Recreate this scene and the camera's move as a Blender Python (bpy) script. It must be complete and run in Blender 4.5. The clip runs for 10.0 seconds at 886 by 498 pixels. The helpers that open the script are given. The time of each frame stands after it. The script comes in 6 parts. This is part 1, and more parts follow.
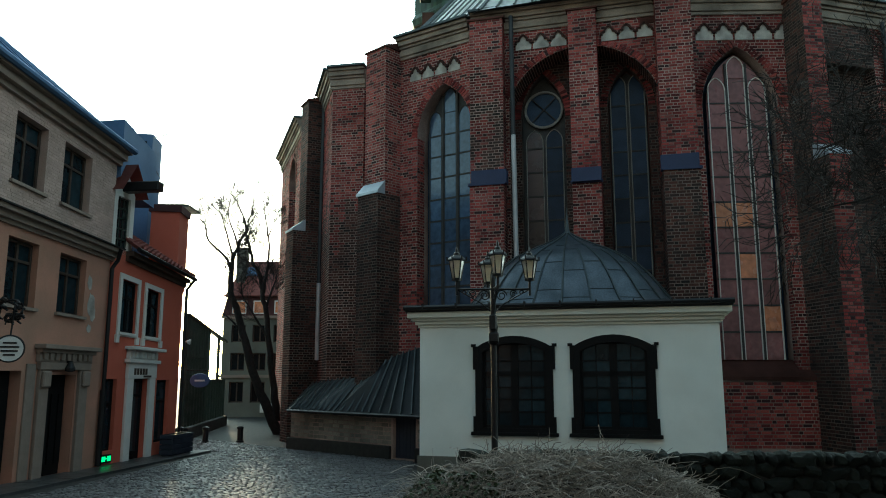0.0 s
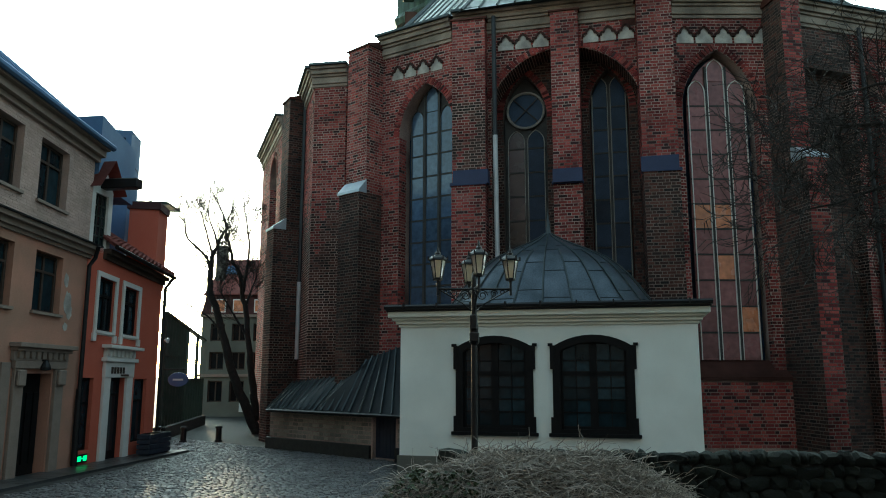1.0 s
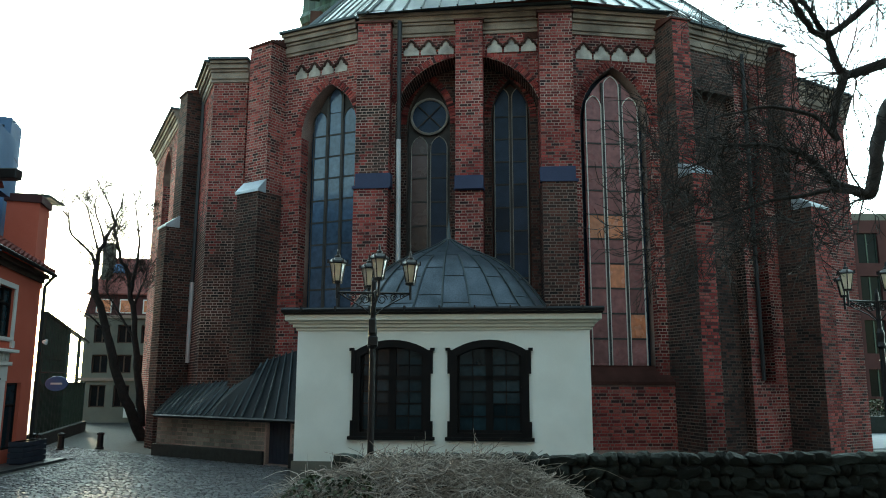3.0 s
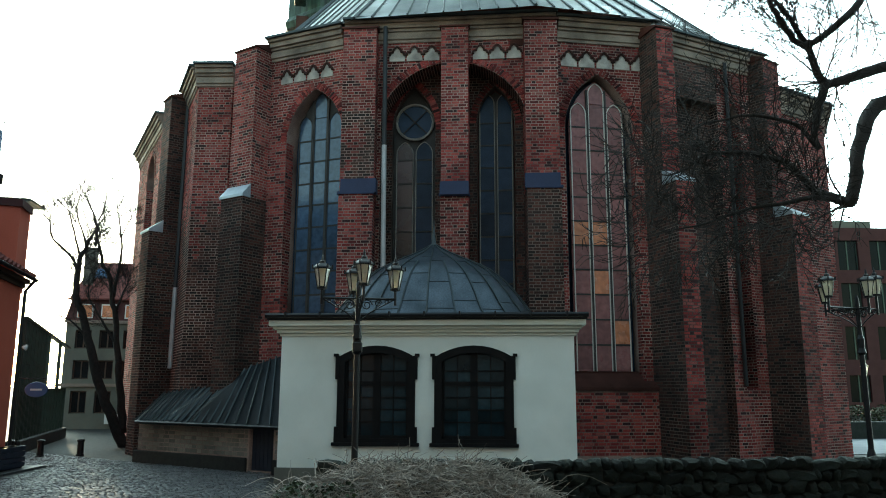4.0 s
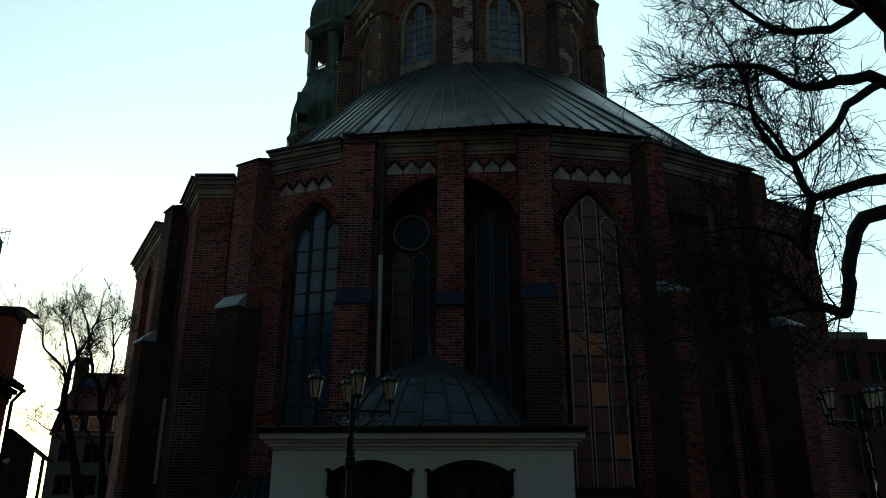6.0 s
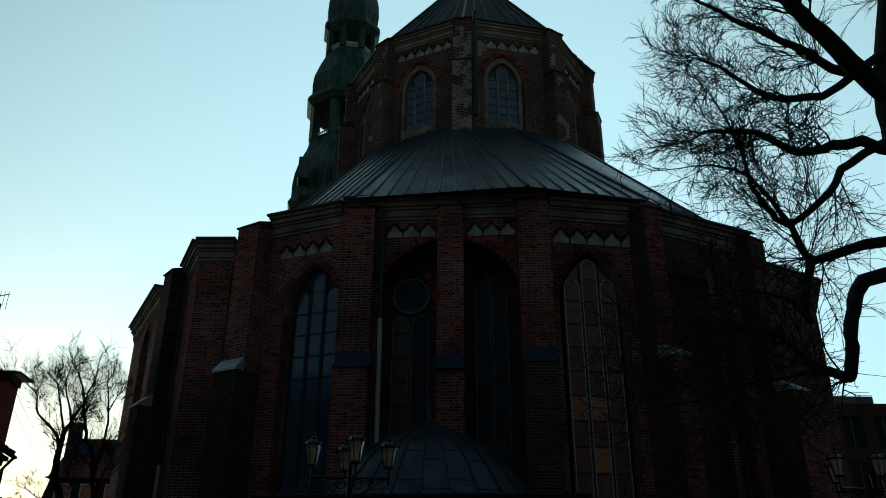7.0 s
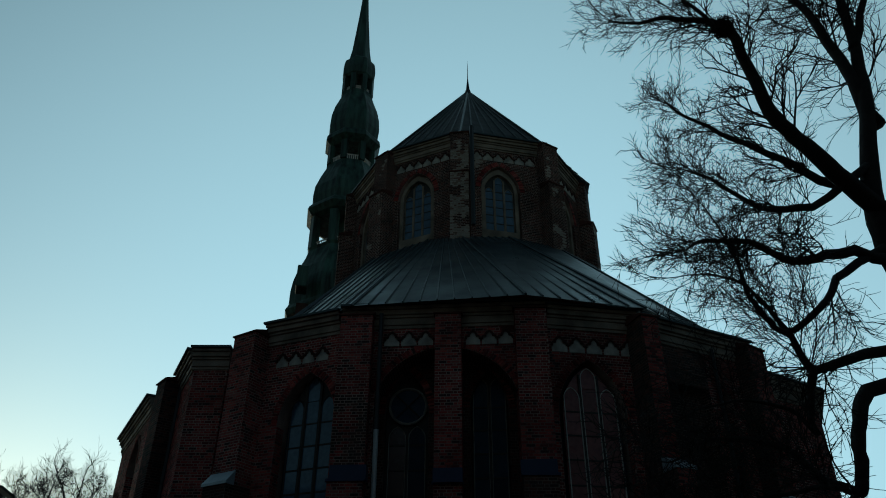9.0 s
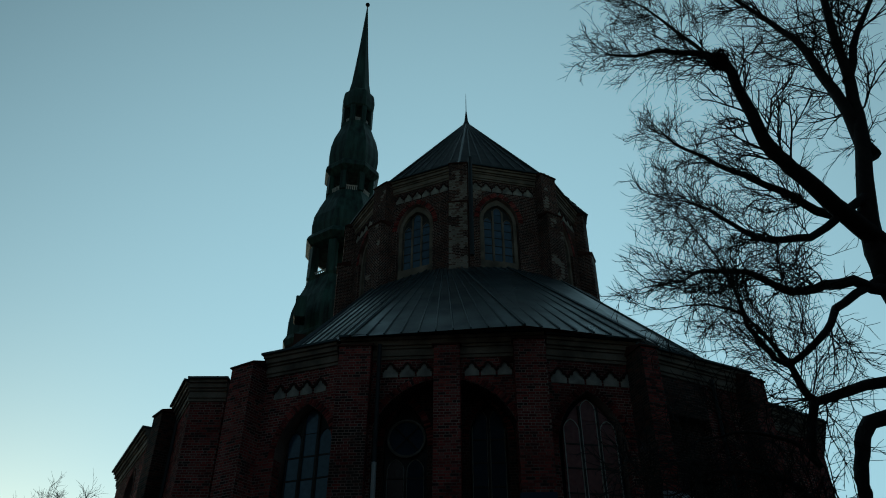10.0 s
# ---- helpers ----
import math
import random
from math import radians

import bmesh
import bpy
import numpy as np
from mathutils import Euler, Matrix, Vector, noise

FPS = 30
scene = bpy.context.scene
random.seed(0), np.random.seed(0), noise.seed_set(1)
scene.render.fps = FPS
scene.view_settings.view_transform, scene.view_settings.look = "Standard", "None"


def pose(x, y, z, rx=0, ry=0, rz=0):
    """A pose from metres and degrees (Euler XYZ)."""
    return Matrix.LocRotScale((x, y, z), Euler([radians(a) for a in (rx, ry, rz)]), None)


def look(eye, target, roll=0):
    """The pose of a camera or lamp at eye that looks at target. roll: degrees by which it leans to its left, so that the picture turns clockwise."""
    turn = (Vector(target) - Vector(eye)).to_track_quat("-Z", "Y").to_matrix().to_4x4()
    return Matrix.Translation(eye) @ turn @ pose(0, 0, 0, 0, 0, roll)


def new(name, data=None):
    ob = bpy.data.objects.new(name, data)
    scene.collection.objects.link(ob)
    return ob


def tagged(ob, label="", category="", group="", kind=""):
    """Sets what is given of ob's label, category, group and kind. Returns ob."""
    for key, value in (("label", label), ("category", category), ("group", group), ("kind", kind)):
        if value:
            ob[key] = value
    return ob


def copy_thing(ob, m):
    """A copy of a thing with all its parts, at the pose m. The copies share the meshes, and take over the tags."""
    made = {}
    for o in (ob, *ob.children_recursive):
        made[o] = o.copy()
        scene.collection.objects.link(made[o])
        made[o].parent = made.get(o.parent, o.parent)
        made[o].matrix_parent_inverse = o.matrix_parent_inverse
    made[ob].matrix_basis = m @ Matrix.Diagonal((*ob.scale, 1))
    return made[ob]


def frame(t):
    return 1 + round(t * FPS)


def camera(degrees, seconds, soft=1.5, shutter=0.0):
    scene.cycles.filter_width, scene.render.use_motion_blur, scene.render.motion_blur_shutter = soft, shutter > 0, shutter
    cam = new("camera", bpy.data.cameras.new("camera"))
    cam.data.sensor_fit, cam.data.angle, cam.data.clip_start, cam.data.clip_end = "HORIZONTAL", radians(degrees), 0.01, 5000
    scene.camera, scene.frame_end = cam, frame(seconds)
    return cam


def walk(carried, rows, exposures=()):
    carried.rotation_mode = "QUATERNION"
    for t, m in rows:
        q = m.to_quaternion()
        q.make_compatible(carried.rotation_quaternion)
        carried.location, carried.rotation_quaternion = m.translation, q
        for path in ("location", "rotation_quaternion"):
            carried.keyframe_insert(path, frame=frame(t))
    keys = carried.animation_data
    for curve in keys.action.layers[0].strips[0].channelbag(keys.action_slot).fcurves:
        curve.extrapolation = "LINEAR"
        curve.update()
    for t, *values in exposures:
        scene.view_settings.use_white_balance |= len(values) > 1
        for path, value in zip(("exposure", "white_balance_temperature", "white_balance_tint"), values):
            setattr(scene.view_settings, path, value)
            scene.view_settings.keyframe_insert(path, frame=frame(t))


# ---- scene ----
cam = camera(61.4, 10.0, soft=1.0)
EYE = Vector((0.0, 0.0, 2.6))
# seconds, yaw to the left, pitch up, roll
TURNS = [
    (0.0, -0.00, 9.60, -0.05),
    (0.5, -0.20, 9.54, 0.02),
    (1.0, -1.46, 9.57, 0.08),
    (1.5, -3.56, 9.66, 0.03),
    (2.0, -5.82, 9.76, 0.07),
    (2.5, -7.80, 9.85, 0.17),
    (4.0, -10.34, 10.35, 0.18),
    (4.5, -10.47, 11.53, 0.18),
    (5.0, -10.51, 13.68, 0.17),
    (5.5, -10.55, 16.16, 0.23),
    (6.8, -10.66, 22.73, 0.23),
    (7.0, -10.63, 23.60, 0.24),
    (7.5, -10.70, 25.73, 0.23),
    (8.0, -10.73, 28.17, 0.19),
    (8.5, -10.77, 30.14, 0.23),
    (9.0, -10.79, 31.90, 0.25),
    (9.5, -10.85, 33.40, 0.25),
    (10.0, -10.90, 34.24, 0.17),
]


def heading(yaw, pitch):
    a, b = radians(yaw), radians(pitch)
    return Vector((-math.sin(a) * math.cos(b), math.cos(a) * math.cos(b), math.sin(b)))


# seconds, stops, kelvin, tint
EXPOSURES = [(0.0, 2.15, 6700, -6), (1.5, 2.5, 6700, -6), (2.5, 2.8, 6700, -6), (3.8, 2.65, 6700, -6), (4.5, 2.2, 6700, -6), (5.0, 1.2, 6600, -5),
             (5.5, 0.15, 6500, -5), (7.0, -0.95, 5900, -10), (8.5, -1.25, 5600, -12), (10.0, -1.5, 5500, -13)]
walk(cam, [(t, look(EYE, EYE + heading(yaw, pitch), roll)) for t, yaw, pitch, roll in TURNS], EXPOSURES)

# ---- light ----
SUN_AZ, SUN_EL = -18.6, 6.5          # degrees right of +y, above the horizon
world = bpy.data.worlds.new("sky")
scene.world = world
world.use_nodes = True
_nt = world.node_tree
_sky = _nt.nodes.new("ShaderNodeTexSky")
_sky.sky_type = 'NISHITA'
_sky.sun_disc = False
_sky.sun_elevation = radians(SUN_EL)
_sky.sun_rotation = radians(SUN_AZ)
_sky.altitude = 20
_sky.air_density, _sky.dust_density, _sky.ozone_density = 1.0, 0.7, 1.2
_bg = _nt.nodes["Background"]
_bg.inputs["Strength"].default_value = 0.1
_haze = _nt.nodes.new("ShaderNodeMix")      # thin even high haze over the clear sky
_haze.data_type, _haze.blend_type, _haze.clamp_factor = 'RGBA', 'ADD', False
_haze.inputs["Factor"].default_value = 1.0
_haze.inputs["B"].default_value = (0.71, 0.91, 1.01, 1)
_nt.links.new(_sky.outputs[0], _haze.inputs["A"])
# the veil of haze is densest low in the west, faint opposite
HAZE_AZ = 16.0
_way = _nt.nodes.new("ShaderNodeTexCoord")
_dot = _nt.nodes.new("ShaderNodeVectorMath")
_dot.operation = 'DOT_PRODUCT'
_dot.inputs[1].default_value = (math.sin(radians(HAZE_AZ)) * math.cos(radians(SUN_EL)), math.cos(radians(HAZE_AZ)) * math.cos(radians(SUN_EL)), math.sin(radians(SUN_EL)))
_nt.links.new(_way.outputs["Generated"], _dot.inputs[0])
_ph = _nt.nodes.new("ShaderNodeMapRange")
_ph.inputs["From Min"].default_value, _ph.inputs["From Max"].default_value = 0.3, 1.0
_ph.inputs["To Min"].default_value, _ph.inputs["To Max"].default_value = 0.6, 19.0
_nt.links.new(_dot.outputs["Value"], _ph.inputs["Value"])
_nt.links.new(_ph.outputs[0], _haze.inputs["Factor"])
_nt.links.new(_haze.outputs["Result"], _bg.inputs[0])

_sun = bpy.data.lights.new("sun", 'SUN')
_sun.energy, _sun.angle, _sun.color = 0.6, radians(3.0), (1.0, 0.78, 0.55)
sun = new("sun", _sun)
_sd = Vector((math.sin(radians(SUN_AZ)) * math.cos(radians(SUN_EL)), math.cos(radians(SUN_AZ)) * math.cos(radians(SUN_EL)), math.sin(radians(SUN_EL))))
sun.matrix_world = look(_sd * 300, (0, 0, 0))


# ---- materials ----
def mat(name, base, rough=0.7, metal=0.0, vary=0.25, scale=3.0, fine=40.0, bump=0.15, second=None, island=0.0, ior=1.45, stretch=(1, 1, 1), mix=0.5, spec=0.5, objrand=0.0):
    """A two-scale noise material: broad stains, fine grain, relief, and a tone for each island or object."""
    m = bpy.data.materials.new(name)
    m.use_nodes = True
    nt = m.node_tree
    b = nt.nodes["Principled BSDF"]
    L = nt.links.new
    tc = nt.nodes.new("ShaderNodeTexCoord")
    mp = nt.nodes.new("ShaderNodeMapping")
    mp.inputs["Scale"].default_value = stretch
    L(tc.outputs["Object"], mp.inputs[0])
    n1, n2 = nt.nodes.new("ShaderNodeTexNoise"), nt.nodes.new("ShaderNodeTexNoise")
    n1.inputs["Scale"].default_value, n1.inputs["Detail"].default_value = scale, 5
    n2.inputs["Scale"].default_value, n2.inputs["Detail"].default_value = fine, 3
    L(mp.outputs[0], n1.inputs[0])
    L(mp.outputs[0], n2.inputs[0])
    ramp = nt.nodes.new("ShaderNodeMapRange")
    ramp.inputs["From Min"].default_value, ramp.inputs["From Max"].default_value = 0.3, 0.7
    L(n1.outputs["Fac"], ramp.inputs["Value"])
    cm = nt.nodes.new("ShaderNodeMix")
    cm.data_type = 'RGBA'
    sec = second or tuple(c * (1 - vary) for c in base)
    cm.inputs["A"].default_value, cm.inputs["B"].default_value = (*base, 1), (*sec, 1)
    if second:
        ramp.inputs["To Max"].default_value = mix * 2 if mix < 0.5 else 1.0
    L(ramp.outputs[0], cm.inputs["Factor"])
    hs = nt.nodes.new("ShaderNodeHueSaturation")
    L(cm.outputs["Result"], hs.inputs["Color"])
    val = nt.nodes.new("ShaderNodeMapRange")
    val.inputs["From Min"].default_value, val.inputs["From Max"].default_value = 0.25, 0.75
    val.inputs["To Min"].default_value, val.inputs["To Max"].default_value = 1 - vary, 1 + vary
    L(n2.outputs["Fac"], val.inputs["Value"])
    last = val.outputs[0]
    if island or objrand:
        if island:
            g = nt.nodes.new("ShaderNodeNewGeometry")
            src = g.outputs["Random Per Island"]
        else:
            g = nt.nodes.new("ShaderNodeObjectInfo")
            src = g.outputs["Random"]
        k = island or objrand
        r2 = nt.nodes.new("ShaderNodeMapRange")
        r2.inputs["To Min"].default_value, r2.inputs["To Max"].default_value = 1 - k, 1 + k
        L(src, r2.inputs["Value"])
        mu = nt.nodes.new("ShaderNodeMath")
        mu.operation = 'MULTIPLY'
        L(last, mu.inputs[0])
        L(r2.outputs[0], mu.inputs[1])
        last = mu.outputs[0]
    L(last, hs.inputs["Value"])
    L(hs.outputs[0], b.inputs["Base Color"])
    b.inputs["Roughness"].default_value, b.inputs["Metallic"].default_value, b.inputs["IOR"].default_value = rough, metal, ior
    b.inputs["Specular IOR Level"].default_value = spec
    rr = nt.nodes.new("ShaderNodeMapRange")
    rr.inputs["To Min"].default_value, rr.inputs["To Max"].default_value = max(rough - 0.12, 0.02), min(rough + 0.12, 1)
    L(n1.outputs["Fac"], rr.inputs["Value"])
    L(rr.outputs[0], b.inputs["Roughness"])
    if bump:
        bp = nt.nodes.new("ShaderNodeBump")
        bp.inputs["Strength"].default_value, bp.inputs["Distance"].default_value = bump, 0.02
        L(n2.outputs["Fac"], bp.inputs["Height"])
        L(bp.outputs[0], b.inputs["Normal"])
    return m


def brick_mat(name, colours, soot=0.85, source="island"):
    """Burnt brick: a tone for each brick out of a ramp, soot stains in broad patches."""
    m = mat(name, (0.3, 0.1, 0.07), 0.85, vary=0.28, scale=0.62, fine=60, bump=0.5, spec=0.25, stretch=(1, 1, 0.4))
    nt = m.node_tree
    L = nt.links.new
    cm = next(n for n in nt.nodes if n.type == 'MIX')
    rg = nt.nodes.new("ShaderNodeValToRGB")
    rg.color_ramp.interpolation = 'CONSTANT'
    els = rg.color_ramp.elements
    while len(els) < len(colours):
        els.new(0.5)
    for i, (p, c) in enumerate(colours):
        els[i].position, els[i].color = p, (*c, 1)
    if source == "island":
        g = nt.nodes.new("ShaderNodeNewGeometry")
        L(g.outputs["Random Per Island"], rg.inputs[0])
    else:
        g = nt.nodes.new("ShaderNodeObjectInfo")
        L(g.outputs["Random"], rg.inputs[0])
    L(rg.outputs[0], cm.inputs["A"])
    dk = nt.nodes.new("ShaderNodeMix")
    dk.data_type = 'RGBA'
    dk.blend_type = 'MULTIPLY'
    dk.inputs["Factor"].default_value = soot
    dk.inputs["B"].default_value = (0.13, 0.12, 0.115, 1)
    L(rg.outputs[0], dk.inputs["A"])
    L(dk.outputs["Result"], cm.inputs["B"])
    ramp = next(n for n in nt.nodes if n.type == 'MAP_RANGE')
    ramp.inputs["From Min"].default_value, ramp.inputs["From Max"].default_value = 0.43, 0.68
    return m


RED = [(0.0, (0.31, 0.056, 0.05)), (0.26, (0.21, 0.037, 0.036)), (0.48, (0.38, 0.085, 0.072)), (0.62, (0.12, 0.027, 0.027)), (0.78, (0.29, 0.09, 0.08)), (0.90, (0.045, 0.021, 0.022))]
M_BRICK = brick_mat("old_red_brick", RED)
M_BRICK_ONE = brick_mat("old_red_brick_single", RED, 0.5, "object")
# for burnt and sooty bricks, and for the shade of the right recess
M_CHAR_SHADE = brick_mat("char_and_shade_brick", [(0.0, (0.055, 0.034, 0.029)), (0.35, (0.085, 0.042, 0.034)), (0.6, (0.03, 0.023, 0.021)), (0.82, (0.12, 0.05, 0.039))], 0.6)
# for sooty walls, and for the shade of the deep arch recess
M_SOOT_SHADE = brick_mat("soot_and_shade_brick", [(0.0, (0.06, 0.029, 0.024)), (0.3, (0.095, 0.036, 0.028)), (0.55, (0.04, 0.025, 0.022)), (0.75, (0.115, 0.048, 0.037)), (0.9, (0.025, 0.019, 0.018))], 0.7)
M_GREYBRICK = brick_mat("pale_stone_brick", [(0.0, (0.22, 0.2, 0.17)), (0.4, (0.28, 0.25, 0.21)), (0.7, (0.17, 0.16, 0.14))], 0.5)
M_LIMED = brick_mat("lime_stained_brick", [(0.0, (0.36, 0.31, 0.26)), (0.3, (0.16, 0.08, 0.06)), (0.45, (0.42, 0.37, 0.32)), (0.75, (0.24, 0.17, 0.13))], 0.5)
M_MORTAR = mat("lime_mortar", (0.46, 0.33, 0.285), 0.95, vary=0.35, scale=0.7, second=(0.12, 0.075, 0.065))
M_MORTAR_DARK = mat("soot_and_shade_mortar", (0.19, 0.14, 0.118), 0.95, vary=0.35, scale=0.7, second=(0.035, 0.028, 0.025))
M_STONE = mat("cornice_stone", (0.33, 0.26, 0.205), 0.85, vary=0.25, scale=1.2, second=(0.12, 0.095, 0.075), bump=0.3)
M_PLASTER = mat("old_white_plaster", (0.52, 0.475, 0.42), 0.9, vary=0.15, scale=2.5, second=(0.2, 0.18, 0.165), bump=0.3)
M_WHITE = mat("cream_render", (0.85, 0.885, 0.83), 0.85, vary=0.06, scale=0.6, second=(0.70, 0.73, 0.67), bump=0.08, fine=90)
M_CREAM = mat("cream_moulding", (0.74, 0.75, 0.65), 0.7, vary=0.06, scale=2, bump=0.05)
M_COPPER = mat("weathered_dome_sheet", (0.105, 0.125, 0.15), 0.36, 0.5, vary=0.25, scale=1.6, second=(0.045, 0.058, 0.07), bump=0.1, fine=25)
M_ROOF = mat("grey_blue_roof_sheet", (0.24, 0.28, 0.30), 0.32, 0.5, vary=0.18, scale=0.7, second=(0.07, 0.09, 0.10), bump=0.08, fine=20)
M_DARKROOF = mat("dark_lean_to_sheet", (0.03, 0.037, 0.044), 0.55, 0.1, vary=0.25, scale=1.5, bump=0.1)
M_GREEN = mat("green_patina", (0.055, 0.11, 0.085), 0.6, 0.0, vary=0.35, scale=0.8, second=(0.008, 0.014, 0.012), stretch=(2, 2, 0.25))
M_SEAM = mat("roof_seam", (0.06, 0.075, 0.08), 0.5, 0.4, vary=0.2)
M_BLUECAP = mat("blue_sheet_cap", (0.018, 0.032, 0.085), 0.5, 0.1, vary=0.15, scale=2)
M_GREYCAP = mat("pale_zinc_cap", (0.42, 0.47, 0.52), 0.4, 0.5, vary=0.15)
M_BLACK = mat("black_iron", (0.018, 0.018, 0.02), 0.45, 0.5, vary=0.2, fine=80)
M_PIPE = mat("dark_downpipe", (0.03, 0.032, 0.035), 0.5, 0.3, vary=0.2)
M_PIPEW = mat("pale_downpipe", (0.45, 0.45, 0.46), 0.5, 0.3, vary=0.15)
# black woodwork; also the shade in doorways and behind the pavilion windows
M_BLACKWOOD = mat("black_wood_and_shade", (0.006, 0.006, 0.0065), 0.6, vary=0.3, fine=60, spec=0.2)
M_LEADING = mat("pale_lead_came", (0.30, 0.285, 0.26), 0.6, 0.2, vary=0.2)
M_CAME = mat("whitened_came", (0.74, 0.70, 0.65), 0.6, vary=0.15)
M_MULLION = mat("dark_mullion", (0.045, 0.042, 0.04), 0.7, vary=0.3)
M_BARK = mat("dark_bark", (0.022, 0.018, 0.016), 0.95, vary=0.35, scale=8, fine=50, bump=0.5)
M_STEM = mat("dry_stems", (0.33, 0.30, 0.27), 0.9, vary=0.3, island=0.55, spec=0.2)
M_LEAF = mat("ivy_leaf", (0.035, 0.05, 0.022), 0.7, vary=0.3, island=0.4)
M_COBBLE = mat("worn_wet_cobble", (0.085, 0.085, 0.09), 0.5, vary=0.25, scale=2, island=0.35, bump=0.25)
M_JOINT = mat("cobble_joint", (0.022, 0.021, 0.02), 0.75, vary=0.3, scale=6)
M_WALLSTONE = mat("field_stone", (0.02, 0.023, 0.022), 0.85, vary=0.35, scale=4, objrand=0.5, bump=0.9, second=(0.014, 0.019, 0.014), spec=0.3)
M_EARTH = mat("winter_grass", (0.06, 0.06, 0.035), 0.95, vary=0.35, scale=3, bump=0.5)
M_BEIGE = mat("worn_pink_beige_paint", (0.46, 0.215, 0.15), 0.9, vary=0.12, scale=1.3, second=(0.34, 0.185, 0.13), bump=0.2)
M_PALEBRICK = mat("pale_painted_brick", (0.47, 0.325, 0.28), 0.9, vary=0.15, scale=1.5, island=0.12, second=(0.36, 0.26, 0.22), bump=0.3)
M_REDHOUSE = mat("salmon_red_render", (0.50, 0.115, 0.072), 0.85, vary=0.08, scale=1.2, second=(0.47, 0.10, 0.06), bump=0.1)
M_TRIMW = mat("white_trim", (0.66, 0.62, 0.58), 0.75, vary=0.08, scale=4)
M_TRIMB = mat("beige_trim", (0.25, 0.19, 0.155), 0.85, vary=0.15, scale=4, bump=0.3)
M_BLUEROOF = mat("blue_sheet_roof", (0.085, 0.15, 0.26), 0.75, 0.0, vary=0.15, scale=1.0, spec=0.15)
M_TILE = mat("dark_red_roof_tile", (0.20, 0.055, 0.045), 0.75, vary=0.25, scale=3, island=0.25)
M_BROWNWOOD = mat("brown_wood", (0.05, 0.03, 0.021), 0.7, vary=0.25, stretch=(1, 1, 6))
M_GREYWALL = mat("grey_render", (0.14, 0.137, 0.115), 0.9, vary=0.12, scale=0.7, second=(0.09, 0.088, 0.075))
M_BRICKFAR = mat("far_red_brick", (0.065, 0.021, 0.02), 0.9, vary=0.15, scale=1.5)
M_STEEL = mat("green_steel", (0.04, 0.06, 0.05), 0.45, 0.5, vary=0.2)
M_SNOW = mat("pale_paving", (0.22, 0.23, 0.25), 0.8, vary=0.08, scale=2)
M_SIGNBLUE = mat("blue_sign", (0.05, 0.09, 0.2), 0.5, vary=0.1)
M_SIGNWHITE = mat("white_sign", (0.6, 0.6, 0.58), 0.6, vary=0.1)
M_PLANTER = mat("dark_blue_planter", (0.02, 0.025, 0.04), 0.6, vary=0.2)


def glass(name, tint, rough=0.06, wave=0.12, scale=2.5, objrand=0.25, spec=0.9):
    m = mat(name, tint, rough, vary=0.25, scale=scale, fine=6, bump=wave, spec=spec, ior=1.5, objrand=objrand)
    return m


M_GLASSB = glass("old_leaded_glass", (0.06, 0.10, 0.16), 0.13, spec=0.7)
# warm house fronts mirrored in the panes are put into this brown
M_GLASSR = glass("brown_reflection_glass", (0.27, 0.115, 0.115), 0.3, spec=0.3)
M_GLASSF = glass("far_window_glass", (0.004, 0.007, 0.009), 0.2, spec=0.06)
M_GLASSN = mat("dull_niche_glass", (0.022, 0.042, 0.075), 0.35, vary=0.3, scale=2.5, spec=0.15, objrand=0.4)
M_GLASSP = mat("dusty_plum_glass", (0.06, 0.038, 0.044), 0.25, vary=0.3, scale=2.5, spec=0.5, objrand=0.55)
# warm reflections of single panes, put into an amber base colour
M_AMBER = glass("amber_reflection_glass", (0.60, 0.20, 0.09), 0.25)
M_GLASSD = mat("dark_window_glass", (0.013, 0.028, 0.036), 0.05, vary=0.3, scale=2.5, fine=6, bump=0.03, spec=0.35, objrand=0.5)
M_LANTERN = mat("lantern_glass", (0.9, 0.82, 0.68), 0.4, vary=0.08, scale=6, bump=0.02)
M_LANTERN.node_tree.nodes["Principled BSDF"].inputs["Transmission Weight"].default_value = 0.75


def glow(name, colour, strength):
    m = bpy.data.materials.new(name)
    m.use_nodes = True
    b = m.node_tree.nodes["Principled BSDF"]
    b.inputs["Base Color"].default_value = (*colour, 1)
    b.inputs["Emission Color"].default_value = (*colour, 1)
    b.inputs["Emission Strength"].default_value = strength
    return m


M_LED = glow("green_led", (0.02, 0.9, 0.25), 0.35)


# ---- builders ----
def finish(bm, name, material, parent=None, label="", smooth=False):
    me = bpy.data.meshes.new(name)
    bm.normal_update()
    bm.to_mesh(me)
    bm.free()
    return finish_mesh(me, name, material, parent, label, smooth)


def finish_mesh(me, name, material, parent=None, label="", smooth=False):
    if material:
        me.materials.append(material)
    if smooth:
        me.polygons.foreach_set("use_smooth", [True] * len(me.polygons))
    ob = new(name, me)
    if parent:
        ob.parent = parent
    if label:
        ob["label"] = label
    return ob


def part(name, bm, material, parent, label="", smooth=False):
    return finish(bm, name, material, parent, label, smooth)


def thing(name, label, category, group="", kind="", at=(0, 0, 0)):
    ob = new(name)
    ob.location = at
    return tagged(ob, label, category, group, kind)


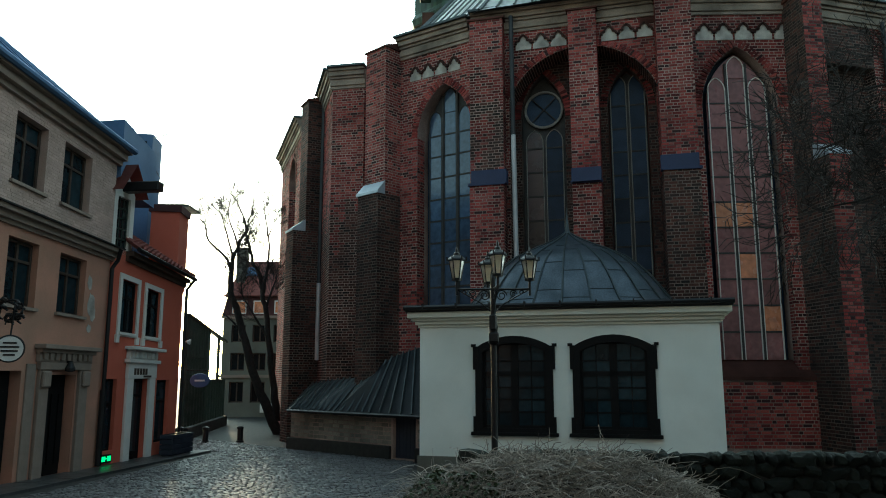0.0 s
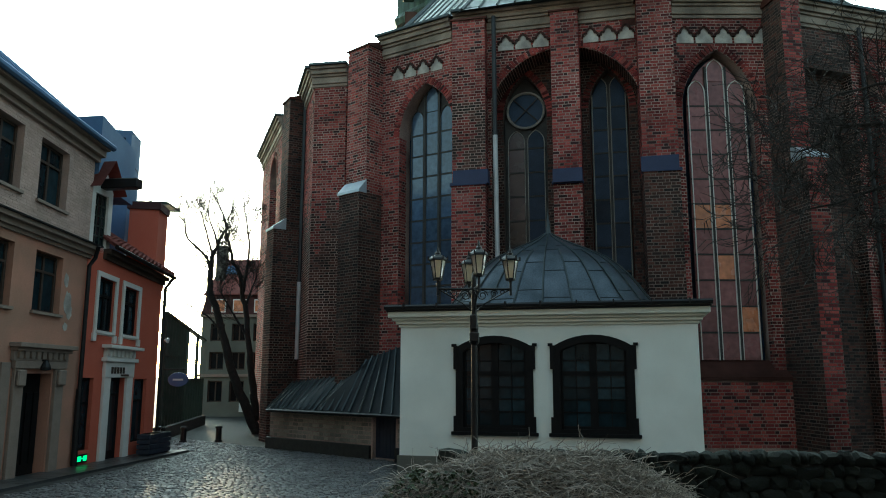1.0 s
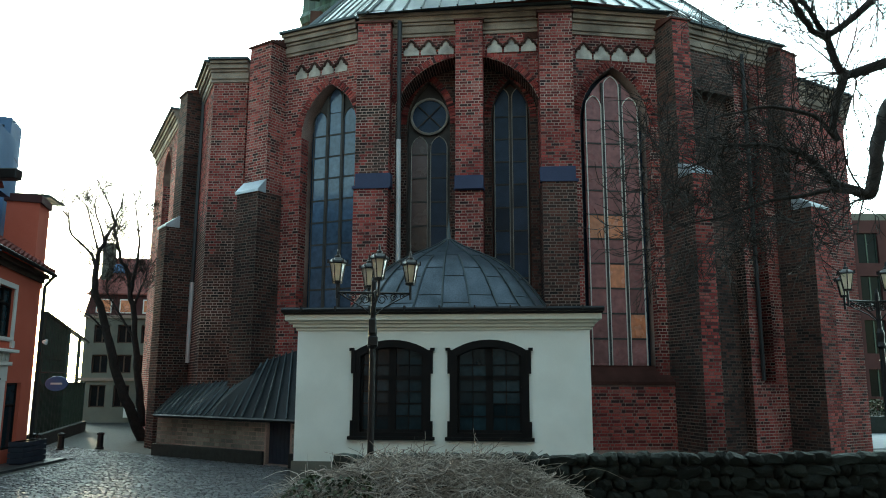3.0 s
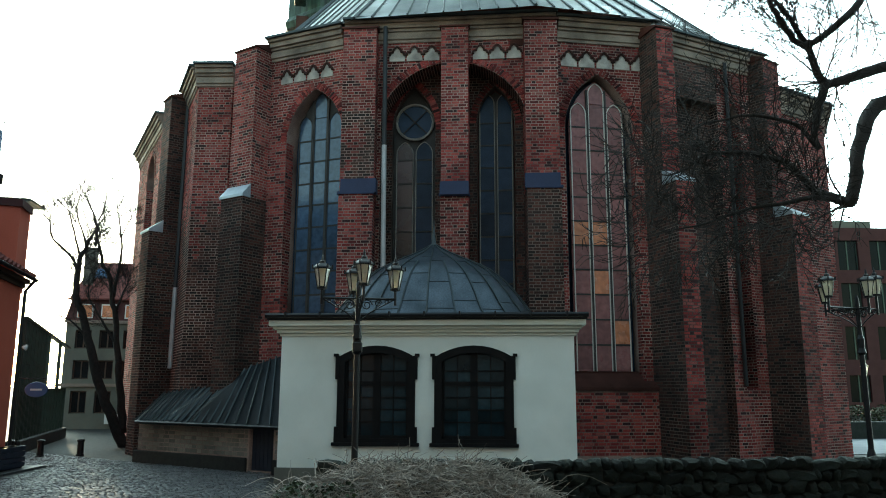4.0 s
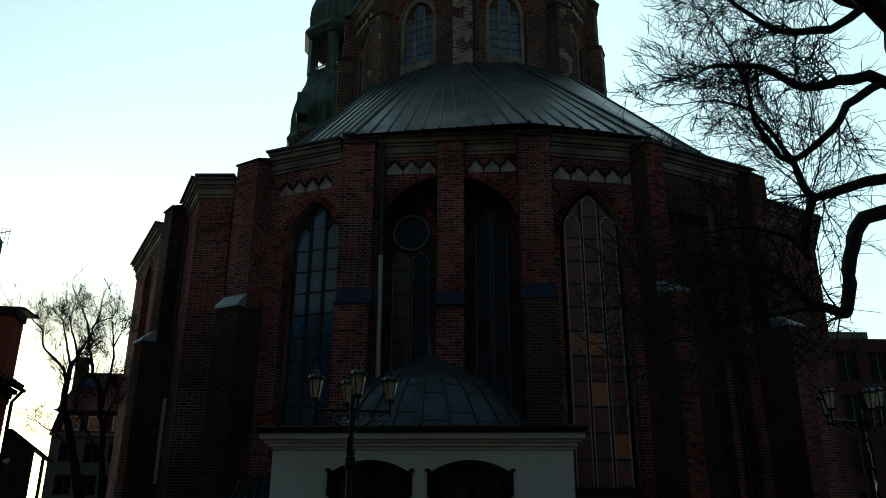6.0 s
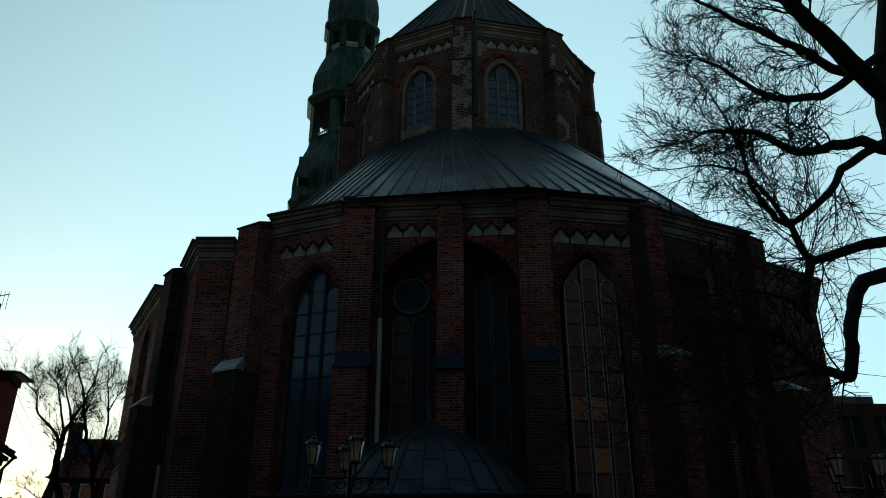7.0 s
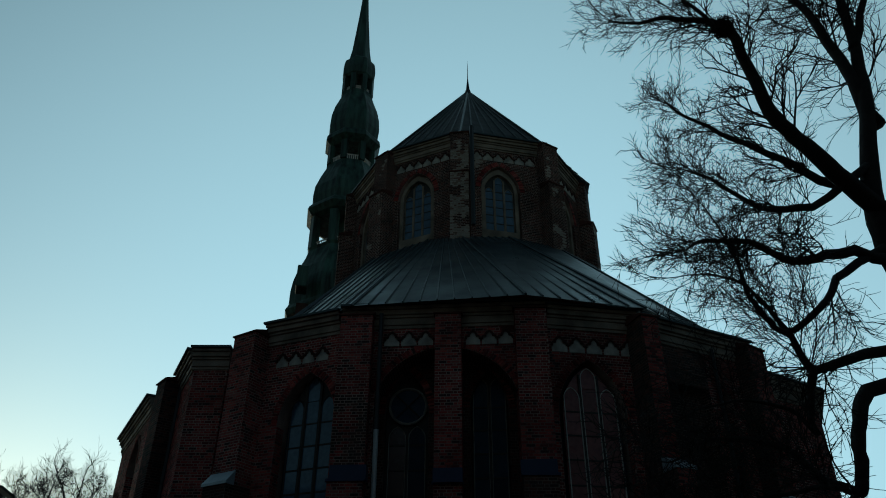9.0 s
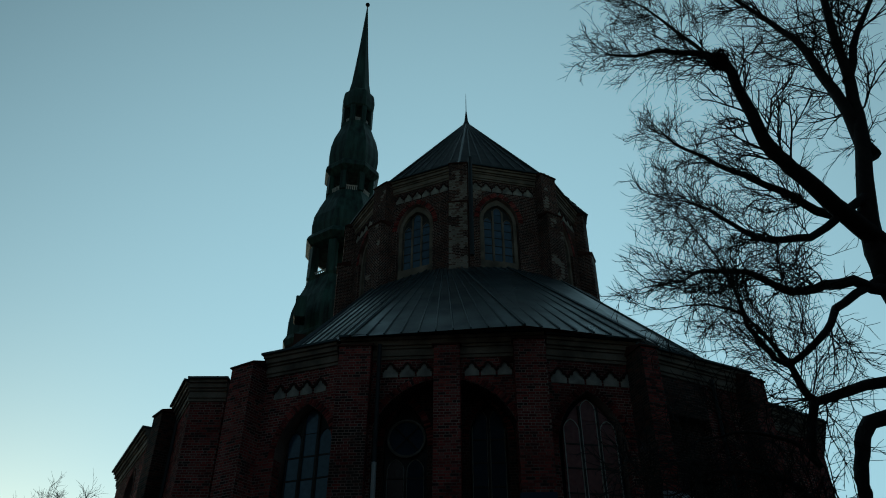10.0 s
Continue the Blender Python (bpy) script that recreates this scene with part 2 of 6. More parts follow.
def box(bm, x0, x1, y0, y1, z0, z1, m=None, bevel=0.0):
    vs = [bm.verts.new((x, y, z)) for z in (z0, z1) for y in (y0, y1) for x in (x0, x1)]
    fs = [(0, 2, 3, 1), (4, 5, 7, 6), (0, 1, 5, 4), (2, 6, 7, 3), (0, 4, 6, 2), (1, 3, 7, 5)]
    faces = [bm.faces.new([vs[i] for i in f]) for f in fs]
    if bevel:
        ed = list({e for f in faces for e in f.edges})
        res = bmesh.ops.bevel(bm, geom=ed, offset=bevel, segments=1, affect='EDGES')
        vs = list({v for f in res["faces"] for v in f.verts} | {v for v in vs if v.is_valid})
    if m is not None:
        for v in vs:
            v.co = m @ v.co
    return vs


def prism(bm, base, z0, z1, m=None, top=None):
    """A prism over the plan polygon base; z1 may be a list of heights."""
    n = len(base)
    zs = z1 if isinstance(z1, (list, tuple)) else [z1] * n
    top = top or base
    a = [bm.verts.new((x, y, z0)) for x, y in base]
    b = [bm.verts.new((top[i][0], top[i][1], zs[i])) for i in range(n)]
    bm.faces.new(a[::-1])
    bm.faces.new(b)
    for i in range(n):
        bm.faces.new((a[i], a[(i + 1) % n], b[(i + 1) % n], b[i]))
    if m is not None:
        for v in a + b:
            v.co = m @ v.co
    return a + b


def slab(bm, outer, holes, y0, y1, m=None):
    """A wall slab in local u, z with holes, from depth y0 (face) to y1 (back)."""
    from_poly = [[Vector((u, z, 0)) for u, z in loop] for loop in [outer, *holes]]
    tris = tessellate(from_poly)
    flat = [p for loop in [outer, *holes] for p in loop]
    a = [bm.verts.new((u, y0, z)) for u, z in flat]
    b = [bm.verts.new((u, y1, z)) for u, z in flat]
    for t in tris:
        pa, pb, pc = (flat[i] for i in t)
        cr = (pb[0] - pa[0]) * (pc[1] - pa[1]) - (pb[1] - pa[1]) * (pc[0] - pa[0])
        if abs(cr) < 1e-9:
            continue
        t = t if cr > 0 else t[::-1]
        bm.faces.new([a[i] for i in t])
        bm.faces.new([b[i] for i in t[::-1]])
    k = 0
    for loop in [outer, *holes]:
        n = len(loop)
        for i in range(n):
            bm.faces.new((a[k + i], b[k + i], b[k + (i + 1) % n], a[k + (i + 1) % n]))
        k += n
    if m is not None:
        for v in a + b:
            v.co = m @ v.co
    bmesh.ops.recalc_face_normals(bm, faces=list({f for v in a + b for f in v.link_faces}))


from mathutils.geometry import tessellate_polygon as tessellate


def lancet(u0, u1, z0, zs, za, n=7):
    """Pointed arch outline from the sill, counter-clockwise seen from the front."""
    w, h, c = u1 - u0, za - zs, (u0 + u1) / 2
    r = (h * h + w * w / 4) / w
    end = math.asin(min(1, h / r)) if r > 0 else 1
    right = [(u1 - r + r * math.cos(end * i / n), zs + r * math.sin(end * i / n)) for i in range(n + 1)]
    left = [(u0 + u1 - u, z) for u, z in right[:-1]][::-1]
    return [(u0, z0), (u1, z0), *right, *left]


def segment(u0, u1, z0, zs, za, n=10):
    """Segmental arch outline."""
    w, h, c = (u1 - u0) / 2, za - zs, (u0 + u1) / 2
    r = (w * w + h * h) / (2 * h)
    a = math.asin(min(1, w / r))
    if h > w:
        a = math.pi - a
    top = [(c + r * math.sin(a - 2 * a * i / n), za - r + r * math.cos(a - 2 * a * i / n)) for i in range(n + 1)]
    return [(u0, z0), (u1, z0), *top]


def inside(loop, u, z):
    hit, n = False, len(loop)
    for i in range(n):
        (a, b), (c, d) = loop[i], loop[(i + 1) % n]
        if (b > z) != (d > z) and u < (c - a) * (z - b) / (d - b) + a:
            hit = not hit
    return hit


def frame_of(p, q, s=1.0):
    """Local u along p to q, y inward, z up; s: scaled away from the eye's foot."""
    p, q = Vector((p[0] * s, p[1] * s, 0)), Vector((q[0] * s, q[1] * s, 0))
    e = (q - p).normalized()
    m = Matrix(((e.x, -e.y, 0, p.x), (e.y, e.x, 0, p.y), (0, 0, 1, 0), (0, 0, 0, 1)))
    return m, (q - p).length


def tube(bm, pts, radii, sides=6, m=None, cap=True):
    pts = [Vector(p) for p in pts]
    rings = []
    ref = Vector((0.13, 0.27, 0.95))
    for i, p in enumerate(pts):
        d = (pts[min(i + 1, len(pts) - 1)] - pts[max(i - 1, 0)])
        d = d.normalized() if d.length > 1e-9 else Vector((0, 0, 1))
        a = d.cross(ref)
        if a.length < 0.05:
            a = d.cross(Vector((1, 0, 0)))
        a.normalize()
        b = d.cross(a)
        r = radii[i] if isinstance(radii, (list, tuple)) else radii
        rings.append([bm.verts.new(p + r * (math.cos(2 * math.pi * k / sides) * a + math.sin(2 * math.pi * k / sides) * b)) for k in range(sides)])
    for s, t in zip(rings, rings[1:]):
        for k in range(sides):
            bm.faces.new((s[k], t[k], t[(k + 1) % sides], s[(k + 1) % sides]))
    if cap and sides > 2:
        bm.faces.new(rings[0])
        bm.faces.new(rings[-1][::-1])
    if m is not None:
        for ring in rings:
            for v in ring:
                v.co = m @ v.co


def lathe(bm, profile, sides, cx=0, cy=0, sx=1.0, sy=1.0, turn=0.0):
    rings = []
    for r, z in profile:
        rings.append([bm.verts.new((cx + sx * r * math.cos(turn + 2 * math.pi * k / sides), cy + sy * r * math.sin(turn + 2 * math.pi * k / sides), z)) for k in range(sides)])
    for s, t in zip(rings, rings[1:]):
        for k in range(sides):
            bm.faces.new((s[k], s[(k + 1) % sides], t[(k + 1) % sides], t[k]))
    bm.faces.new(rings[0][::-1])
    bm.faces.new(rings[-1])


class Courses:
    """Gathers brick courses as small boxes in one mesh."""

    def __init__(self):
        self.v, self.f = [], []
        self.rng = random.Random(5)

    def add(self, m, u0, u1, z0, z1, keep=None, y=0.0, long=0.28, short=0.135, high=0.098, proud=0.005, joint=0.022, alt=None):
        rng = self.rng
        nz = max(1, round((z1 - z0) / high))
        hz = (z1 - z0) / nz
        for k in range(nz):
            u = u0 - (0.0 if k % 2 else short * 0.55)
            i = k % 2
            za, zb = z0 + k * hz + joint / 2, z0 + (k + 1) * hz - joint / 2
            while u < u1 - 0.02:
                w = (long if i % 2 == 0 else short) * rng.uniform(0.94, 1.06)
                a, b = max(u + joint / 2, u0), min(u + w - joint / 2, u1)
                u += w
                i += 1
                if b - a < 0.04:
                    continue
                c, zc = (a + b) / 2, (za + zb) / 2
                if keep:
                    ka, kb = keep(a, zc), keep(b, zc)
                    if not ka and not kb:
                        continue
                    if ka != kb:
                        lo_, hi_ = (a, b) if ka else (b, a)
                        for _ in range(6):
                            mid = (lo_ + hi_) / 2
                            lo_, hi_ = (mid, hi_) if keep(mid, zc) else (lo_, mid)
                        a, b = (a, lo_) if ka else (lo_, b)
                        if b - a < 0.03:
                            continue
                        c = (a + b) / 2
                d = y - proud - rng.uniform(-0.002, 0.004)
                j = rng.uniform(-0.003, 0.003)
                dest = alt[0] if alt and alt[1](c, zc) else self
                base = len(dest.v)
                for yy, e in ((y, 0.0), (d, 0.004)):
                    for uu, zz in ((a + e, za + j + e), (b - e, za + j + e), (b - e, zb + j - e), (a + e, zb + j - e)):
                        dest.v.append(tuple(m @ Vector((uu, yy, zz))))
                B = base
                dest.f += [(B + 4, B + 5, B + 6, B + 7), (B, B + 1, B + 5, B + 4), (B + 1, B + 2, B + 6, B + 5), (B + 2, B + 3, B + 7, B + 6), (B + 3, B, B + 4, B + 7)]

    def done(self, name, material, parent, label=""):
        me = bpy.data.meshes.new(name)
        me.from_pydata(self.v, [], self.f)
        me.update()
        ob = finish_mesh(me, name, material, parent, label)
        ob["kind"] = "stuff"
        return ob


# ---- ground ----
bm = bmesh.new()
box(bm, -400, 400, -300, 700, -1.0, 0.0)
finish(bm, "ground", M_JOINT)
tagged(bpy.data.objects["ground"], "dark dirt-filled street ground", "ground", kind="structure")
bm = bmesh.new()
prism(bm, [(-3.0, -30), (40, -30), (40, 10.0), (-0.9, 10.0), (-3.0, 7.0)], 0.02, 0.8)
tagged(finish(bm, "churchyard_terrace", M_EARTH), "raised winter grass bank behind a stone wall", "ground", kind="structure")

# ---- church ----
CX, CY = 9.3, 38.9
church = thing("church", "old red brick gothic church with a green spire", "church")

# plan corners of the lower ring's wall, left to right as seen
WALL_FL = ((-1.58, 26.05), (1.0, 24.35))
WALL_FC = ((1.01, 24.32), (7.94, 22.39))
WALL_FR = ((7.94, 22.39), (11.2, 22.3))
TOP = 14.75


def cornice(parent, m, length, z, back=0.6, left=0.0, right=0.0):
    """Stepped stone string courses under the eaves."""
    for z0, z1, out in ((-0.72, -0.6, 0.05), (-0.6, -0.34, 0.10), (-0.34, -0.24, 0.16), (-0.24, -0.06, 0.24), (-0.06, 0.06, 0.32)):
        bm = bmesh.new()
        box(bm, -left, length + right, -out, back, z + z0, z + z1, m, 0.012)
        part("cornice", bm, M_STONE, parent, "weathered pale stone cornice")
    bm = bmesh.new()
    box(bm, -left - 0.05, length + right + 0.05, -0.42, back, z + 0.06, z + 0.14, m)
    part("eaves_flashing", bm, M_SEAM, parent, "dark metal eaves edge")


def frieze(parent, m, u0, u1, n, z0, z1, y=-0.028):
    """A row of small pointed plaster niches under brick hoods."""
    w = (u1 - u0) / n
    for i in range(n):
        a, b = u0 + i * w + 0.035, u0 + (i + 1) * w - 0.035
        c, h = (a + b) / 2, z1 - z0
        bm = bmesh.new()
        half = [(0.0, 0.4), (0.03, 0.54), (0.1, 0.62), (0.19, 0.62), (0.22, 0.76), (0.33, 0.92)]
        loop = [(a, z0), (b, z0), *[(b - x * w, z0 + y_ * h) for x, y_ in half], (c, z1), *[(a + x * w, z0 + y_ * h) for x, y_ in half[::-1]]]
        slab(bm, loop, [], y, y + 0.05, m)
        niche = part("frieze_niche", bm, M_PLASTER, parent, "flaking white plaster niche")
        bm = bmesh.new()
        pts = [(u, y - 0.02, z) for u, z in loop[2:]]
        tube(bm, pts, 0.05, 4, m)
        part("hood", bm, M_SOOT_SHADE, niche)


def arch_ring(parent, m, loop, y, deep=0.26):
    """Header bricks set round an arch."""
    top = loop[2:]
    cu = sum(p[0] for p in top) / len(top)
    cz = top[0][1]
    c = Courses()
    pts = []
    for (a, b), (p, q) in zip(top, top[1:]):
        n = max(1, round(math.hypot(p - a, q - b) / 0.1))
        pts += [(a + (p - a) * i / n, b + (q - b) * i / n, p - a, q - b) for i in range(n)]
    for u, z, du, dz in pts:
        L = math.hypot(du, dz)
        t = Vector((du / L, 0, dz / L))
        nrm = Vector((t.z, 0, -t.x))
        mm = m @ Matrix(((t.x, 0, nrm.x, u), (0, 1, 0, 0), (t.z, 0, nrm.z, z), (0, 0, 0, 1)))
        c.add(mm, 0.0, 0.092, 0.01, deep, None, y, long=0.2, short=0.2, high=deep, proud=0.03)
    c.done("arch_bricks", M_BRICK, parent, "ring of upright arch bricks")


def soffit(parent, m, loop, deep):
    """Brick lining on the underside of a deep arch."""
    c = Courses()
    top = loop[2:]
    for (a, b), (p, q) in zip(top, top[1:]):
        L = math.hypot(p - a, q - b)
        t = Vector(((p - a) / L, 0, (q - b) / L))
        n = Vector((t.z, 0, -t.x))
        mm = m @ Matrix(((0, n.x, t.x, a), (1, 0, 0, 0), (0, n.z, t.z, b), (0, 0, 0, 1)))
        c.add(mm, 0.02, deep, 0.0, L, None, 0.0, proud=0.008)
    c.done("soffit_bricks", M_SOOT_SHADE, parent)


def gothic_window(parent, m, loop, y, lights, rows, glass_mat, came, label, heads=None, amber=(), stone=None, dark=()):
    """Tracery, lights with pointed heads, panes between bars."""
    u0, u1, z0 = loop[0][0], loop[1][0], loop[0][1]
    zs, za = loop[2][1], max(p[1] for p in loop)
    bm = bmesh.new()
    slab(bm, loop, [], y + 0.05, y + 0.12, m)
    win = part("window", bm, M_GLASSR if glass_mat is M_GLASSR else M_MULLION, parent, label)
    w = (u1 - u0) / lights
    heads = heads or [zs + (za - zs) * (0.45 if abs(i - (lights - 1) / 2) > 0.5 else 0.92) for i in range(lights)]
    step = (zs - z0) / rows
    for i in range(lights):
        a, b = u0 + i * w + 0.05, u0 + (i + 1) * w - 0.05
        spring = heads[i] - 0.75 * (b - a)
        z, k = z0 + 0.06, 0
        lp = lancet(a, b, z0, spring, heads[i], 5)
        while z < heads[i] - 0.05:
            zt = z + step
            bm = bmesh.new()
            if zt < spring:
                shape = [(a, z), (b, z), (b, zt - 0.03), (a, zt - 0.03)]
                z = zt
            else:
                shape = lancet(a, b, z, max(spring, z + 0.03), heads[i], 5)
                z = 1e9
            slab(bm, shape, [], y + 0.02, y + 0.035, m)
            pane = part("pane", bm, M_AMBER if (i, k) in amber else M_GLASSN if i in dark else glass_mat, win)
            k += 1
        bm = bmesh.new()
        tube(bm, [(u, y + 0.0, zz) for u, zz in [lp[0], *lp[:1:-1], lp[1]]], 0.022, 4, m)
        part("came", bm, came, win)
    bm = bmesh.new()
    for i in range(1, lights):
        box(bm, u0 + i * w - 0.035, u0 + i * w + 0.035, y - 0.03, y + 0.06, z0, max(heads[i - 1], heads[i]) - 0.25, m)
    part("mullion", bm, stone or M_MULLION, win)
    for k in range(1, rows + 1):
        bm = bmesh.new()
        box(bm, u0, u1, y + 0.003, y + 0.03, z0 + k * step - 0.0, z0 + k * step + 0.05, m)
        part("saddle_bar", bm, M_MULLION, win)
    return win


def wall_face(m, length, z0, z1, holes, deep, brick=M_BRICK, keep=None, label="red brick wall of the apse", z_low=0.0, back=True):
    bm = bmesh.new()
    slab(bm, [(0, z0), (length, z0), (length, z1), (0, z1)], holes, 0.0, deep, m)
    w = part("wall", bm, M_MORTAR_DARK if brick in (M_CHAR_SHADE, M_SOOT_SHADE) else M_MORTAR, church, label)
    c = Courses()

    def ok(u, z):
        return not any(inside(h, u, z) for h in holes) and (keep is None or keep(u, z))
    c.add(m, 0.0, length, max(z0, z_low), z1, ok)
    c.done("brickwork", brick, w)
    if back:
        for h in holes:
            bm = bmesh.new()
            slab(bm, grow(h, 0.05), [], deep - 0.12, deep - 0.02, m)
            part("window_back", bm, M_GLASSN, w, "dark glazing behind the tracery")
    return w


def grow(loop, d):
    u = sum(p[0] for p in loop) / len(loop)
    z0 = loop[0][1]
    return [(p[0] + (d if p[0] > u else -d if p[0] < u else 0), p[1] + (d if i > 1 else 0)) for i, p in enumerate(loop)]


def reveal_bricks(m, loop, deep, parent, brick=M_BRICK):
    """Brick courses on the straight jambs of an opening."""
    c = Courses()
    u0, u1, z0, zs = loop[0][0], loop[1][0], loop[0][1], loop[2][1]
    left = m @ Matrix(((0, -1, 0, u0), (1, 0, 0, 0), (0, 0, 1, 0), (0, 0, 0, 1)))
    right = m @ Matrix(((0, 1, 0, u1), (-1, 0, 0, deep), (0, 0, 1, 0), (0, 0, 0, 1)))
    for mm in (left, right):
        c.add(mm, 0.01, deep, z0, zs, None, 0.0, proud=0.006)
    c.done("jamb_bricks", brick, parent)


# left face with the tall blue window
m, ln = frame_of(*WALL_FL)
wl = lancet(0.8, 3.06, 4.0, 10.95, 12.76)
w = wall_face(m, ln, 0.0, TOP, [wl], 0.8)
arch_ring(w, m, wl, 0.0)
reveal_bricks(m, wl, 0.45, w)
gothic_window(church, m, lancet(1.02, 2.84, 4.0, 11.0, 12.85), 0.4, 3, 9, M_GLASSB, M_MULLION, "tall pointed window with blue-grey leaded panes", heads=[11.95, 12.72, 11.95])
cornice(church, m, ln - 0.05, 14.75)
frieze(church, m, 0.45, 2.65, 4, 13.12, 13.62)

# middle face: one wide arch split by a pilaster, two windows deep inside
m, ln = frame_of(*WALL_FC)
big = segment(1.27, 6.1, 3.5, 11.75, 13.4, 16)
w = wall_face(m, ln, 0.0, TOP + 0.1, [big], 1.0, back=False)
arch_ring(w, m, big, 0.0, 0.24)
# recess shade is put into the dark brick of soffit, jambs and back
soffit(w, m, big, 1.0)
reveal_bricks(m, big, 1.0, w, M_SOOT_SHADE)
cornice(church, m, ln, 14.85)
frieze(church, m, 1.5, 3.28, 3, 13.46, 13.98, -0.05)
frieze(church, m, 4.35, 6.05, 3, 13.44, 13.94, -0.05)
mb = m @ Matrix.Translation((0, 0.95, 0))
wa = lancet(1.52, 3.02, 3.5, 11.35, 12.95)
wb = lancet(4.46, 5.76, 3.5, 11.5, 12.9)
w = wall_face(mb, ln, 0.0, TOP, [wa, wb], 0.6, M_SOOT_SHADE, keep=lambda u, z: 1.2 < u < 6.7, z_low=3.0)
arch_ring(w, mb, wa, 0.0)
arch_ring(w, mb, wb, 0.0)
gothic_window(church, mb, lancet(1.6, 2.95, 3.5, 10.3, 11.0), 0.22, 2, 8, M_GLASSP, M_LEADING, "twin light window under a round traceried light", heads=[10.98, 10.98], dark=(1,))
gothic_window(church, mb, lancet(4.5, 5.72, 3.5, 11.6, 12.8), 0.3, 2, 10, M_GLASSN, M_LEADING, "narrow dark pointed window in a deep niche")
bm = bmesh.new()
tube(bm, [(2.28 + 0.64 * math.cos(a), 0.2, 11.7 + 0.64 * math.sin(a)) for a in [i * math.pi / 12 for i in range(25)]], 0.05, 5, mb)
rose = part("round_light", bm, M_LEADING, church, "round traceried light with crossed bars")
bm = bmesh.new()
tube(bm, [(2.28 + 0.6 * math.cos(a), 0.2, 11.7 + 0.6 * math.sin(a)) for a in (math.pi / 4, math.pi * 5 / 4)], 0.025, 4, mb)
tube(bm, [(2.28 + 0.6 * math.cos(a), 0.2, 11.7 + 0.6 * math.sin(a)) for a in (-math.pi / 4, math.pi * 3 / 4)], 0.025, 4, mb)
part("cross_bar", bm, M_MULLION, rose)
bm = bmesh.new()
slab(bm, [(2.28 + 0.63 * math.cos(i * math.pi / 12), 11.7 + 0.63 * math.sin(i * math.pi / 12)) for i in range(24)], [], 0.24, 0.26, mb)
part("pane", bm, M_GLASSN, rose)
bm = bmesh.new()
slab(bm, grow(wa, -0.01), [], 0.3, 0.36, mb)
part("blind_infill", bm, M_MULLION, church, "dark infill behind the tracery")
# right face with the wide brown window
m, ln = frame_of(*WALL_FR)
wr = lancet(0.22, 2.58, 2.55, 10.95, 12.92)
w = wall_face(m, ln, 0.0, TOP - 0.25, [wr], 0.8, keep=lambda u, z: not (z < 2.5 and u < 3.0))
arch_ring(w, m, wr, 0.0)
reveal_bricks(m, wr, 0.32, w)
gothic_window(church, m, lancet(0.46, 2.36, 3.05, 11.1, 12.78), 0.28, 3, 10, M_GLASSR, M_CAME, "tall pointed window with brown-tinted panes and pale leading", heads=[11.98, 12.7, 11.98], amber={(0, 5), (1, 5), (1, 3), (2, 1)})
cornice(church, m, ln, 14.7)
frieze(church, m, 0.1, 3.2, 5, 13.13, 13.68)
bm = bmesh.new()
prism(bm, [(0.1, -0.28), (3.1, -0.28), (3.1, 0.4), (0.1, 0.4)], 2.45, [2.55, 2.55, 3.05, 3.05], m)
part("sloping_sill", bm, M_SOOT_SHADE, church, "sooty sloping brick window sill")
RIGHT_PLINTH = m.copy()


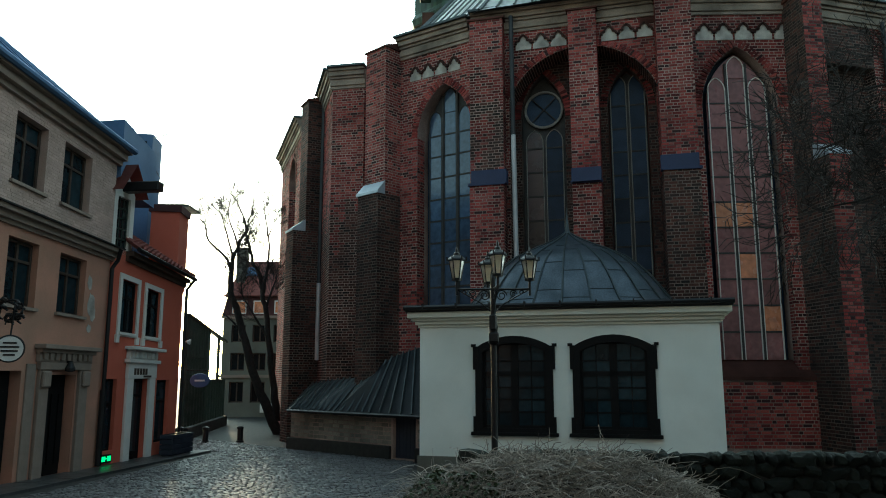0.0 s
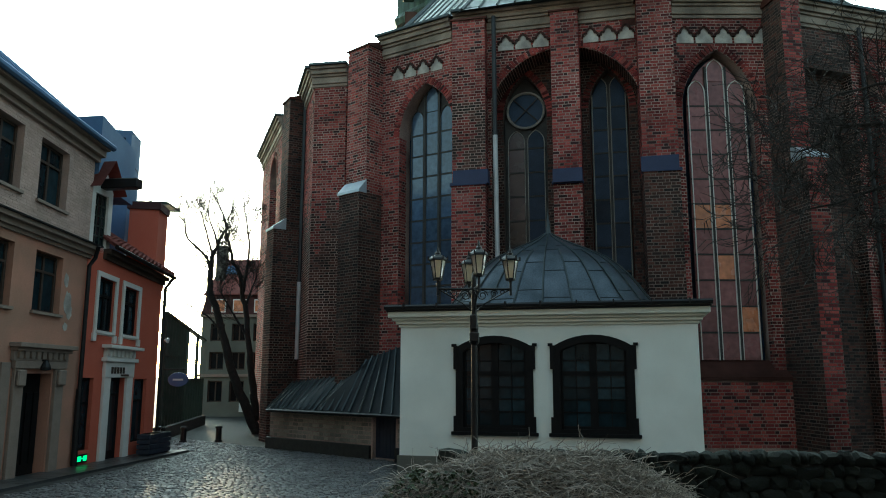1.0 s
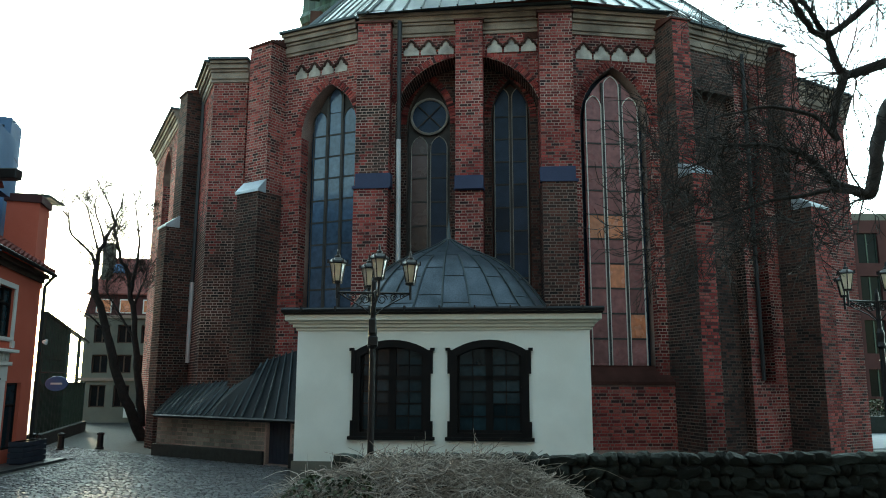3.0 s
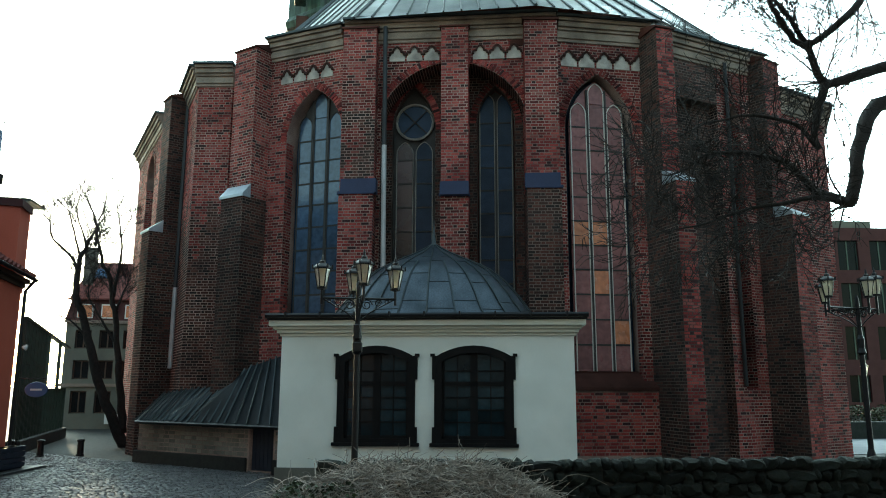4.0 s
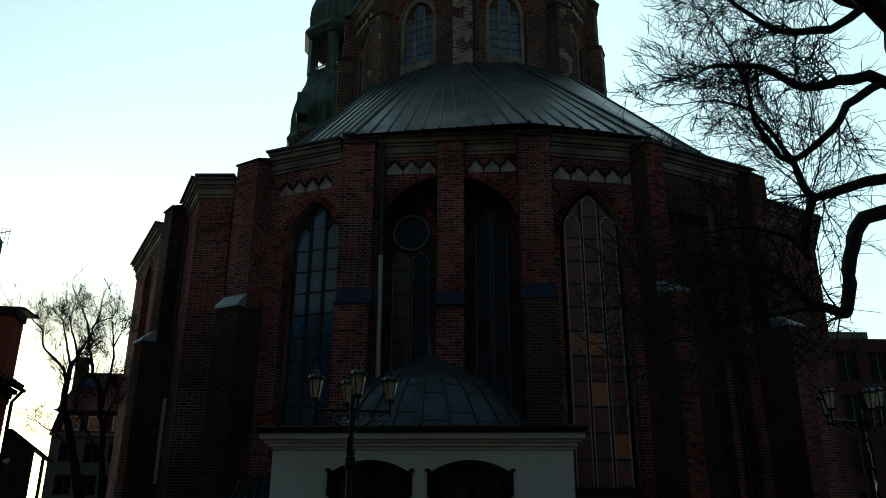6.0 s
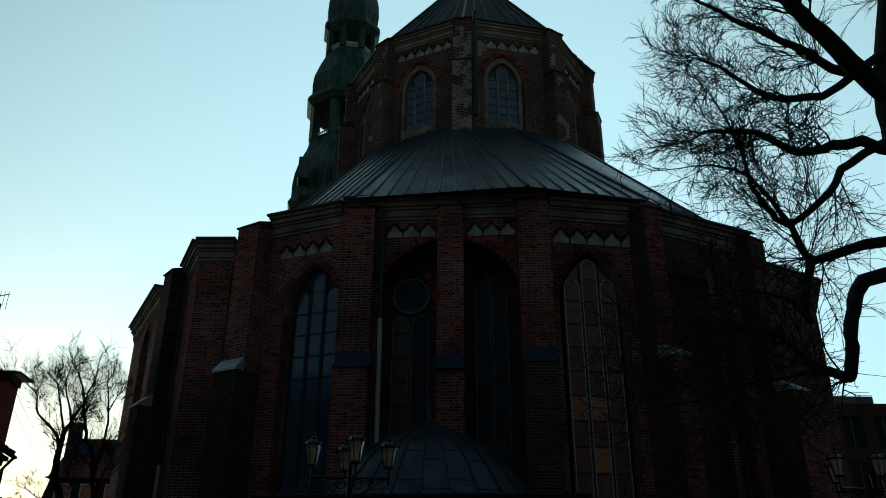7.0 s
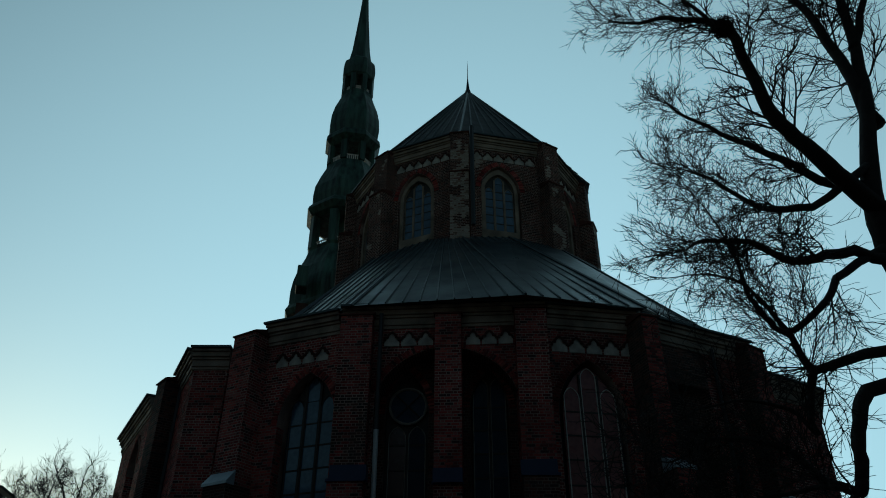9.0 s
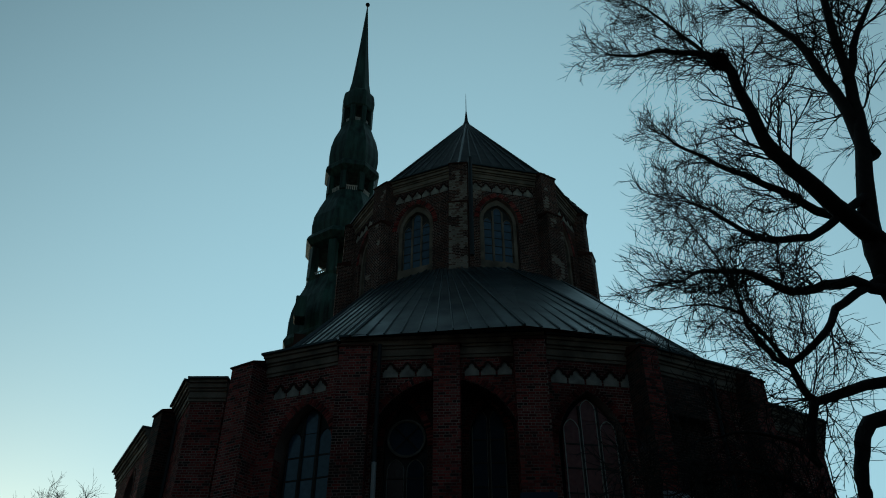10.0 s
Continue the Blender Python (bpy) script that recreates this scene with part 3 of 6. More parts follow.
# ---- buttresses ----
def buttress(wall_right, out, width, depth, z_top, z_cap, deep_low, cap_mat, label, cap_high=0.45, brick=M_BRICK, slope=0.3, low_mat=None, burnt=None, front=None):
    """A stepped buttress: its right back corner at the wall, pointing out along a plan direction."""
    o = Vector((*out, 0)).normalized()
    t = Vector((-o.y, o.x, 0))          # to the right, seen from outside
    if t.dot(Vector((1, 0, 0))) < 0 and abs(o.y) > 0.3:
        t = -t
    wr_ = Vector((*wall_right, 0))
    lf = wr_ - t * width
    holder = None
    for a, b, d, mt in ((z_cap, z_top, depth, brick), (0.0, z_cap, deep_low, low_mat or brick)):
        fl, fr = lf + o * d, wr_ + o * d
        bl, br = lf - o * 0.6, wr_ - o * 0.6
        bm = bmesh.new()
        zt = b if a == 0.0 else [b - slope, b - slope, b, b]
        prism(bm, [(fl.x, fl.y), (fr.x, fr.y), (br.x, br.y), (bl.x, bl.y)], a, zt)
        bo = part("buttress", bm, M_MORTAR_DARK if mt in (M_CHAR_SHADE, M_SOOT_SHADE) else M_MORTAR, church, label)
        c = Courses()
        hi = b if a == 0.0 else b - slope
        def burn(u, z):
            return burnt and burnt[0] < z < burnt[1] and noise.noise(Vector((u * 1.3, 0, z * 1.1))) + 0.9 - 1.1 * abs(z - (burnt[0] * 0.62 + burnt[1] * 0.38)) / (burnt[1] - burnt[0]) > 0.45
        cb = Courses()
        c.add(frame_of(fl, fr)[0], 0, width, a, hi, alt=(cb, burn))
        if cb.v:
            cb.done("charred_brickwork", M_CHAR_SHADE, bo, "bricks blackened by soot")
        if front:
            c.done("brickwork", front, bo)
            c = Courses()
        c.add(frame_of(fr, br)[0], 0, d + 0.6, a, hi)
        c.add(frame_of(bl, fl)[0], 0, d + 0.6, a, hi)
        c.done("brickwork", mt, bo)
        holder = holder or bo
        if a > 0:
            bm = bmesh.new()
            mf = frame_of(lf + o * deep_low, wr_ + o * deep_low)[0]
            e = 0.05
            vs = [(-e, -e, z_cap - 0.04), (width + e, -e, z_cap - 0.04), (width + e, deep_low - d, z_cap - 0.04), (-e, deep_low - d, z_cap - 0.04),
                  (-e, -e, z_cap + 0.05), (width + e, -e, z_cap + 0.05), (width + e, deep_low - d, z_cap + cap_high), (-e, deep_low - d, z_cap + cap_high)]
            vv = [bm.verts.new(mf @ Vector(p)) for p in vs]
            for f in ((3, 2, 1, 0), (4, 5, 6, 7), (0, 1, 5, 4), (1, 2, 6, 5), (2, 3, 7, 6), (3, 0, 4, 7)):
                bm.faces.new([vv[i] for i in f])
            part("weathering_cap", bm, cap_mat, bo, "folded sheet metal cap")
        if z_top > 14.0 and a > 0:
            bm = bmesh.new()
            mf = frame_of(fl, fr)[0]
            prism(bm, [(-0.06, -0.06), (width + 0.06, -0.06), (width + 0.06, d), (-0.06, d)], b - slope + 0.005, [b - slope + 0.06, b - slope + 0.06, b + 0.07, b + 0.07], mf)
            part("coping", bm, M_SOOT_SHADE, bo)
    return holder


buttress((-1.55, 26.0), (-0.68, -0.73), 1.05, 0.75, 14.65, 8.9, 1.05, M_GREYCAP, "tall stepped brick buttress with a zinc cap", low_mat=M_SOOT_SHADE)
buttress((-4.85, 30.65), (-0.875, -0.48), 0.9, 0.95, 14.4, 8.5, 1.45, M_GREYCAP, "tall stepped brick buttress with a zinc cap", brick=M_SOOT_SHADE, low_mat=M_SOOT_SHADE)
buttress((2.12, 24.05), (-0.26, -0.965), 1.12, 0.5, 14.8, 8.73, 0.62, M_BLUECAP, "wide brick buttress with a blue sheet cap", 0.02, burnt=(9.1, 11.6))
buttress((5.08, 23.15), (-0.26, -0.965), 0.9, 0.3, 14.5, 8.62, 0.42, M_BLUECAP, "slim brick pilaster with a blue sheet cap", 0.02, slope=0.0)
buttress((7.9, 22.35), (-0.2, -0.98), 1.08, 0.4, 14.85, 8.8, 0.52, M_BLUECAP, "wide brick buttress with a blue sheet cap", 0.02, low_mat=M_SOOT_SHADE)
buttress((11.5, 22.3), (0.13, -0.99), 0.64, 0.95, 14.55, 8.9, 1.6, M_GREYCAP, "deep sooty brick buttress with a zinc cap", brick=M_CHAR_SHADE, front=M_BRICK)
buttress((16.45, 23.7), (0.41, -0.91), 0.95, 0.6, 14.5, 8.4, 1.25, M_GREYCAP, "deep sooty brick buttress with a zinc cap", brick=M_CHAR_SHADE, front=M_BRICK)
# blue fascia plates of the front caps
for u, wd, z0, z1, P in ((0.0, 1.14, 8.73, 9.2, 0.985), (3.25, 0.9, 8.6, 9.05, 0.993), (5.97, 1.1, 8.8, 9.26, 0.99)):
    mm, _ = frame_of((0.99, 23.84), (7.78, 21.95))
    bm = bmesh.new()
    box(bm, u - 0.03, u + wd, -0.16, 0.2, z0, z1, mm, 0.01)
    part("blue_cap_plate", bm, M_BLUECAP, church, "dark blue painted sheet plate")

# pier between the two left buttresses, with its own cornice
bm = bmesh.new()
PIER = [(-4.3, 27.8), (-3.05, 27.55), (-2.0, 28.6), (-3.9, 31.5), (-5.1, 30.6)]
prism(bm, PIER, 0, 14.4)
cl_ = Courses()
pier = part("pier", bm, M_MORTAR, church, "broad brick pier with a moulded cornice")
c = Courses()
for p, q in ((PIER[0], PIER[1]), (PIER[4], PIER[0]), (PIER[1], PIER[2])):
    mm, ln = frame_of(p, q)
    c.add(mm, 0, ln, 0, 14.3, alt=(cl_, lambda u, z: z < 8.5 + 2.5 * noise.noise(Vector((u * 2, 1, z)))))
c.done("brickwork", M_BRICK, pier)
cl_.done("sooty_brickwork", M_SOOT_SHADE, pier, "sooty lower bricks")
mm, ln = frame_of(PIER[0], PIER[1])
cornice(church, mm, ln, 14.35, 1.5, 0.1, 0.05)
mm, ln = frame_of(PIER[4], PIER[0])
cornice(church, mm, ln, 14.35, 0.6)
# wall pieces round the rest of the ring
for p, q, zt in (((-8.85, 39.9), (-6.5, 33.1), 14.3), ((-6.5, 33.1), (-5.0, 30.7), 14.2), ((-2.6, 27.6), (-1.58, 26.05), 14.6), ((11.1, 22.5), (14.04, 23.34), 14.5), ((14.04, 22.94), (16.2, 23.55), 14.5), ((16.2, 23.55), (19.75, 24.9), 13.4), ((19.75, 24.9), (25.0, 33.0), 13.4)):
    mm, ln = frame_of(p, q)
    holes = []
    if p[0] < -8:
        holes = [lancet(3.2, 5.6, 5.0, 11.8, 13.2)]
    if 14 < p[0] < 15:
        holes = [lancet(0.52, 1.06, 2.5, 11.9, 12.6)]
    # the recessed strip's brick holds soot and recess shade in one colour
    wl_ = wall_face(mm, ln, 0, zt, holes, 0.75, M_CHAR_SHADE if 10.5 < p[0] < 12 else M_BRICK)
    if 14 < p[0] < 15:
        c = Courses()
        c.add(mm @ Matrix(((0, 1, 0, 0), (-1, 0, 0, 0.75), (0, 0, 1, 0), (0, 0, 0, 1))), 0.0, 0.75, 0, zt)
        c.done("return_brickwork", M_CHAR_SHADE, wl_, "brick return, dark with soot and recess shade")
    for h in holes:
        arch_ring(wl_, mm, h, 0.0)
        reveal_bricks(mm, h, 0.55, wl_)
        gothic_window(church, mm, h, 0.5, 3 if p[0] < 0 else 1, 11, M_GLASSN, M_MULLION, "tall pointed dark window")
    if p[0] < -8 or p[0] > 12:
        cornice(church, mm, ln, zt)


mm, ln = frame_of((11.2, 22.14), (14.04, 22.94))
wall_face(mm, ln, 12.4, 14.5, [], 0.5, M_CHAR_SHADE, label="brick wall head over the recess")
cornice(church, mm, ln, 14.5)

# ---- lower roof, upper apse, upper roof ----
def ring(r, z, angles):
    return [Vector((CX + r * math.sin(radians(a)), CY - r * math.cos(radians(a)), z)) for a in angles]


ANG = [-96, -62, -42, -28, -7.5, 7, 26, 46, 70, 96]
UP = [-90, -75, -53, -30, -17.5, 0, 20, 38, 57, 94]
EAVE = [15.6, 15.6, 16.5, 17.2, 17.35, 17.35, 16.7, 16.2, 16.0, 16.0]
EAVE_Z = [14.5, 14.5, 14.5, 14.85, 14.85, 14.75, 14.35, 14.35, 14.35, 14.35]
lo = [ring(r, z, [a])[0] for a, r, z in zip(ANG, EAVE, EAVE_Z)]
hi = ring(8.0, 23.3, UP)
bm = bmesh.new()
a_, b_ = [bm.verts.new(p) for p in lo], [bm.verts.new(p) for p in hi]
for i in range(len(lo) - 1):
    bm.faces.new((a_[i], a_[i + 1], b_[i + 1], b_[i]))
bmesh.ops.solidify(bm, geom=bm.faces[:], thickness=0.08)
roof = part("roof", bm, M_ROOF, church, "grey-blue standing seam sheet roof")
for i in range(len(lo) - 1):
    bm = bmesh.new()
    o_ = Vector((CX, CY, 0))
    pts = [p + (Vector((CX, CY, p.z)) - p) * f_ for p in (lo[i], lo[i + 1]) for f_ in (0.05, 0.1)]
    prism(bm, [(pts[0].x, pts[0].y), (pts[2].x, pts[2].y), (pts[3].x, pts[3].y), (pts[1].x, pts[1].y)], 13.9, min(EAVE_Z[i], EAVE_Z[i + 1]) - 0.03)
    part("wall_head", bm, M_SOOT_SHADE, church, "stone wall head under the eaves")
for i in range(len(lo) - 1):
    n = max(3, round((lo[i + 1] - lo[i]).length / 0.62))
    for k in range(n):
        a, b = lo[i].lerp(lo[i + 1], k / n), hi[i].lerp(hi[i + 1], k / n)
        nrm = (lo[i + 1] - lo[i]).cross(hi[i] - lo[i]).normalized()
        bm = bmesh.new()
        tube(bm, [a + nrm * 0.03, b + nrm * 0.03], 0.035 if k else 0.06, 4)
        part("roof_seam", bm, M_SEAM, roof)

UPV = [(-90, 7.6), (-53, 7.6), (-17.7, 7.6), (20.5, 7.6), (57, 7.0), (94, 7.4)]
up_pts = [ring(r, 0, [a])[0] for a, r in UPV]
ZU0, ZU1 = 22.0, 30.3
for i in range(5):
    mm, ln = frame_of(up_pts[i], up_pts[i + 1])
    c0 = ln / 2 - {1: 0.38, 2: 0.26}.get(i, 0.0)
    wn = lancet(c0 - 1.1, c0 + 1.1, 23.6, 26.9, 28.5)
    bm = bmesh.new()
    slab(bm, [(0, ZU0), (ln, ZU0), (ln, ZU1), (0, ZU1)], [wn], 0, 0.7, mm)
    uw = part("upper_wall", bm, M_MORTAR, church, "sooty brick wall of the upper apse")
    c = Courses()
    limed = Courses()
    c.add(mm, 0, ln, ZU0, ZU1, lambda u, z: not inside(wn, u, z), long=0.3, high=0.105, alt=(limed, lambda u, z: i == 2 and 0.6 + 0.3 * noise.noise(Vector((z * 2, 3, 0))) < u < 1.7 - 0.9 * (29.1 - z) and 28.1 < z < 29.3))
    if limed.v:
        limed.done("limed_brickwork", M_LIMED, uw, "bricks white with old lime")
    c.done("brickwork", M_SOOT_SHADE, uw)
    arch_ring(uw, mm, wn, 0.0, 0.3)
    gothic_window(church, mm, lancet(c0 - 0.84, c0 + 0.84, 24.3, 26.9, 28.05), 0.3, 3, 5, M_GLASSB, M_STONE, "pointed upper window with pale stone frame", heads=[27.2, 27.95, 27.2], stone=M_STONE)
    bm = bmesh.new()
    slab(bm, lancet(c0 - 1.04, c0 + 1.04, 23.62, 26.9, 28.4), [lancet(c0 - 0.84, c0 + 0.84, 24.3, 26.9, 28.05)], 0.16, 0.42, mm)
    part("stone_frame", bm, M_STONE, church, "pale weathered stone window frame")
    reveal_bricks(mm, wn, 0.16, uw, M_SOOT_SHADE)
    frieze(church, mm, 0.65, ln - 0.65, 6, 28.8, 29.35)
    cornice(church, mm, ln, 30.25)
for j, (a, r) in enumerate(UPV[:-1]):
    v = ring(r, 0, [a])[0]
    o = Vector((math.sin(radians(a)), -math.cos(radians(a)), 0))
    t = Vector((o.y, -o.x, 0))
    t = -t
    q = v + t * 0.5 - o * 0.2
    for z0, z1, d in ((ZU0, 27.2, 0.75), (27.2, 30.1, 0.5)):
        pts = [v - t * 0.5 + o * d, v + t * 0.5 + o * d, v + t * 0.5 - o * 0.3, v - t * 0.5 - o * 0.3]
        bm = bmesh.new()
        prism(bm, [(p.x, p.y) for p in pts], z0, z1)
        bo = part("upper_buttress", bm, M_MORTAR, church, "sooty brick corner buttress with pale repairs")
        c, limed = Courses(), Courses()
        c.add(frame_of(pts[0], pts[1])[0], 0, 1.0, z0, z1, alt=(limed, lambda u, z: z < 29.6 and noise.noise(Vector((u * 2.2 + j * 9, j * 5, z * 1.1))) > (-0.1 if j == 2 else 0.28)))
        if limed.v:
            limed.done("limed_brickwork", M_LIMED, bo, "bricks white with old lime")
        c.add(frame_of(pts[1], pts[2])[0], 0, d + 0.3, z0, z1)
        c.add(frame_of(pts[3], pts[0])[0], 0, d + 0.3, z0, z1)
        c.done("brickwork", M_SOOT_SHADE, bo)
        bm = bmesh.new()
        e = [v - t * 0.55 + o * (d + 0.06), v + t * 0.55 + o * (d + 0.06), v + t * 0.55, v - t * 0.55]
        prism(bm, [(p.x, p.y) for p in e], z1, [z1 + 0.08, z1 + 0.08, z1 + 0.35, z1 + 0.35])
        part("coping", bm, M_SOOT_SHADE, bo)
# upper roof
APEX = Vector((9.2, 38.9, 40.9))
ev = ring(7.75, 30.35, [a for a, r in UPV])
bm = bmesh.new()
ap = bm.verts.new(APEX)
vs = [bm.verts.new(p) for p in ev]
for i in range(5):
    bm.faces.new((vs[i], vs[i + 1], ap))
bmesh.ops.solidify(bm, geom=bm.faces[:], thickness=0.08)
uroof = part("upper_roof", bm, M_DARKROOF, church, "dark faceted sheet roof of the upper apse")
for i in range(5):
    for k in range(7):
        a = ev[i].lerp(ev[i + 1], k / 7)
        b = APEX if k == 0 else a.lerp(APEX, 0.96)
        bm = bmesh.new()
        tube(bm, [a + Vector((0, 0, 0.04)), b + Vector((0, 0, 0.04))], 0.04 if k else 0.07, 4)
        part("roof_seam", bm, M_SEAM, uroof)
bm = bmesh.new()
lathe(bm, [(0.3, 40.6), (0.14, 41.1), (0.09, 41.6), (0.03, 42.2), (0.02, 43.4), (0.005, 44.0)], 8, 9.2, 38.9)
part("finial", bm, M_BLACK, church, "slender iron finial")
# nave body behind
bm = bmesh.new()
prism(bm, [(3.2, 39.5), (15.8, 39.5), (20.0, 78.0), (4.2, 78.0)], 0, 29.0)
part("nave", bm, M_SOOT_SHADE, church, "brick nave walls")
bm = bmesh.new()
vs = [bm.verts.new(p) for p in ((3.2, 39.5, 29.05), (15.8, 39.5, 29.05), (20.0, 78, 29.05), (4.2, 78, 29.05), (9.2, 39.5, 37.0), (12.1, 78, 37.0))]
for f in ((0, 1, 4), (1, 2, 5, 4), (2, 3, 5), (3, 0, 4, 5), (3, 2, 1, 0)):
    bm.faces.new([vs[i] for i in f])
part("nave_roof", bm, M_DARKROOF, church, "dark sheet nave roof")
bm = bmesh.new()
prism(bm, [(p.x, p.y) for p in ring(16.5, 0, [-96, -62, -45])] + [(2.2, 25.4), (8, 23.8), (14.5, 24.5), (20.5, 28), (26, 40), (24, 78), (-6, 78)], 0.02, 13.2)
part("aisle_core", bm, M_SOOT_SHADE, church, "brick aisle walls")

# ---- tower ----
TX, TY = 3.05, 92.0


def tier(name, prof, label, sides=8, material=M_GREEN, smooth=False):
    bm = bmesh.new()
    lathe(bm, prof, sides, TX, TY, turn=math.pi / 8)
    return part(name, bm, material, church, label, smooth)


k8 = 1.04
bm = bmesh.new()
box(bm, TX - 5.6, TX + 5.6, TY - 5.6, TY + 5.6, 0, 47.0)
part("tower_base", bm, M_SOOT_SHADE, church, "square brick tower base")
tier("tower_dome", [(r * k8, z) for r, z in ((7.0, 46.5), (7.3, 47.2), (6.9, 48.0), (6.9, 50.0), (6.7, 51.6), (6.2, 53.6), (5.4, 55.6), (5.0, 57.0), (5.2, 57.4), (0.5, 57.45))], "green copper bell dome of the tower")
tier("tower_gallery_cornice", [(r * k8, z) for r, z in ((4.6, 62.6), (5.3, 63.0), (5.9, 63.8), (5.7, 64.3), (5.2, 65.0), (5.35, 66.3), (5.2, 68.0), (4.5, 70.2), (3.8, 72.0), (3.5, 73.0), (0.5, 73.05))], "green copper cornice and bulging dome")
tier("tower_gallery_cornice", [(r * k8, z) for r, z in ((3.4, 76.4), (3.8, 76.8), (4.3, 77.4), (4.2, 78.2), (3.8, 78.8), (4.0, 80.4), (3.9, 82.5), (3.5, 84.5), (2.8, 86.6), (2.5, 87.6), (2.55, 88.2), (0.5, 88.25))], "green copper cornice and bulging dome")
tier("tower_lantern_cornice", [(r * k8, z) for r, z in ((2.3, 91.6), (2.6, 92.0), (2.75, 93.4), (2.65, 94.6), (2.5, 95.4), (1.9, 96.2), (1.55, 98.5), (0.85, 107.5), (0.12, 119.3), (0.05, 120.2))], "slender green copper spire")
for zb, zt, r, pr in ((57.4, 62.7, 4.7, 0.55), (73.0, 76.5, 3.4, 0.42), (88.2, 91.7, 2.2, 0.4)):
    for k in range(8):
        a = 2 * math.pi * k / 8 + math.pi / 8
        bm = bmesh.new()
        box(bm, -pr, pr, -pr, pr, zb, zt, Matrix.Translation((TX + r * math.cos(a), TY + r * math.sin(a), 0)) @ Matrix.Rotation(a, 4, 'Z'))
        part("gallery_post", bm, M_GREEN, church)
        b = 2 * math.pi * (k + 1) / 8 + math.pi / 8
        p, q = Vector((TX + r * math.cos(a), TY + r * math.sin(a), 0)), Vector((TX + r * math.cos(b), TY + r * math.sin(b), 0))
        bm = bmesh.new()
        for j in range(1, 9):
            e = p.lerp(q, j / 9)
            tube(bm, [e + Vector((0, 0, zb)), e + Vector((0, 0, zb + 0.9))], 0.09, 4)
        tube(bm, [p + Vector((0, 0, zb + 0.95)), q + Vector((0, 0, zb + 0.95))], 0.12, 4)
        part("balustrade", bm, M_TRIMW, church, "pale gallery balustrade")
bm = bmesh.new()
lathe(bm, [(1.9, 57.4), (1.9, 62.7)], 8, TX, TY)
part("gallery_core", bm, M_GREEN, church)
bm = bmesh.new()
bmesh.ops.create_icosphere(bm, subdivisions=2, radius=0.42, matrix=Matrix.Translation((TX, TY, 120.4)))
part("spire_ball", bm, M_BLACK, church)
for k, (sx, z, w_) in enumerate(((-5.2, 49.0, 1.4), (-0.9, 49.0, 1.4))):
    bm = bmesh.new()
    box(bm, TX + sx - w_ / 2, TX + sx + w_ / 2, TY - 7.4, TY - 5, z - 0.5, z + 2.6, None, 0.1)
    part("dome_dormer", bm, M_GREEN, church, "green copper dormer")

# downpipes
bm = bmesh.new()
tube(bm, [(2.3, 23.62, 14.6), (2.32, 23.62, 10.4)], 0.08, 8)
part("downpipe", bm, M_PIPE, church, "dark rainwater pipe")
bm = bmesh.new()
tube(bm, [(2.32, 23.62, 10.4), (2.36, 23.6, 5.0)], 0.085, 8)
part("downpipe", bm, M_PIPEW, church, "pale rainwater pipe")
bm = bmesh.new()
tube(bm, [(-5.05, 30.3, 14.0), (-5.05, 30.2, 6.3)], 0.09, 8)
part("downpipe", bm, M_PIPE, church, "dark rainwater pipe")
bm = bmesh.new()
tube(bm, [(14.42, 22.92, 14.0), (14.42, 22.92, 2.6)], 0.07, 8)
part("downpipe", bm, M_PIPE, church, "dark rainwater pipe")
bm = bmesh.new()
tube(bm, [(-5.05, 30.2, 6.3), (-5.05, 30.2, 3.2)], 0.1, 8)
part("downpipe", bm, M_PIPEW, church, "pale rainwater pipe")
bm = bmesh.new()
tube(bm, [(7.35, 30.4, 30.0), (7.35, 30.4, 23.5)], 0.12, 6)
part("downpipe", bm, M_PIPE, church, "dark rainwater pipe")


# ---- white pavilion against the apse ----
pav = thing("pavilion", "small cream-white pavilion with black windows and a dome", "pavilion")
KM, KL = frame_of((-0.65, 21.2), (7.37, 19.05))
KL = 7.99
wins = [(1.72, 3.6), (4.36, 6.24)]
holes = [segment(a, b, 1.15, 3.3, 3.55) for a, b in wins]
bm = bmesh.new()
slab(bm, [(0, 0.42), (KL, 0.42), (KL, 4.05), (0, 4.05)], holes, 0, 0.45, KM)
part("front_wall", bm, M_WHITE, pav, "cream rendered wall")
bm = bmesh.new()
box(bm, 0, 0.45, 0.45, 3.6, 0.42, 4.05, KM)
box(bm, KL - 0.45, KL, 0.45, 2.9, 0.42, 4.05, KM)
part("side_walls", bm, M_WHITE, pav)
bm = bmesh.new()
box(bm, -0.05, KL + 0.05, -0.05, 3.6, 0, 0.42, KM)
part("plinth", bm, M_GREYWALL, pav, "grey rendered plinth")
for z0, z1, o in ((3.92, 4.0, 0.05), (4.0, 4.1, 0.12), (4.1, 4.18, 0.2), (4.18, 4.34, 0.3)):
    bm = bmesh.new()
    box(bm, -o, KL + o, -o, 3.4, z0, z1, KM, 0.012)
    part("cornice", bm, M_CREAM, pav, "cream moulded cornice")
bm = bmesh.new()
box(bm, -0.34, KL + 0.34, -0.36, 3.4, 4.34, 4.45, KM, 0.02)
tube(bm, [(-0.36, -0.4, 4.45), (KL + 0.36, -0.4, 4.45)], 0.07, 6, KM)
for i in range(9):
    u = 0.2 + i * (KL - 0.4) / 8
    box(bm, u - 0.02, u + 0.02, -0.5, -0.3, 4.42, 4.55, KM)
part("gutter", bm, M_BLACK, pav, "dark metal gutter")
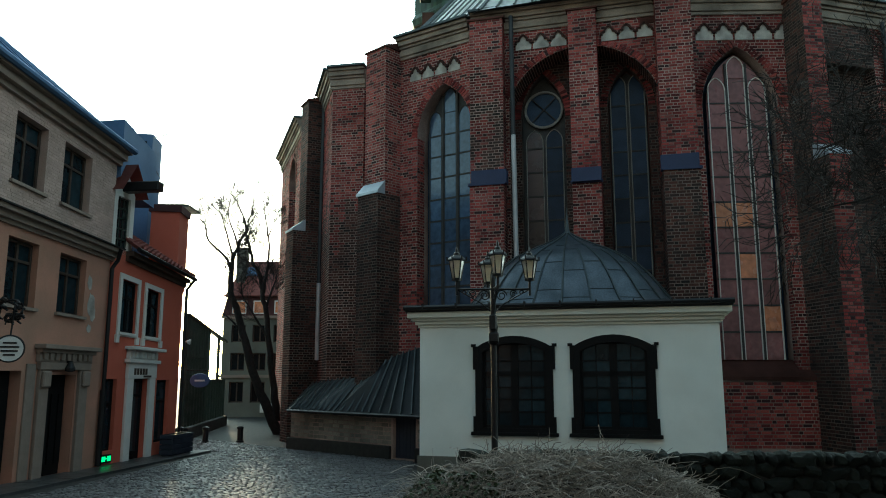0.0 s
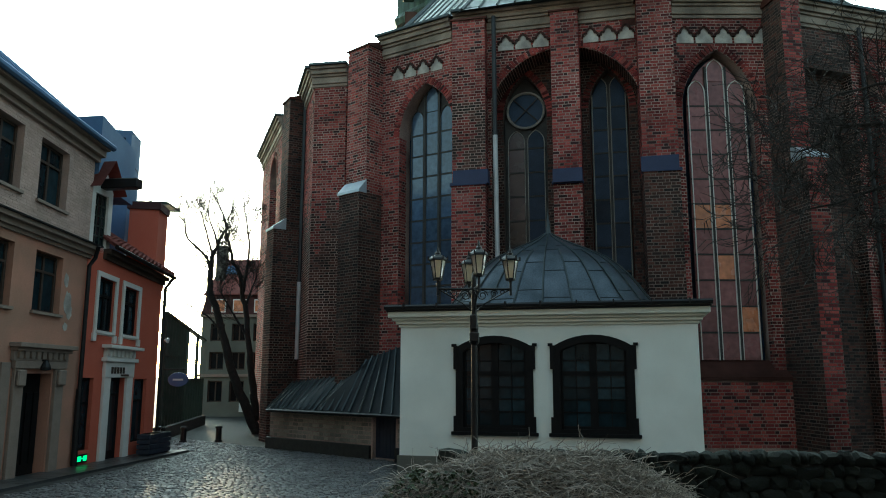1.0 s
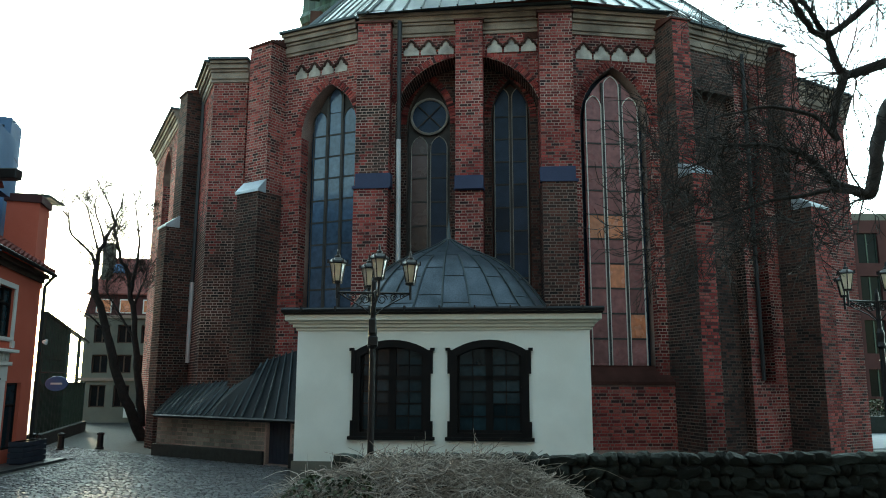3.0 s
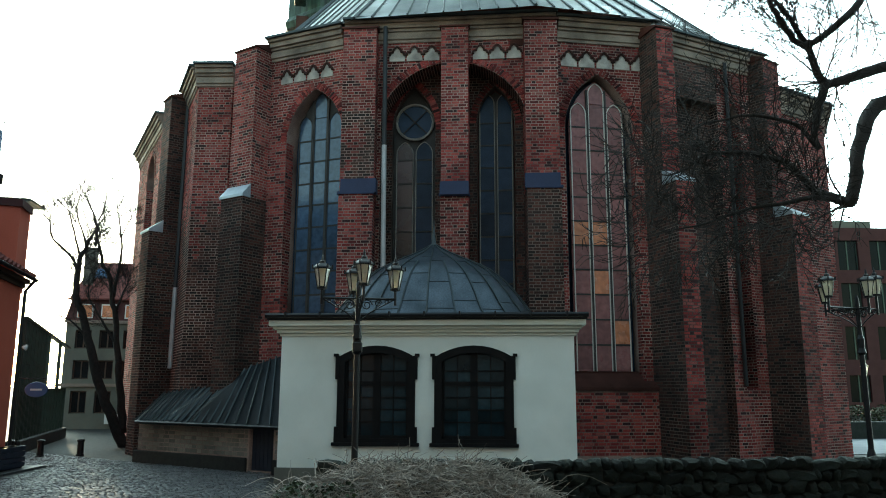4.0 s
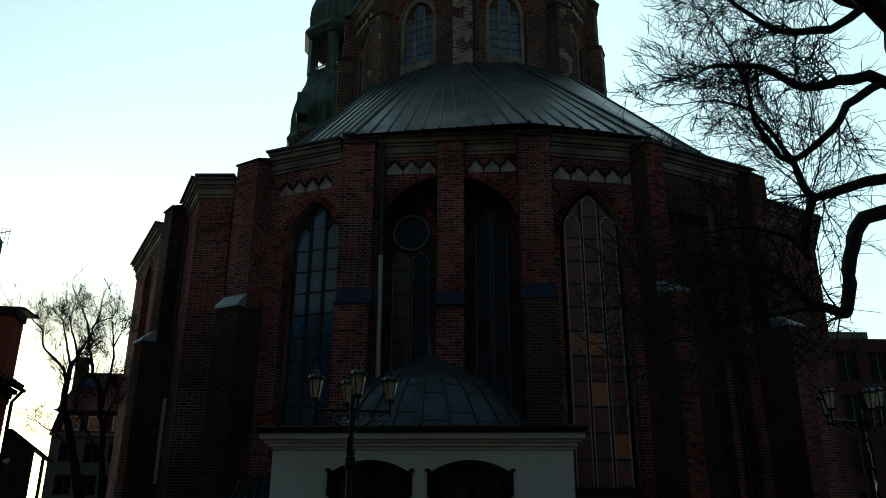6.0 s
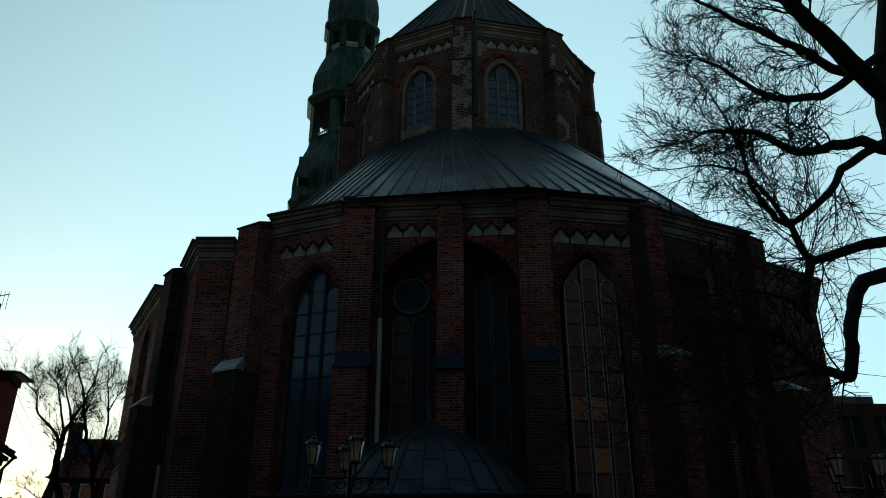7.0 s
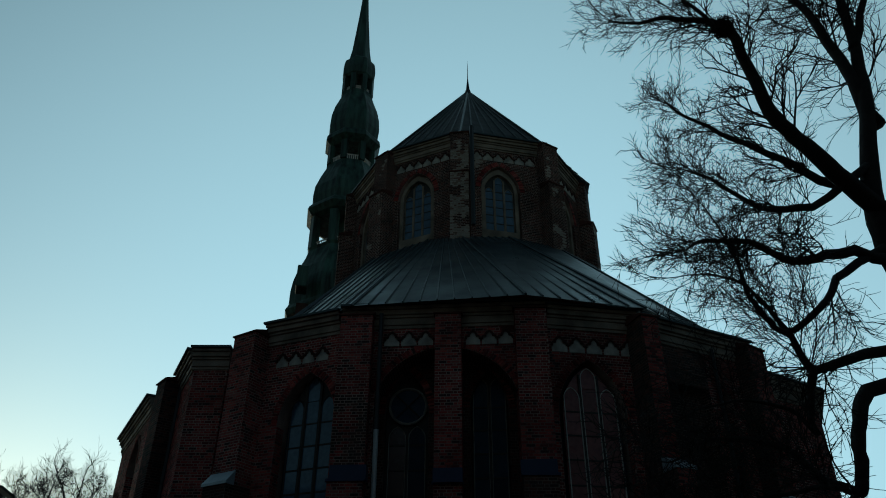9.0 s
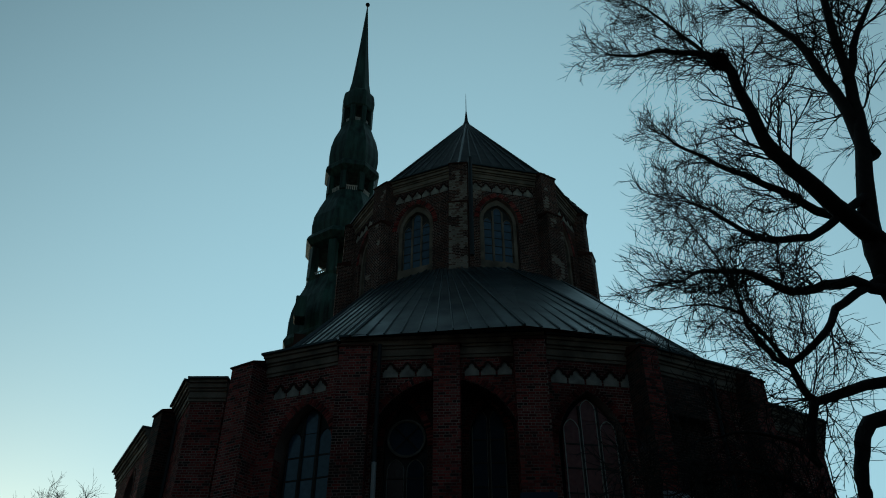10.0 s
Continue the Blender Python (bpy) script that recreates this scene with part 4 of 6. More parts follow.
for a, b in wins:
    w0, w1 = a - 0.12, b + 0.12
    bm = bmesh.new()
    out = segment(w0, w1, 1.05, 3.34, 3.66)
    slab(bm, out, [segment(a + 0.08, b - 0.08, 1.2, 3.22, 3.46)], -0.06, 0.0, KM)
    sur = part("window", bm, M_BLACKWOOD, pav, "black painted window with eared surround")
    for u, d in ((w0, -1), (w1, 1)):
        for e, z0, z1, out in ((0.0, 2.75, 3.38, 0.08), (0.0, 1.05, 1.5, 0.07), (0.05, 3.36, 3.44, 0.1)):
            bm = bmesh.new()
            box(bm, u - 0.06 + e * d, u + 0.06 + e * d, -out, 0.01, z0, z1, KM)
            part("surround_ear", bm, M_BLACKWOOD, sur)
    bm = bmesh.new()
    box(bm, w0 - 0.12, w1 + 0.12, -0.12, 0.02, 1.0, 1.09, KM, 0.01)
    part("sill", bm, M_BLACKWOOD, sur)
    bm = bmesh.new()
    c0 = (a + b) / 2
    box(bm, a, a + 0.14, 0.1, 0.2, 1.15, 3.45, KM)
    box(bm, b - 0.14, b, 0.1, 0.2, 1.15, 3.45, KM)
    box(bm, c0 - 0.1, c0 + 0.1, 0.09, 0.2, 1.15, 3.55, KM)
    box(bm, a, b, 0.09, 0.2, 2.58, 2.7, KM)
    box(bm, a, b, 0.1, 0.2, 1.15, 1.27, KM)
    part("window_frame", bm, M_BLACKWOOD, sur)
    for lo_, hi_ in ((a + 0.14, c0 - 0.1), (c0 + 0.1, b - 0.14)):
        bm = bmesh.new()
        cc = (lo_ + hi_) / 2
        box(bm, cc - 0.015, cc + 0.015, 0.12, 0.18, 1.2, 3.5, KM)
        for z in (1.62, 1.95, 2.27, 2.98):
            box(bm, lo_, hi_, 0.12, 0.18, z - 0.015, z + 0.015, KM)
        part("muntin", bm, M_BLACKWOOD, sur)
        for u0, u1 in ((lo_, cc - 0.015), (cc + 0.015, hi_)):
            for z0, z1 in ((1.27, 1.61), (1.64, 1.93), (1.97, 2.25), (2.29, 2.58), (2.7, 2.96), (3.0, 3.42)):
                bm = bmesh.new()
                box(bm, u0, u1, 0.145, 0.155, z0, z1, KM)
                part("pane", bm, M_GLASSD, sur)
# black sheet added behind the windows for the shade of the room
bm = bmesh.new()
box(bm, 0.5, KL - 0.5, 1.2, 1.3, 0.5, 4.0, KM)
part("room_shade_sheet", bm, M_BLACKWOOD, pav, "black sheet standing in for the unlit room")
# dome
DC = KM @ Vector((4.02, 1.95, 0))
PROF = [(1.05, 0.0), (1.0, 0.03), (0.945, 0.1), (0.885, 0.2), (0.82, 0.32), (0.745, 0.44), (0.66, 0.555), (0.56, 0.655), (0.45, 0.735), (0.34, 0.80), (0.23, 0.86), (0.14, 0.915), (0.07, 0.965), (0.03, 1.0)]
SX, SY, DH, DZ = 3.12, 2.1, 2.35, 4.44


def on_dome(i, a, lift=0.0):
    r, z = PROF[i]
    x, y = (SX * r + lift) * math.cos(a), (SY * r + lift) * math.sin(a)
    return DC + (KM.to_3x3() @ Vector((x, y, 0))) + Vector((0, 0, DZ + z * DH + lift * 0.6))


bm = bmesh.new()
NS = 48
rings = [[bm.verts.new(on_dome(i, 2 * math.pi * k / NS)) for k in range(NS)] for i in range(len(PROF))]
for s_, t_ in zip(rings, rings[1:]):
    for k in range(NS):
        bm.faces.new((s_[k], s_[(k + 1) % NS], t_[(k + 1) % NS], t_[k]))
bm.faces.new(rings[-1])
dome = part("dome", bm, M_COPPER, pav, "blue-grey sheet metal bell dome", True)
for k in range(24):
    a = 2 * math.pi * k / 24
    bm = bmesh.new()
    tube(bm, [on_dome(i, a, 0.015) for i in range(1, len(PROF) - (0 if k % 2 == 0 else 5))], 0.028, 4)
    part("dome_seam", bm, M_SEAM, dome)
    for i in ((3, 6, 9) if k % 2 else (2, 5, 8)):
        bm = bmesh.new()
        tube(bm, [on_dome(i, a + j * math.pi / 48, 0.004) for j in range(5)], 0.010, 4)
        part("sheet_lap", bm, M_SEAM, dome)
bm = bmesh.new()
lathe(bm, [(0.11, 6.72), (0.08, 6.85), (0.05, 7.05), (0.02, 7.35), (0.008, 7.6)], 8, DC.x, DC.y)
part("finial", bm, M_SEAM, pav)

# ---- lean-to shed with a sheet roof ----
shed = thing("lean_to_shed", "low stone lean-to with a dark sheet roof", "shed")
SP, SQ = Vector((-5.85, 27.86, 0)), Vector((-0.44, 22.99, 0))
SM, SL = frame_of(SP, SQ)
bm = bmesh.new()
slab(bm, [(0.5, 0), (SL, 0), (SL, 1.4), (0.5, 1.4)], [[(5.75, 0.05), (6.75, 0.05), (6.75, 1.32), (5.75, 1.32)]], 0, 0.4, SM)
sw = part("wall", bm, M_MORTAR, shed, "grey stone and brick wall")
c = Courses()
c.add(SM, 0.5, SL, 0.45, 1.38, lambda u, z: not 5.68 < u < 6.82, long=0.34, short=0.2, high=0.13)
c.done("stonework", M_GREYBRICK, sw)
bm = bmesh.new()
box(bm, 0.4, 5.7, -0.12, 0.0, 0, 0.42, SM, 0.02)
box(bm, 6.8, SL, -0.12, 0.0, 0, 0.42, SM, 0.02)
part("plinth", bm, M_JOINT, shed, "dark rendered plinth")
bm = bmesh.new()
box(bm, 5.75, 6.75, 0.18, 0.22, 0.06, 1.31, SM)
sdoor = part("door", bm, M_PLANTER, shed, "dark boarded door")
for i in range(6):
    bm = bmesh.new()
    box(bm, 5.77 + i * 0.163, 5.92 + i * 0.163, 0.12, 0.18, 0.06, 1.3, SM)
    part("board", bm, M_PLANTER, sdoor)
RB = [Vector(p) for p in ((-5.48, 29.28, 2.2), (-4.02, 27.56, 2.42), (-2.77, 26.05, 2.54), (-1.7, 25.13, 3.19), (-0.71, 24.58, 3.51))]
RE = [SM @ Vector((u, -0.35, 1.39)) for u in (0.75, 1.9, 3.3, 5.0, SL + 0.1)]
RB[0] = RB[0].lerp(RB[1], 0.4)
bm = bmesh.new()
va, vb = [bm.verts.new(p) for p in RE], [bm.verts.new(p) for p in RB]
for i in range(4):
    bm.faces.new((va[i], va[i + 1], vb[i + 1], vb[i]))
bmesh.ops.solidify(bm, geom=bm.faces[:], thickness=0.06)
sr = part("roof", bm, M_DARKROOF, shed, "dark standing seam sheet roof")
for i in range(4):
    for k in range(5):
        a, b = RE[i].lerp(RE[i + 1], k / 5), RB[i].lerp(RB[i + 1], k / 5)
        bm = bmesh.new()
        tube(bm, [a + Vector((0, 0, 0.05)), b + Vector((0, 0, 0.05))], 0.03, 4)
        part("roof_seam", bm, M_SEAM, sr)
bm = bmesh.new()
tube(bm, [p + Vector((0, 0, -0.03)) for p in RE], 0.06, 5)
part("gutter", bm, M_BLACK, shed)


# ---- street: cobbles, kerb, bollards ----
def cobbles(name, x0, x1, y0, y1, step_x, step_y, keep, material, label):
    rng = random.Random(3)
    v, f = [], []
    for j in range(int((y1 - y0) / step_y)):
        yb = y0 + j * step_y
        x = x0 + rng.uniform(0, step_x)
        while x < x1:
            w = step_x * rng.uniform(0.75, 1.25)
            cx, cy = x + w / 2, yb + step_y / 2 + 0.05 * math.sin(x * 1.3)
            x += w
            if not keep(cx, cy):
                continue
            h = 0.028 + rng.uniform(-0.01, 0.012)
            tx, ty = rng.uniform(-0.05, 0.05), rng.uniform(-0.05, 0.05)
            a, b = w / 2 - 0.012, step_y / 2 - 0.01
            B = len(v)
            for s, z in ((1.0, 0.002), (0.86, h * 0.8), (0.55, h)):
                for sx, sy in ((-1, -1), (1, -1), (1, 1), (-1, 1)):
                    v.append((cx + sx * a * s, cy + sy * b * s, z + (tx * sx * a + ty * sy * b if z > 0.01 else 0)))
            for o in (0, 4):
                f += [(B + o + i, B + o + (i + 1) % 4, B + o + 4 + (i + 1) % 4, B + o + 4 + i) for i in range(4)]
            f.append((B + 8, B + 9, B + 10, B + 11))
    me = bpy.data.meshes.new(name)
    me.from_pydata(v, [], f)
    me.update()
    ob = finish_mesh(me, name, material)
    return tagged(ob, label, "cobbles", kind="stuff")


def on_street(x, y):
    left = -10.35 + (y - 17) * 0.14 if y < 27 else -11.5
    right = 9 if y < 19 else (-0.9 if y < 23.4 else -0.9 - (y - 23.4) * 1.1)
    return left + 1.35 * (y < 26.5) < x < right


cobbles("cobbles", -12.5, 1.5, 13.0, 46.0, 0.17, 0.13, on_street, M_COBBLE, "wet grey worn street cobbles reflecting the low sun")


def slabs_on(p, q, width, lift):
    mm, ln = frame_of(p, q)
    pv = thing("pavement", "narrow worn stone pavement along the houses", "pavement", kind="structure")
    n = int(ln / 0.8)
    rng = random.Random(2)
    for i in range(n):
        for k in range(2):
            bm = bmesh.new()
            box(bm, i * ln / n + 0.006, (i + 1) * ln / n - 0.006, -width + k * width / 2 + 0.005, -width + (k + 1) * width / 2 - 0.005, 0.0, lift + rng.uniform(-0.004, 0.004), mm)
            part("paving_slab", bm, M_PAVE, pv)


M_PAVE = mat("wet_paving", (0.045, 0.045, 0.047), 0.4, vary=0.2, scale=3, objrand=0.25)
slabs_on((-11.3, 13.0), (-9.1, 26.6), 1.15, 0.07)


def bollard(x, y, h):
    b = thing("bollard", "short dark iron bollard on the cobbles", "bollard", "street bollards", at=(x, y, 0))
    bm = bmesh.new()
    lathe(bm, [(0.15, 0.0), (0.15, 0.06), (0.12, 0.08), (0.11, h - 0.12), (0.14, h - 0.1), (0.14, h - 0.04), (0.08, h)], 12)
    part("post", bm, M_BLACK, b, smooth=False)
    return b


bol = bollard(-9.3, 30.0, 0.62)
copy_thing(bol, Matrix.Translation((-8.05, 30.4, 0)))
copy_thing(bol, Matrix.Translation((-10.3, 30.0, 0)))


# ---- houses on the street ----
def sash(par, hm, wp, u0, u1, z0, z1, deep, frame_mat, bars=1, trans=0.7, label="wooden window"):
    """A wooden casement window set deep in its opening."""
    def put(bm, name, mt, p, lb=""):
        for v in bm.verts:
            v.co = hm @ wp(v.co)
        return part(name, bm, mt, p, lb)
    bm = bmesh.new()
    t = 0.07
    zt = z0 + (z1 - z0) * trans
    c = (u0 + u1) / 2
    lights = [rect(a, b, d, e) for a, b in ((u0 + t, c - t / 2), (c + t / 2, u1 - t)) for d, e in ((z0 + t, zt - t / 2), (zt + t / 2, z1 - t))]
    slab(bm, rect(u0, u1, z0, z1), lights, deep - 0.05, deep + 0.05)
    w = put(bm, "window", frame_mat, par, label)
    for a, b in ((u0 + t, c - t / 2), (c + t / 2, u1 - t)):
        for d, e in ((z0 + t, zt - t / 2), (zt + t / 2, z1 - t)):
            bm = bmesh.new()
            box(bm, a, b, deep, deep + 0.012, d, e)
            put(bm, "pane", M_GLASSD, w)
    bm = bmesh.new()
    box(bm, u0 - 0.08, u1 + 0.08, -0.09, deep - 0.05, z0 - 0.08, z0)
    put(bm, "sill", M_TRIMB if frame_mat is M_BROWNWOOD else M_TRIMW, w)
    return w


def rect(a, b, c, d):
    return [(a, c), (b, c), (b, d), (a, d)]


# beige house
beige = thing("beige_house", "worn pink-beige two storey house with a blue sheet roof", "house")
HBM, _ = frame_of((-10.6, 17.0), (-9.85, 21.3))


def bwarp(co):
    k = 1 - 0.019 * co.x if co.z > 2.6 else 1.0
    return Vector((co.x, co.y, 2.6 + (co.z - 2.6) * k))


def bput(bm, name, mt, p=None, lb=""):
    for v in bm.verts:
        v.co = HBM @ bwarp(v.co)
    return part(name, bm, mt, p or beige, lb)


U1 = 4.75
doors_b = [(-0.3, 1.55, 2.72), (2.5, 3.62, 2.62)]
wins_lo = [(-1.2, -0.2), (0.72, 1.78), (2.6, 3.7)]
wins_hi = [(-1.3, -0.25), (0.6, 1.75), (2.42, 3.6)]
holes = [rect(a, b, 0.02, c) for a, b, c in doors_b] + [rect(a, b, 4.3, 6.0) for a, b in wins_lo]
bm = bmesh.new()
slab(bm, [(-4, 0), (U1, 0), (U1, 6.35), (-4, 6.35)], holes, 0, 0.4)
bput(bm, "lower_wall", M_BEIGE, None, "worn pink-beige plaster with peeling patches")
holes = [rect(a, b, 7.35, 9.15) for a, b in wins_hi]
bm = bmesh.new()
slab(bm, [(-4, 6.35), (U1, 6.35), (U1, 9.75), (-4, 9.75)], holes, 0, 0.4)
up = bput(bm, "upper_wall", M_PALEBRICK, None, "pale painted brick upper wall with soot stains")
c = Courses()
c.add(Matrix.Identity(4), -4, U1, 6.7, 9.6, lambda u, z: not any(inside(h, u, z) for h in holes), long=0.26, short=0.13, high=0.085, proud=0.006)
c.v = [tuple(HBM @ bwarp(Vector(p))) for p in c.v]
c.done("brickwork", M_PALEBRICK, up)
bm = bmesh.new()
box(bm, U1 - 0.4, U1, 0.4, 8, 0, 9.75)
box(bm, -4, -3.6, 0.4, 8, 0, 9.75)
box(bm, -4, U1, 7.6, 8, 0, 9.75)
bput(bm, "side_walls", M_BEIGE)
for u0, u1 in wins_lo:
    sash(beige, HBM, bwarp, u0 + 0.02, u1 - 0.02, 4.32, 5.98, 0.22, M_BROWNWOOD, label="dark wooden casement window in a deep reveal")
for u0, u1 in wins_hi:
    sash(beige, HBM, bwarp, u0 + 0.02, u1 - 0.02, 7.37, 9.13, 0.25, M_BROWNWOOD, label="dark wooden casement window in a deep reveal")
for z0, z1, o in ((6.25, 6.35, 0.08), (6.35, 6.5, 0.18), (6.5, 6.62, 0.32)):
    bm = bmesh.new()
    box(bm, -4, U1 + 0.1, -o, 0.02, z0, z1)
    bput(bm, "string_course", M_TRIMB, None, "sooty moulded string course")
bm = bmesh.new()
box(bm, -4, U1 + 0.15, -0.4, 0.02, 6.62, 6.66)
bput(bm, "string_flashing", M_BLACK)
for z0, z1, o in ((9.45, 9.6, 0.12), (9.6, 9.8, 0.28), (9.8, 9.92, 0.42)):
    bm = bmesh.new()
    box(bm, -4, U1 + 0.1, -o, 0.02, z0, z1)
    bput(bm, "eaves_cornice", M_TRIMB)
bm = bmesh.new()
tube(bm, [(-4, -0.48, 9.95), (U1 + 0.15, -0.48, 9.93)], 0.1, 8)
bput(bm, "gutter", M_BLUEROOF, None, "blue-grey metal gutter")
bm = bmesh.new()
vs = [bm.verts.new(p) for p in ((-4, -0.42, 9.95), (U1 + 0.1, -0.42, 9.95), (U1 + 0.1, 2.7, 12.75), (-4, 2.7, 12.75), (U1 + 0.1, 5.8, 9.95), (-4, 5.8, 9.95))]
for f_ in ((0, 1, 2, 3), (3, 2, 4, 5)):
    bm.faces.new([vs[i] for i in f_])
bmesh.ops.solidify(bm, geom=bm.faces[:], thickness=0.07)
rf = bput(bm, "roof", M_BLUEROOF, None, "blue standing seam sheet roof")
for i in range(15):
    u = -4 + i * 0.62
    bm = bmesh.new()
    tube(bm, [(u, -0.4, 10.0), (u, 2.7, 12.8)], 0.03, 4)
    bput(bm, "roof_seam", M_BLUEROOF, rf)
# door leaves are black: the shade of their deep recess is in the colour
for u0, u1, zt in doors_b:
    bm = bmesh.new()
    box(bm, u0, u1, 0.32, 0.38, 0.03, zt)
    n = 4
    for i in range(n):
        a = u0 + (u1 - u0) * i / n
        box(bm, a + 0.04, a + (u1 - u0) / n - 0.04, 0.28, 0.33, 0.3, zt - 0.5)
    bput(bm, "door", M_BLACKWOOD, None, "weathered wooden door, black for its recess shade")
bm = bmesh.new()
for a, b, z0, z1, o in ((2.1, 2.45, 0.05, 2.75, 0.1), (3.67, 4.02, 0.05, 2.75, 0.1), (2.05, 4.07, 2.75, 2.95, 0.14), (2.0, 4.12, 2.95, 3.3, 0.12), (1.92, 4.2, 3.3, 3.42, 0.34), (1.98, 4.14, 3.2, 3.3, 0.22)):
    box(bm, a, b, -o, 0.0, z0, z1, None, 0.012)
for i in range(9):
    box(bm, 2.1 + i * 0.22, 2.24 + i * 0.22, -0.18, -0.1, 3.02, 3.2)
box(bm, 2.12, 2.42, -0.2, -0.1, 2.3, 2.72, None, 0.03)
box(bm, 3.7, 4.0, -0.2, -0.1, 2.3, 2.72, None, 0.03)
box(bm, 1.68, 2.0, -0.05, 0.0, 0.05, 2.9, None, 0.01)
bput(bm, "door_surround", M_TRIMB, None, "carved stone door surround with hood")
bm = bmesh.new()
lathe(bm, [(0.05, 2.98), (0.13, 2.8), (0.13, 2.72), (0.04, 2.7)], 10, 3.06, -0.22)
box(bm, 3.03, 3.09, -0.25, 0.0, 2.95, 3.0)
bput(bm, "door_lamp", M_BLACK, None, "small black lamp over the door")
bm = bmesh.new()
tube(bm, [(U1 - 0.1, -0.4, 6.6), (U1 + 0.0, -0.25, 6.25), (U1 - 0.05, -0.12, 6.0), (U1 - 0.05, -0.12, 0.2)], 0.06, 8)
tube(bm, [(U1 - 0.05, -0.12, 2.2), (U1 - 0.05, -0.12, 0.1)], 0.09, 8)
bput(bm, "downpipe", M_BLACK, None, "black rainwater pipe")
bm = bmesh.new()
for u, z, ru, rz in ((4.02, 4.72, 0.16, 0.34), (4.12, 4.45, 0.12, 0.22), (4.0, 4.0, 0.1, 0.12), (3.9, 5.35, 0.1, 0.2)):
    slab(bm, [(u + ru * math.cos(k * 0.393) * (1 + 0.45 * noise.noise(Vector((u * 9, z, k * 0.9)))), z + rz * math.sin(k * 0.393) * (1 + 0.45 * noise.noise(Vector((z * 7, k * 0.9, u))))) for k in range(16)], [], -0.006, 0.0)
bput(bm, "peeled_plaster", M_PLASTER, None, "pale patches of peeled plaster")
# round hanging sign with an iron bracket
sign = thing("hanging_sign", "round white sign on a black scrolled iron bracket", "sign")
bm = bmesh.new()
lathe(bm, [(0.29, -0.03), (0.31, 0.0), (0.29, 0.03)], 24)
for v in bm.verts:
    v.co = Vector((v.co.x, v.co.z, v.co.y))
SGN = HBM @ Matrix.Translation((0.18, -0.75, 3.2)) @ Matrix.Rotation(radians(-50), 4, 'Z')
bm.transform(SGN)
bd = part("board", bm, M_SIGNWHITE, sign, "round white board with dark rim")
bm = bmesh.new()
tube(bm, [(0.3 * math.cos(i * math.pi / 12), -0.03, 0.3 * math.sin(i * math.pi / 12)) for i in range(25)], 0.02, 5, SGN)
part("rim", bm, M_BLACK, bd)
for i in range(4):
    bm = bmesh.new()
    w_ = (0.14, 0.19, 0.17, 0.12)[i]
    box(bm, -w_, w_, -0.045, -0.035, 0.11 - i * 0.09, 0.15 - i * 0.09, SGN)
    part("text_bar", bm, M_BLACK, bd)
bm = bmesh.new()
tube(bm, [(0.23, 0.0, 4.2), (0.28, -0.5, 4.3), (0.3, -0.95, 4.1)], 0.03, 6)
rgb = random.Random(6)
for i in range(16):
    cy, cz, a0, rd = -0.12 - 0.85 * rgb.random(), 3.85 + 0.45 * rgb.random(), rgb.uniform(0, 6), rgb.uniform(0.1, 0.2)
    tube(bm, [(0.28 + rgb.uniform(-0.06, 0.06), cy + rd * math.cos(t * 0.6 + a0) * (1 - t / 9), cz + rd * math.sin(t * 0.6 + a0) * (1 - t / 9)) for t in range(8)], [0.02, 0.03, 0.045, 0.055, 0.05, 0.04, 0.035, 0.03], 5)
tube(bm, [(0.24, -0.75, 4.2), (0.18, -0.75, 3.5)], 0.02, 5)
for v in bm.verts:
    v.co = HBM @ v.co
part("bracket", bm, M_BLACK, sign, "black scrolled iron bracket")

# blue roof box and glazed stair head behind the beige roof
att = thing("roof_cabin", "blue-grey sheet clad roof cabin", "cabin")
bm = bmesh.new()
prism(bm, [(-11.6, 21.6), (-9.75, 21.9), (-10.0, 25.2), (-12.0, 25.0)], 8.3, [10.1, 10.35, 10.2, 10.0])
part("body", bm, M_BLUEROOF, att)
bm = bmesh.new()
prism(bm, [(-11.6, 27.0), (-10.95, 27.1), (-11.1, 28.4), (-11.8, 28.3)], 5.5, 11.6)
part("stair_head", bm, M_BLUEROOF, att)
bm = bmesh.new()
box(bm, -11.4, -11.15, 27.0, 27.06, 10.4, 11.3)
part("pane", bm, M_GLASSD, att)

# aerial on the roofs and slack cables across the street
aer = thing("tv_aerial", "small metal aerial on the roof cabin", "aerial")
bm = bmesh.new()
tube(bm, [(-11.1, 27.2, 11.45), (-10.4, 27.1, 11.6)], 0.018, 5)
part("boom", bm, M_PIPEW, aer)
for i in range(4):
    bm = bmesh.new()
    tube(bm, [(-10.85 + i * 0.13, 27.15, 11.4 - 0.12 * i), (-10.85 + i * 0.13, 27.15, 11.7)], 0.012, 4)
    part("element", bm, M_PIPEW, aer)
for q in (0.0, 0.55):
    cab = thing("overhead_cable", "thin slack cable hung across the street", "cable", "street cables")
    bm = bmesh.new()
    p0, p1 = Vector((-9.8, 22.3, 10.3 - q)), Vector((-12.6, 48.0, 6.3 - q))
    tube(bm, [p0.lerp(p1, i / 12) - Vector((0, 0, 0.5 * (i / 12) * (1 - i / 12))) for i in range(13)], 0.012, 4)
    part("wire", bm, M_BLACK, cab)

# red house
redh = thing("red_house", "salmon-red rendered house with white trim and tiled roof", "house")
HRM, _ = frame_of((-9.85, 21.3), (-9.1, 26.56))


def rwarp(co):
    k = 1 - 0.03 * (co.x - 1.6) if co.z > 2.6 else 1.0
    return Vector((co.x, co.y, 2.6 + (co.z - 2.6) * k))


def rput(bm, name, mt, p=None, lb=""):
    for v in bm.verts:
        v.co = HRM @ rwarp(v.co)
    return part(name, bm, mt, p or redh, lb)


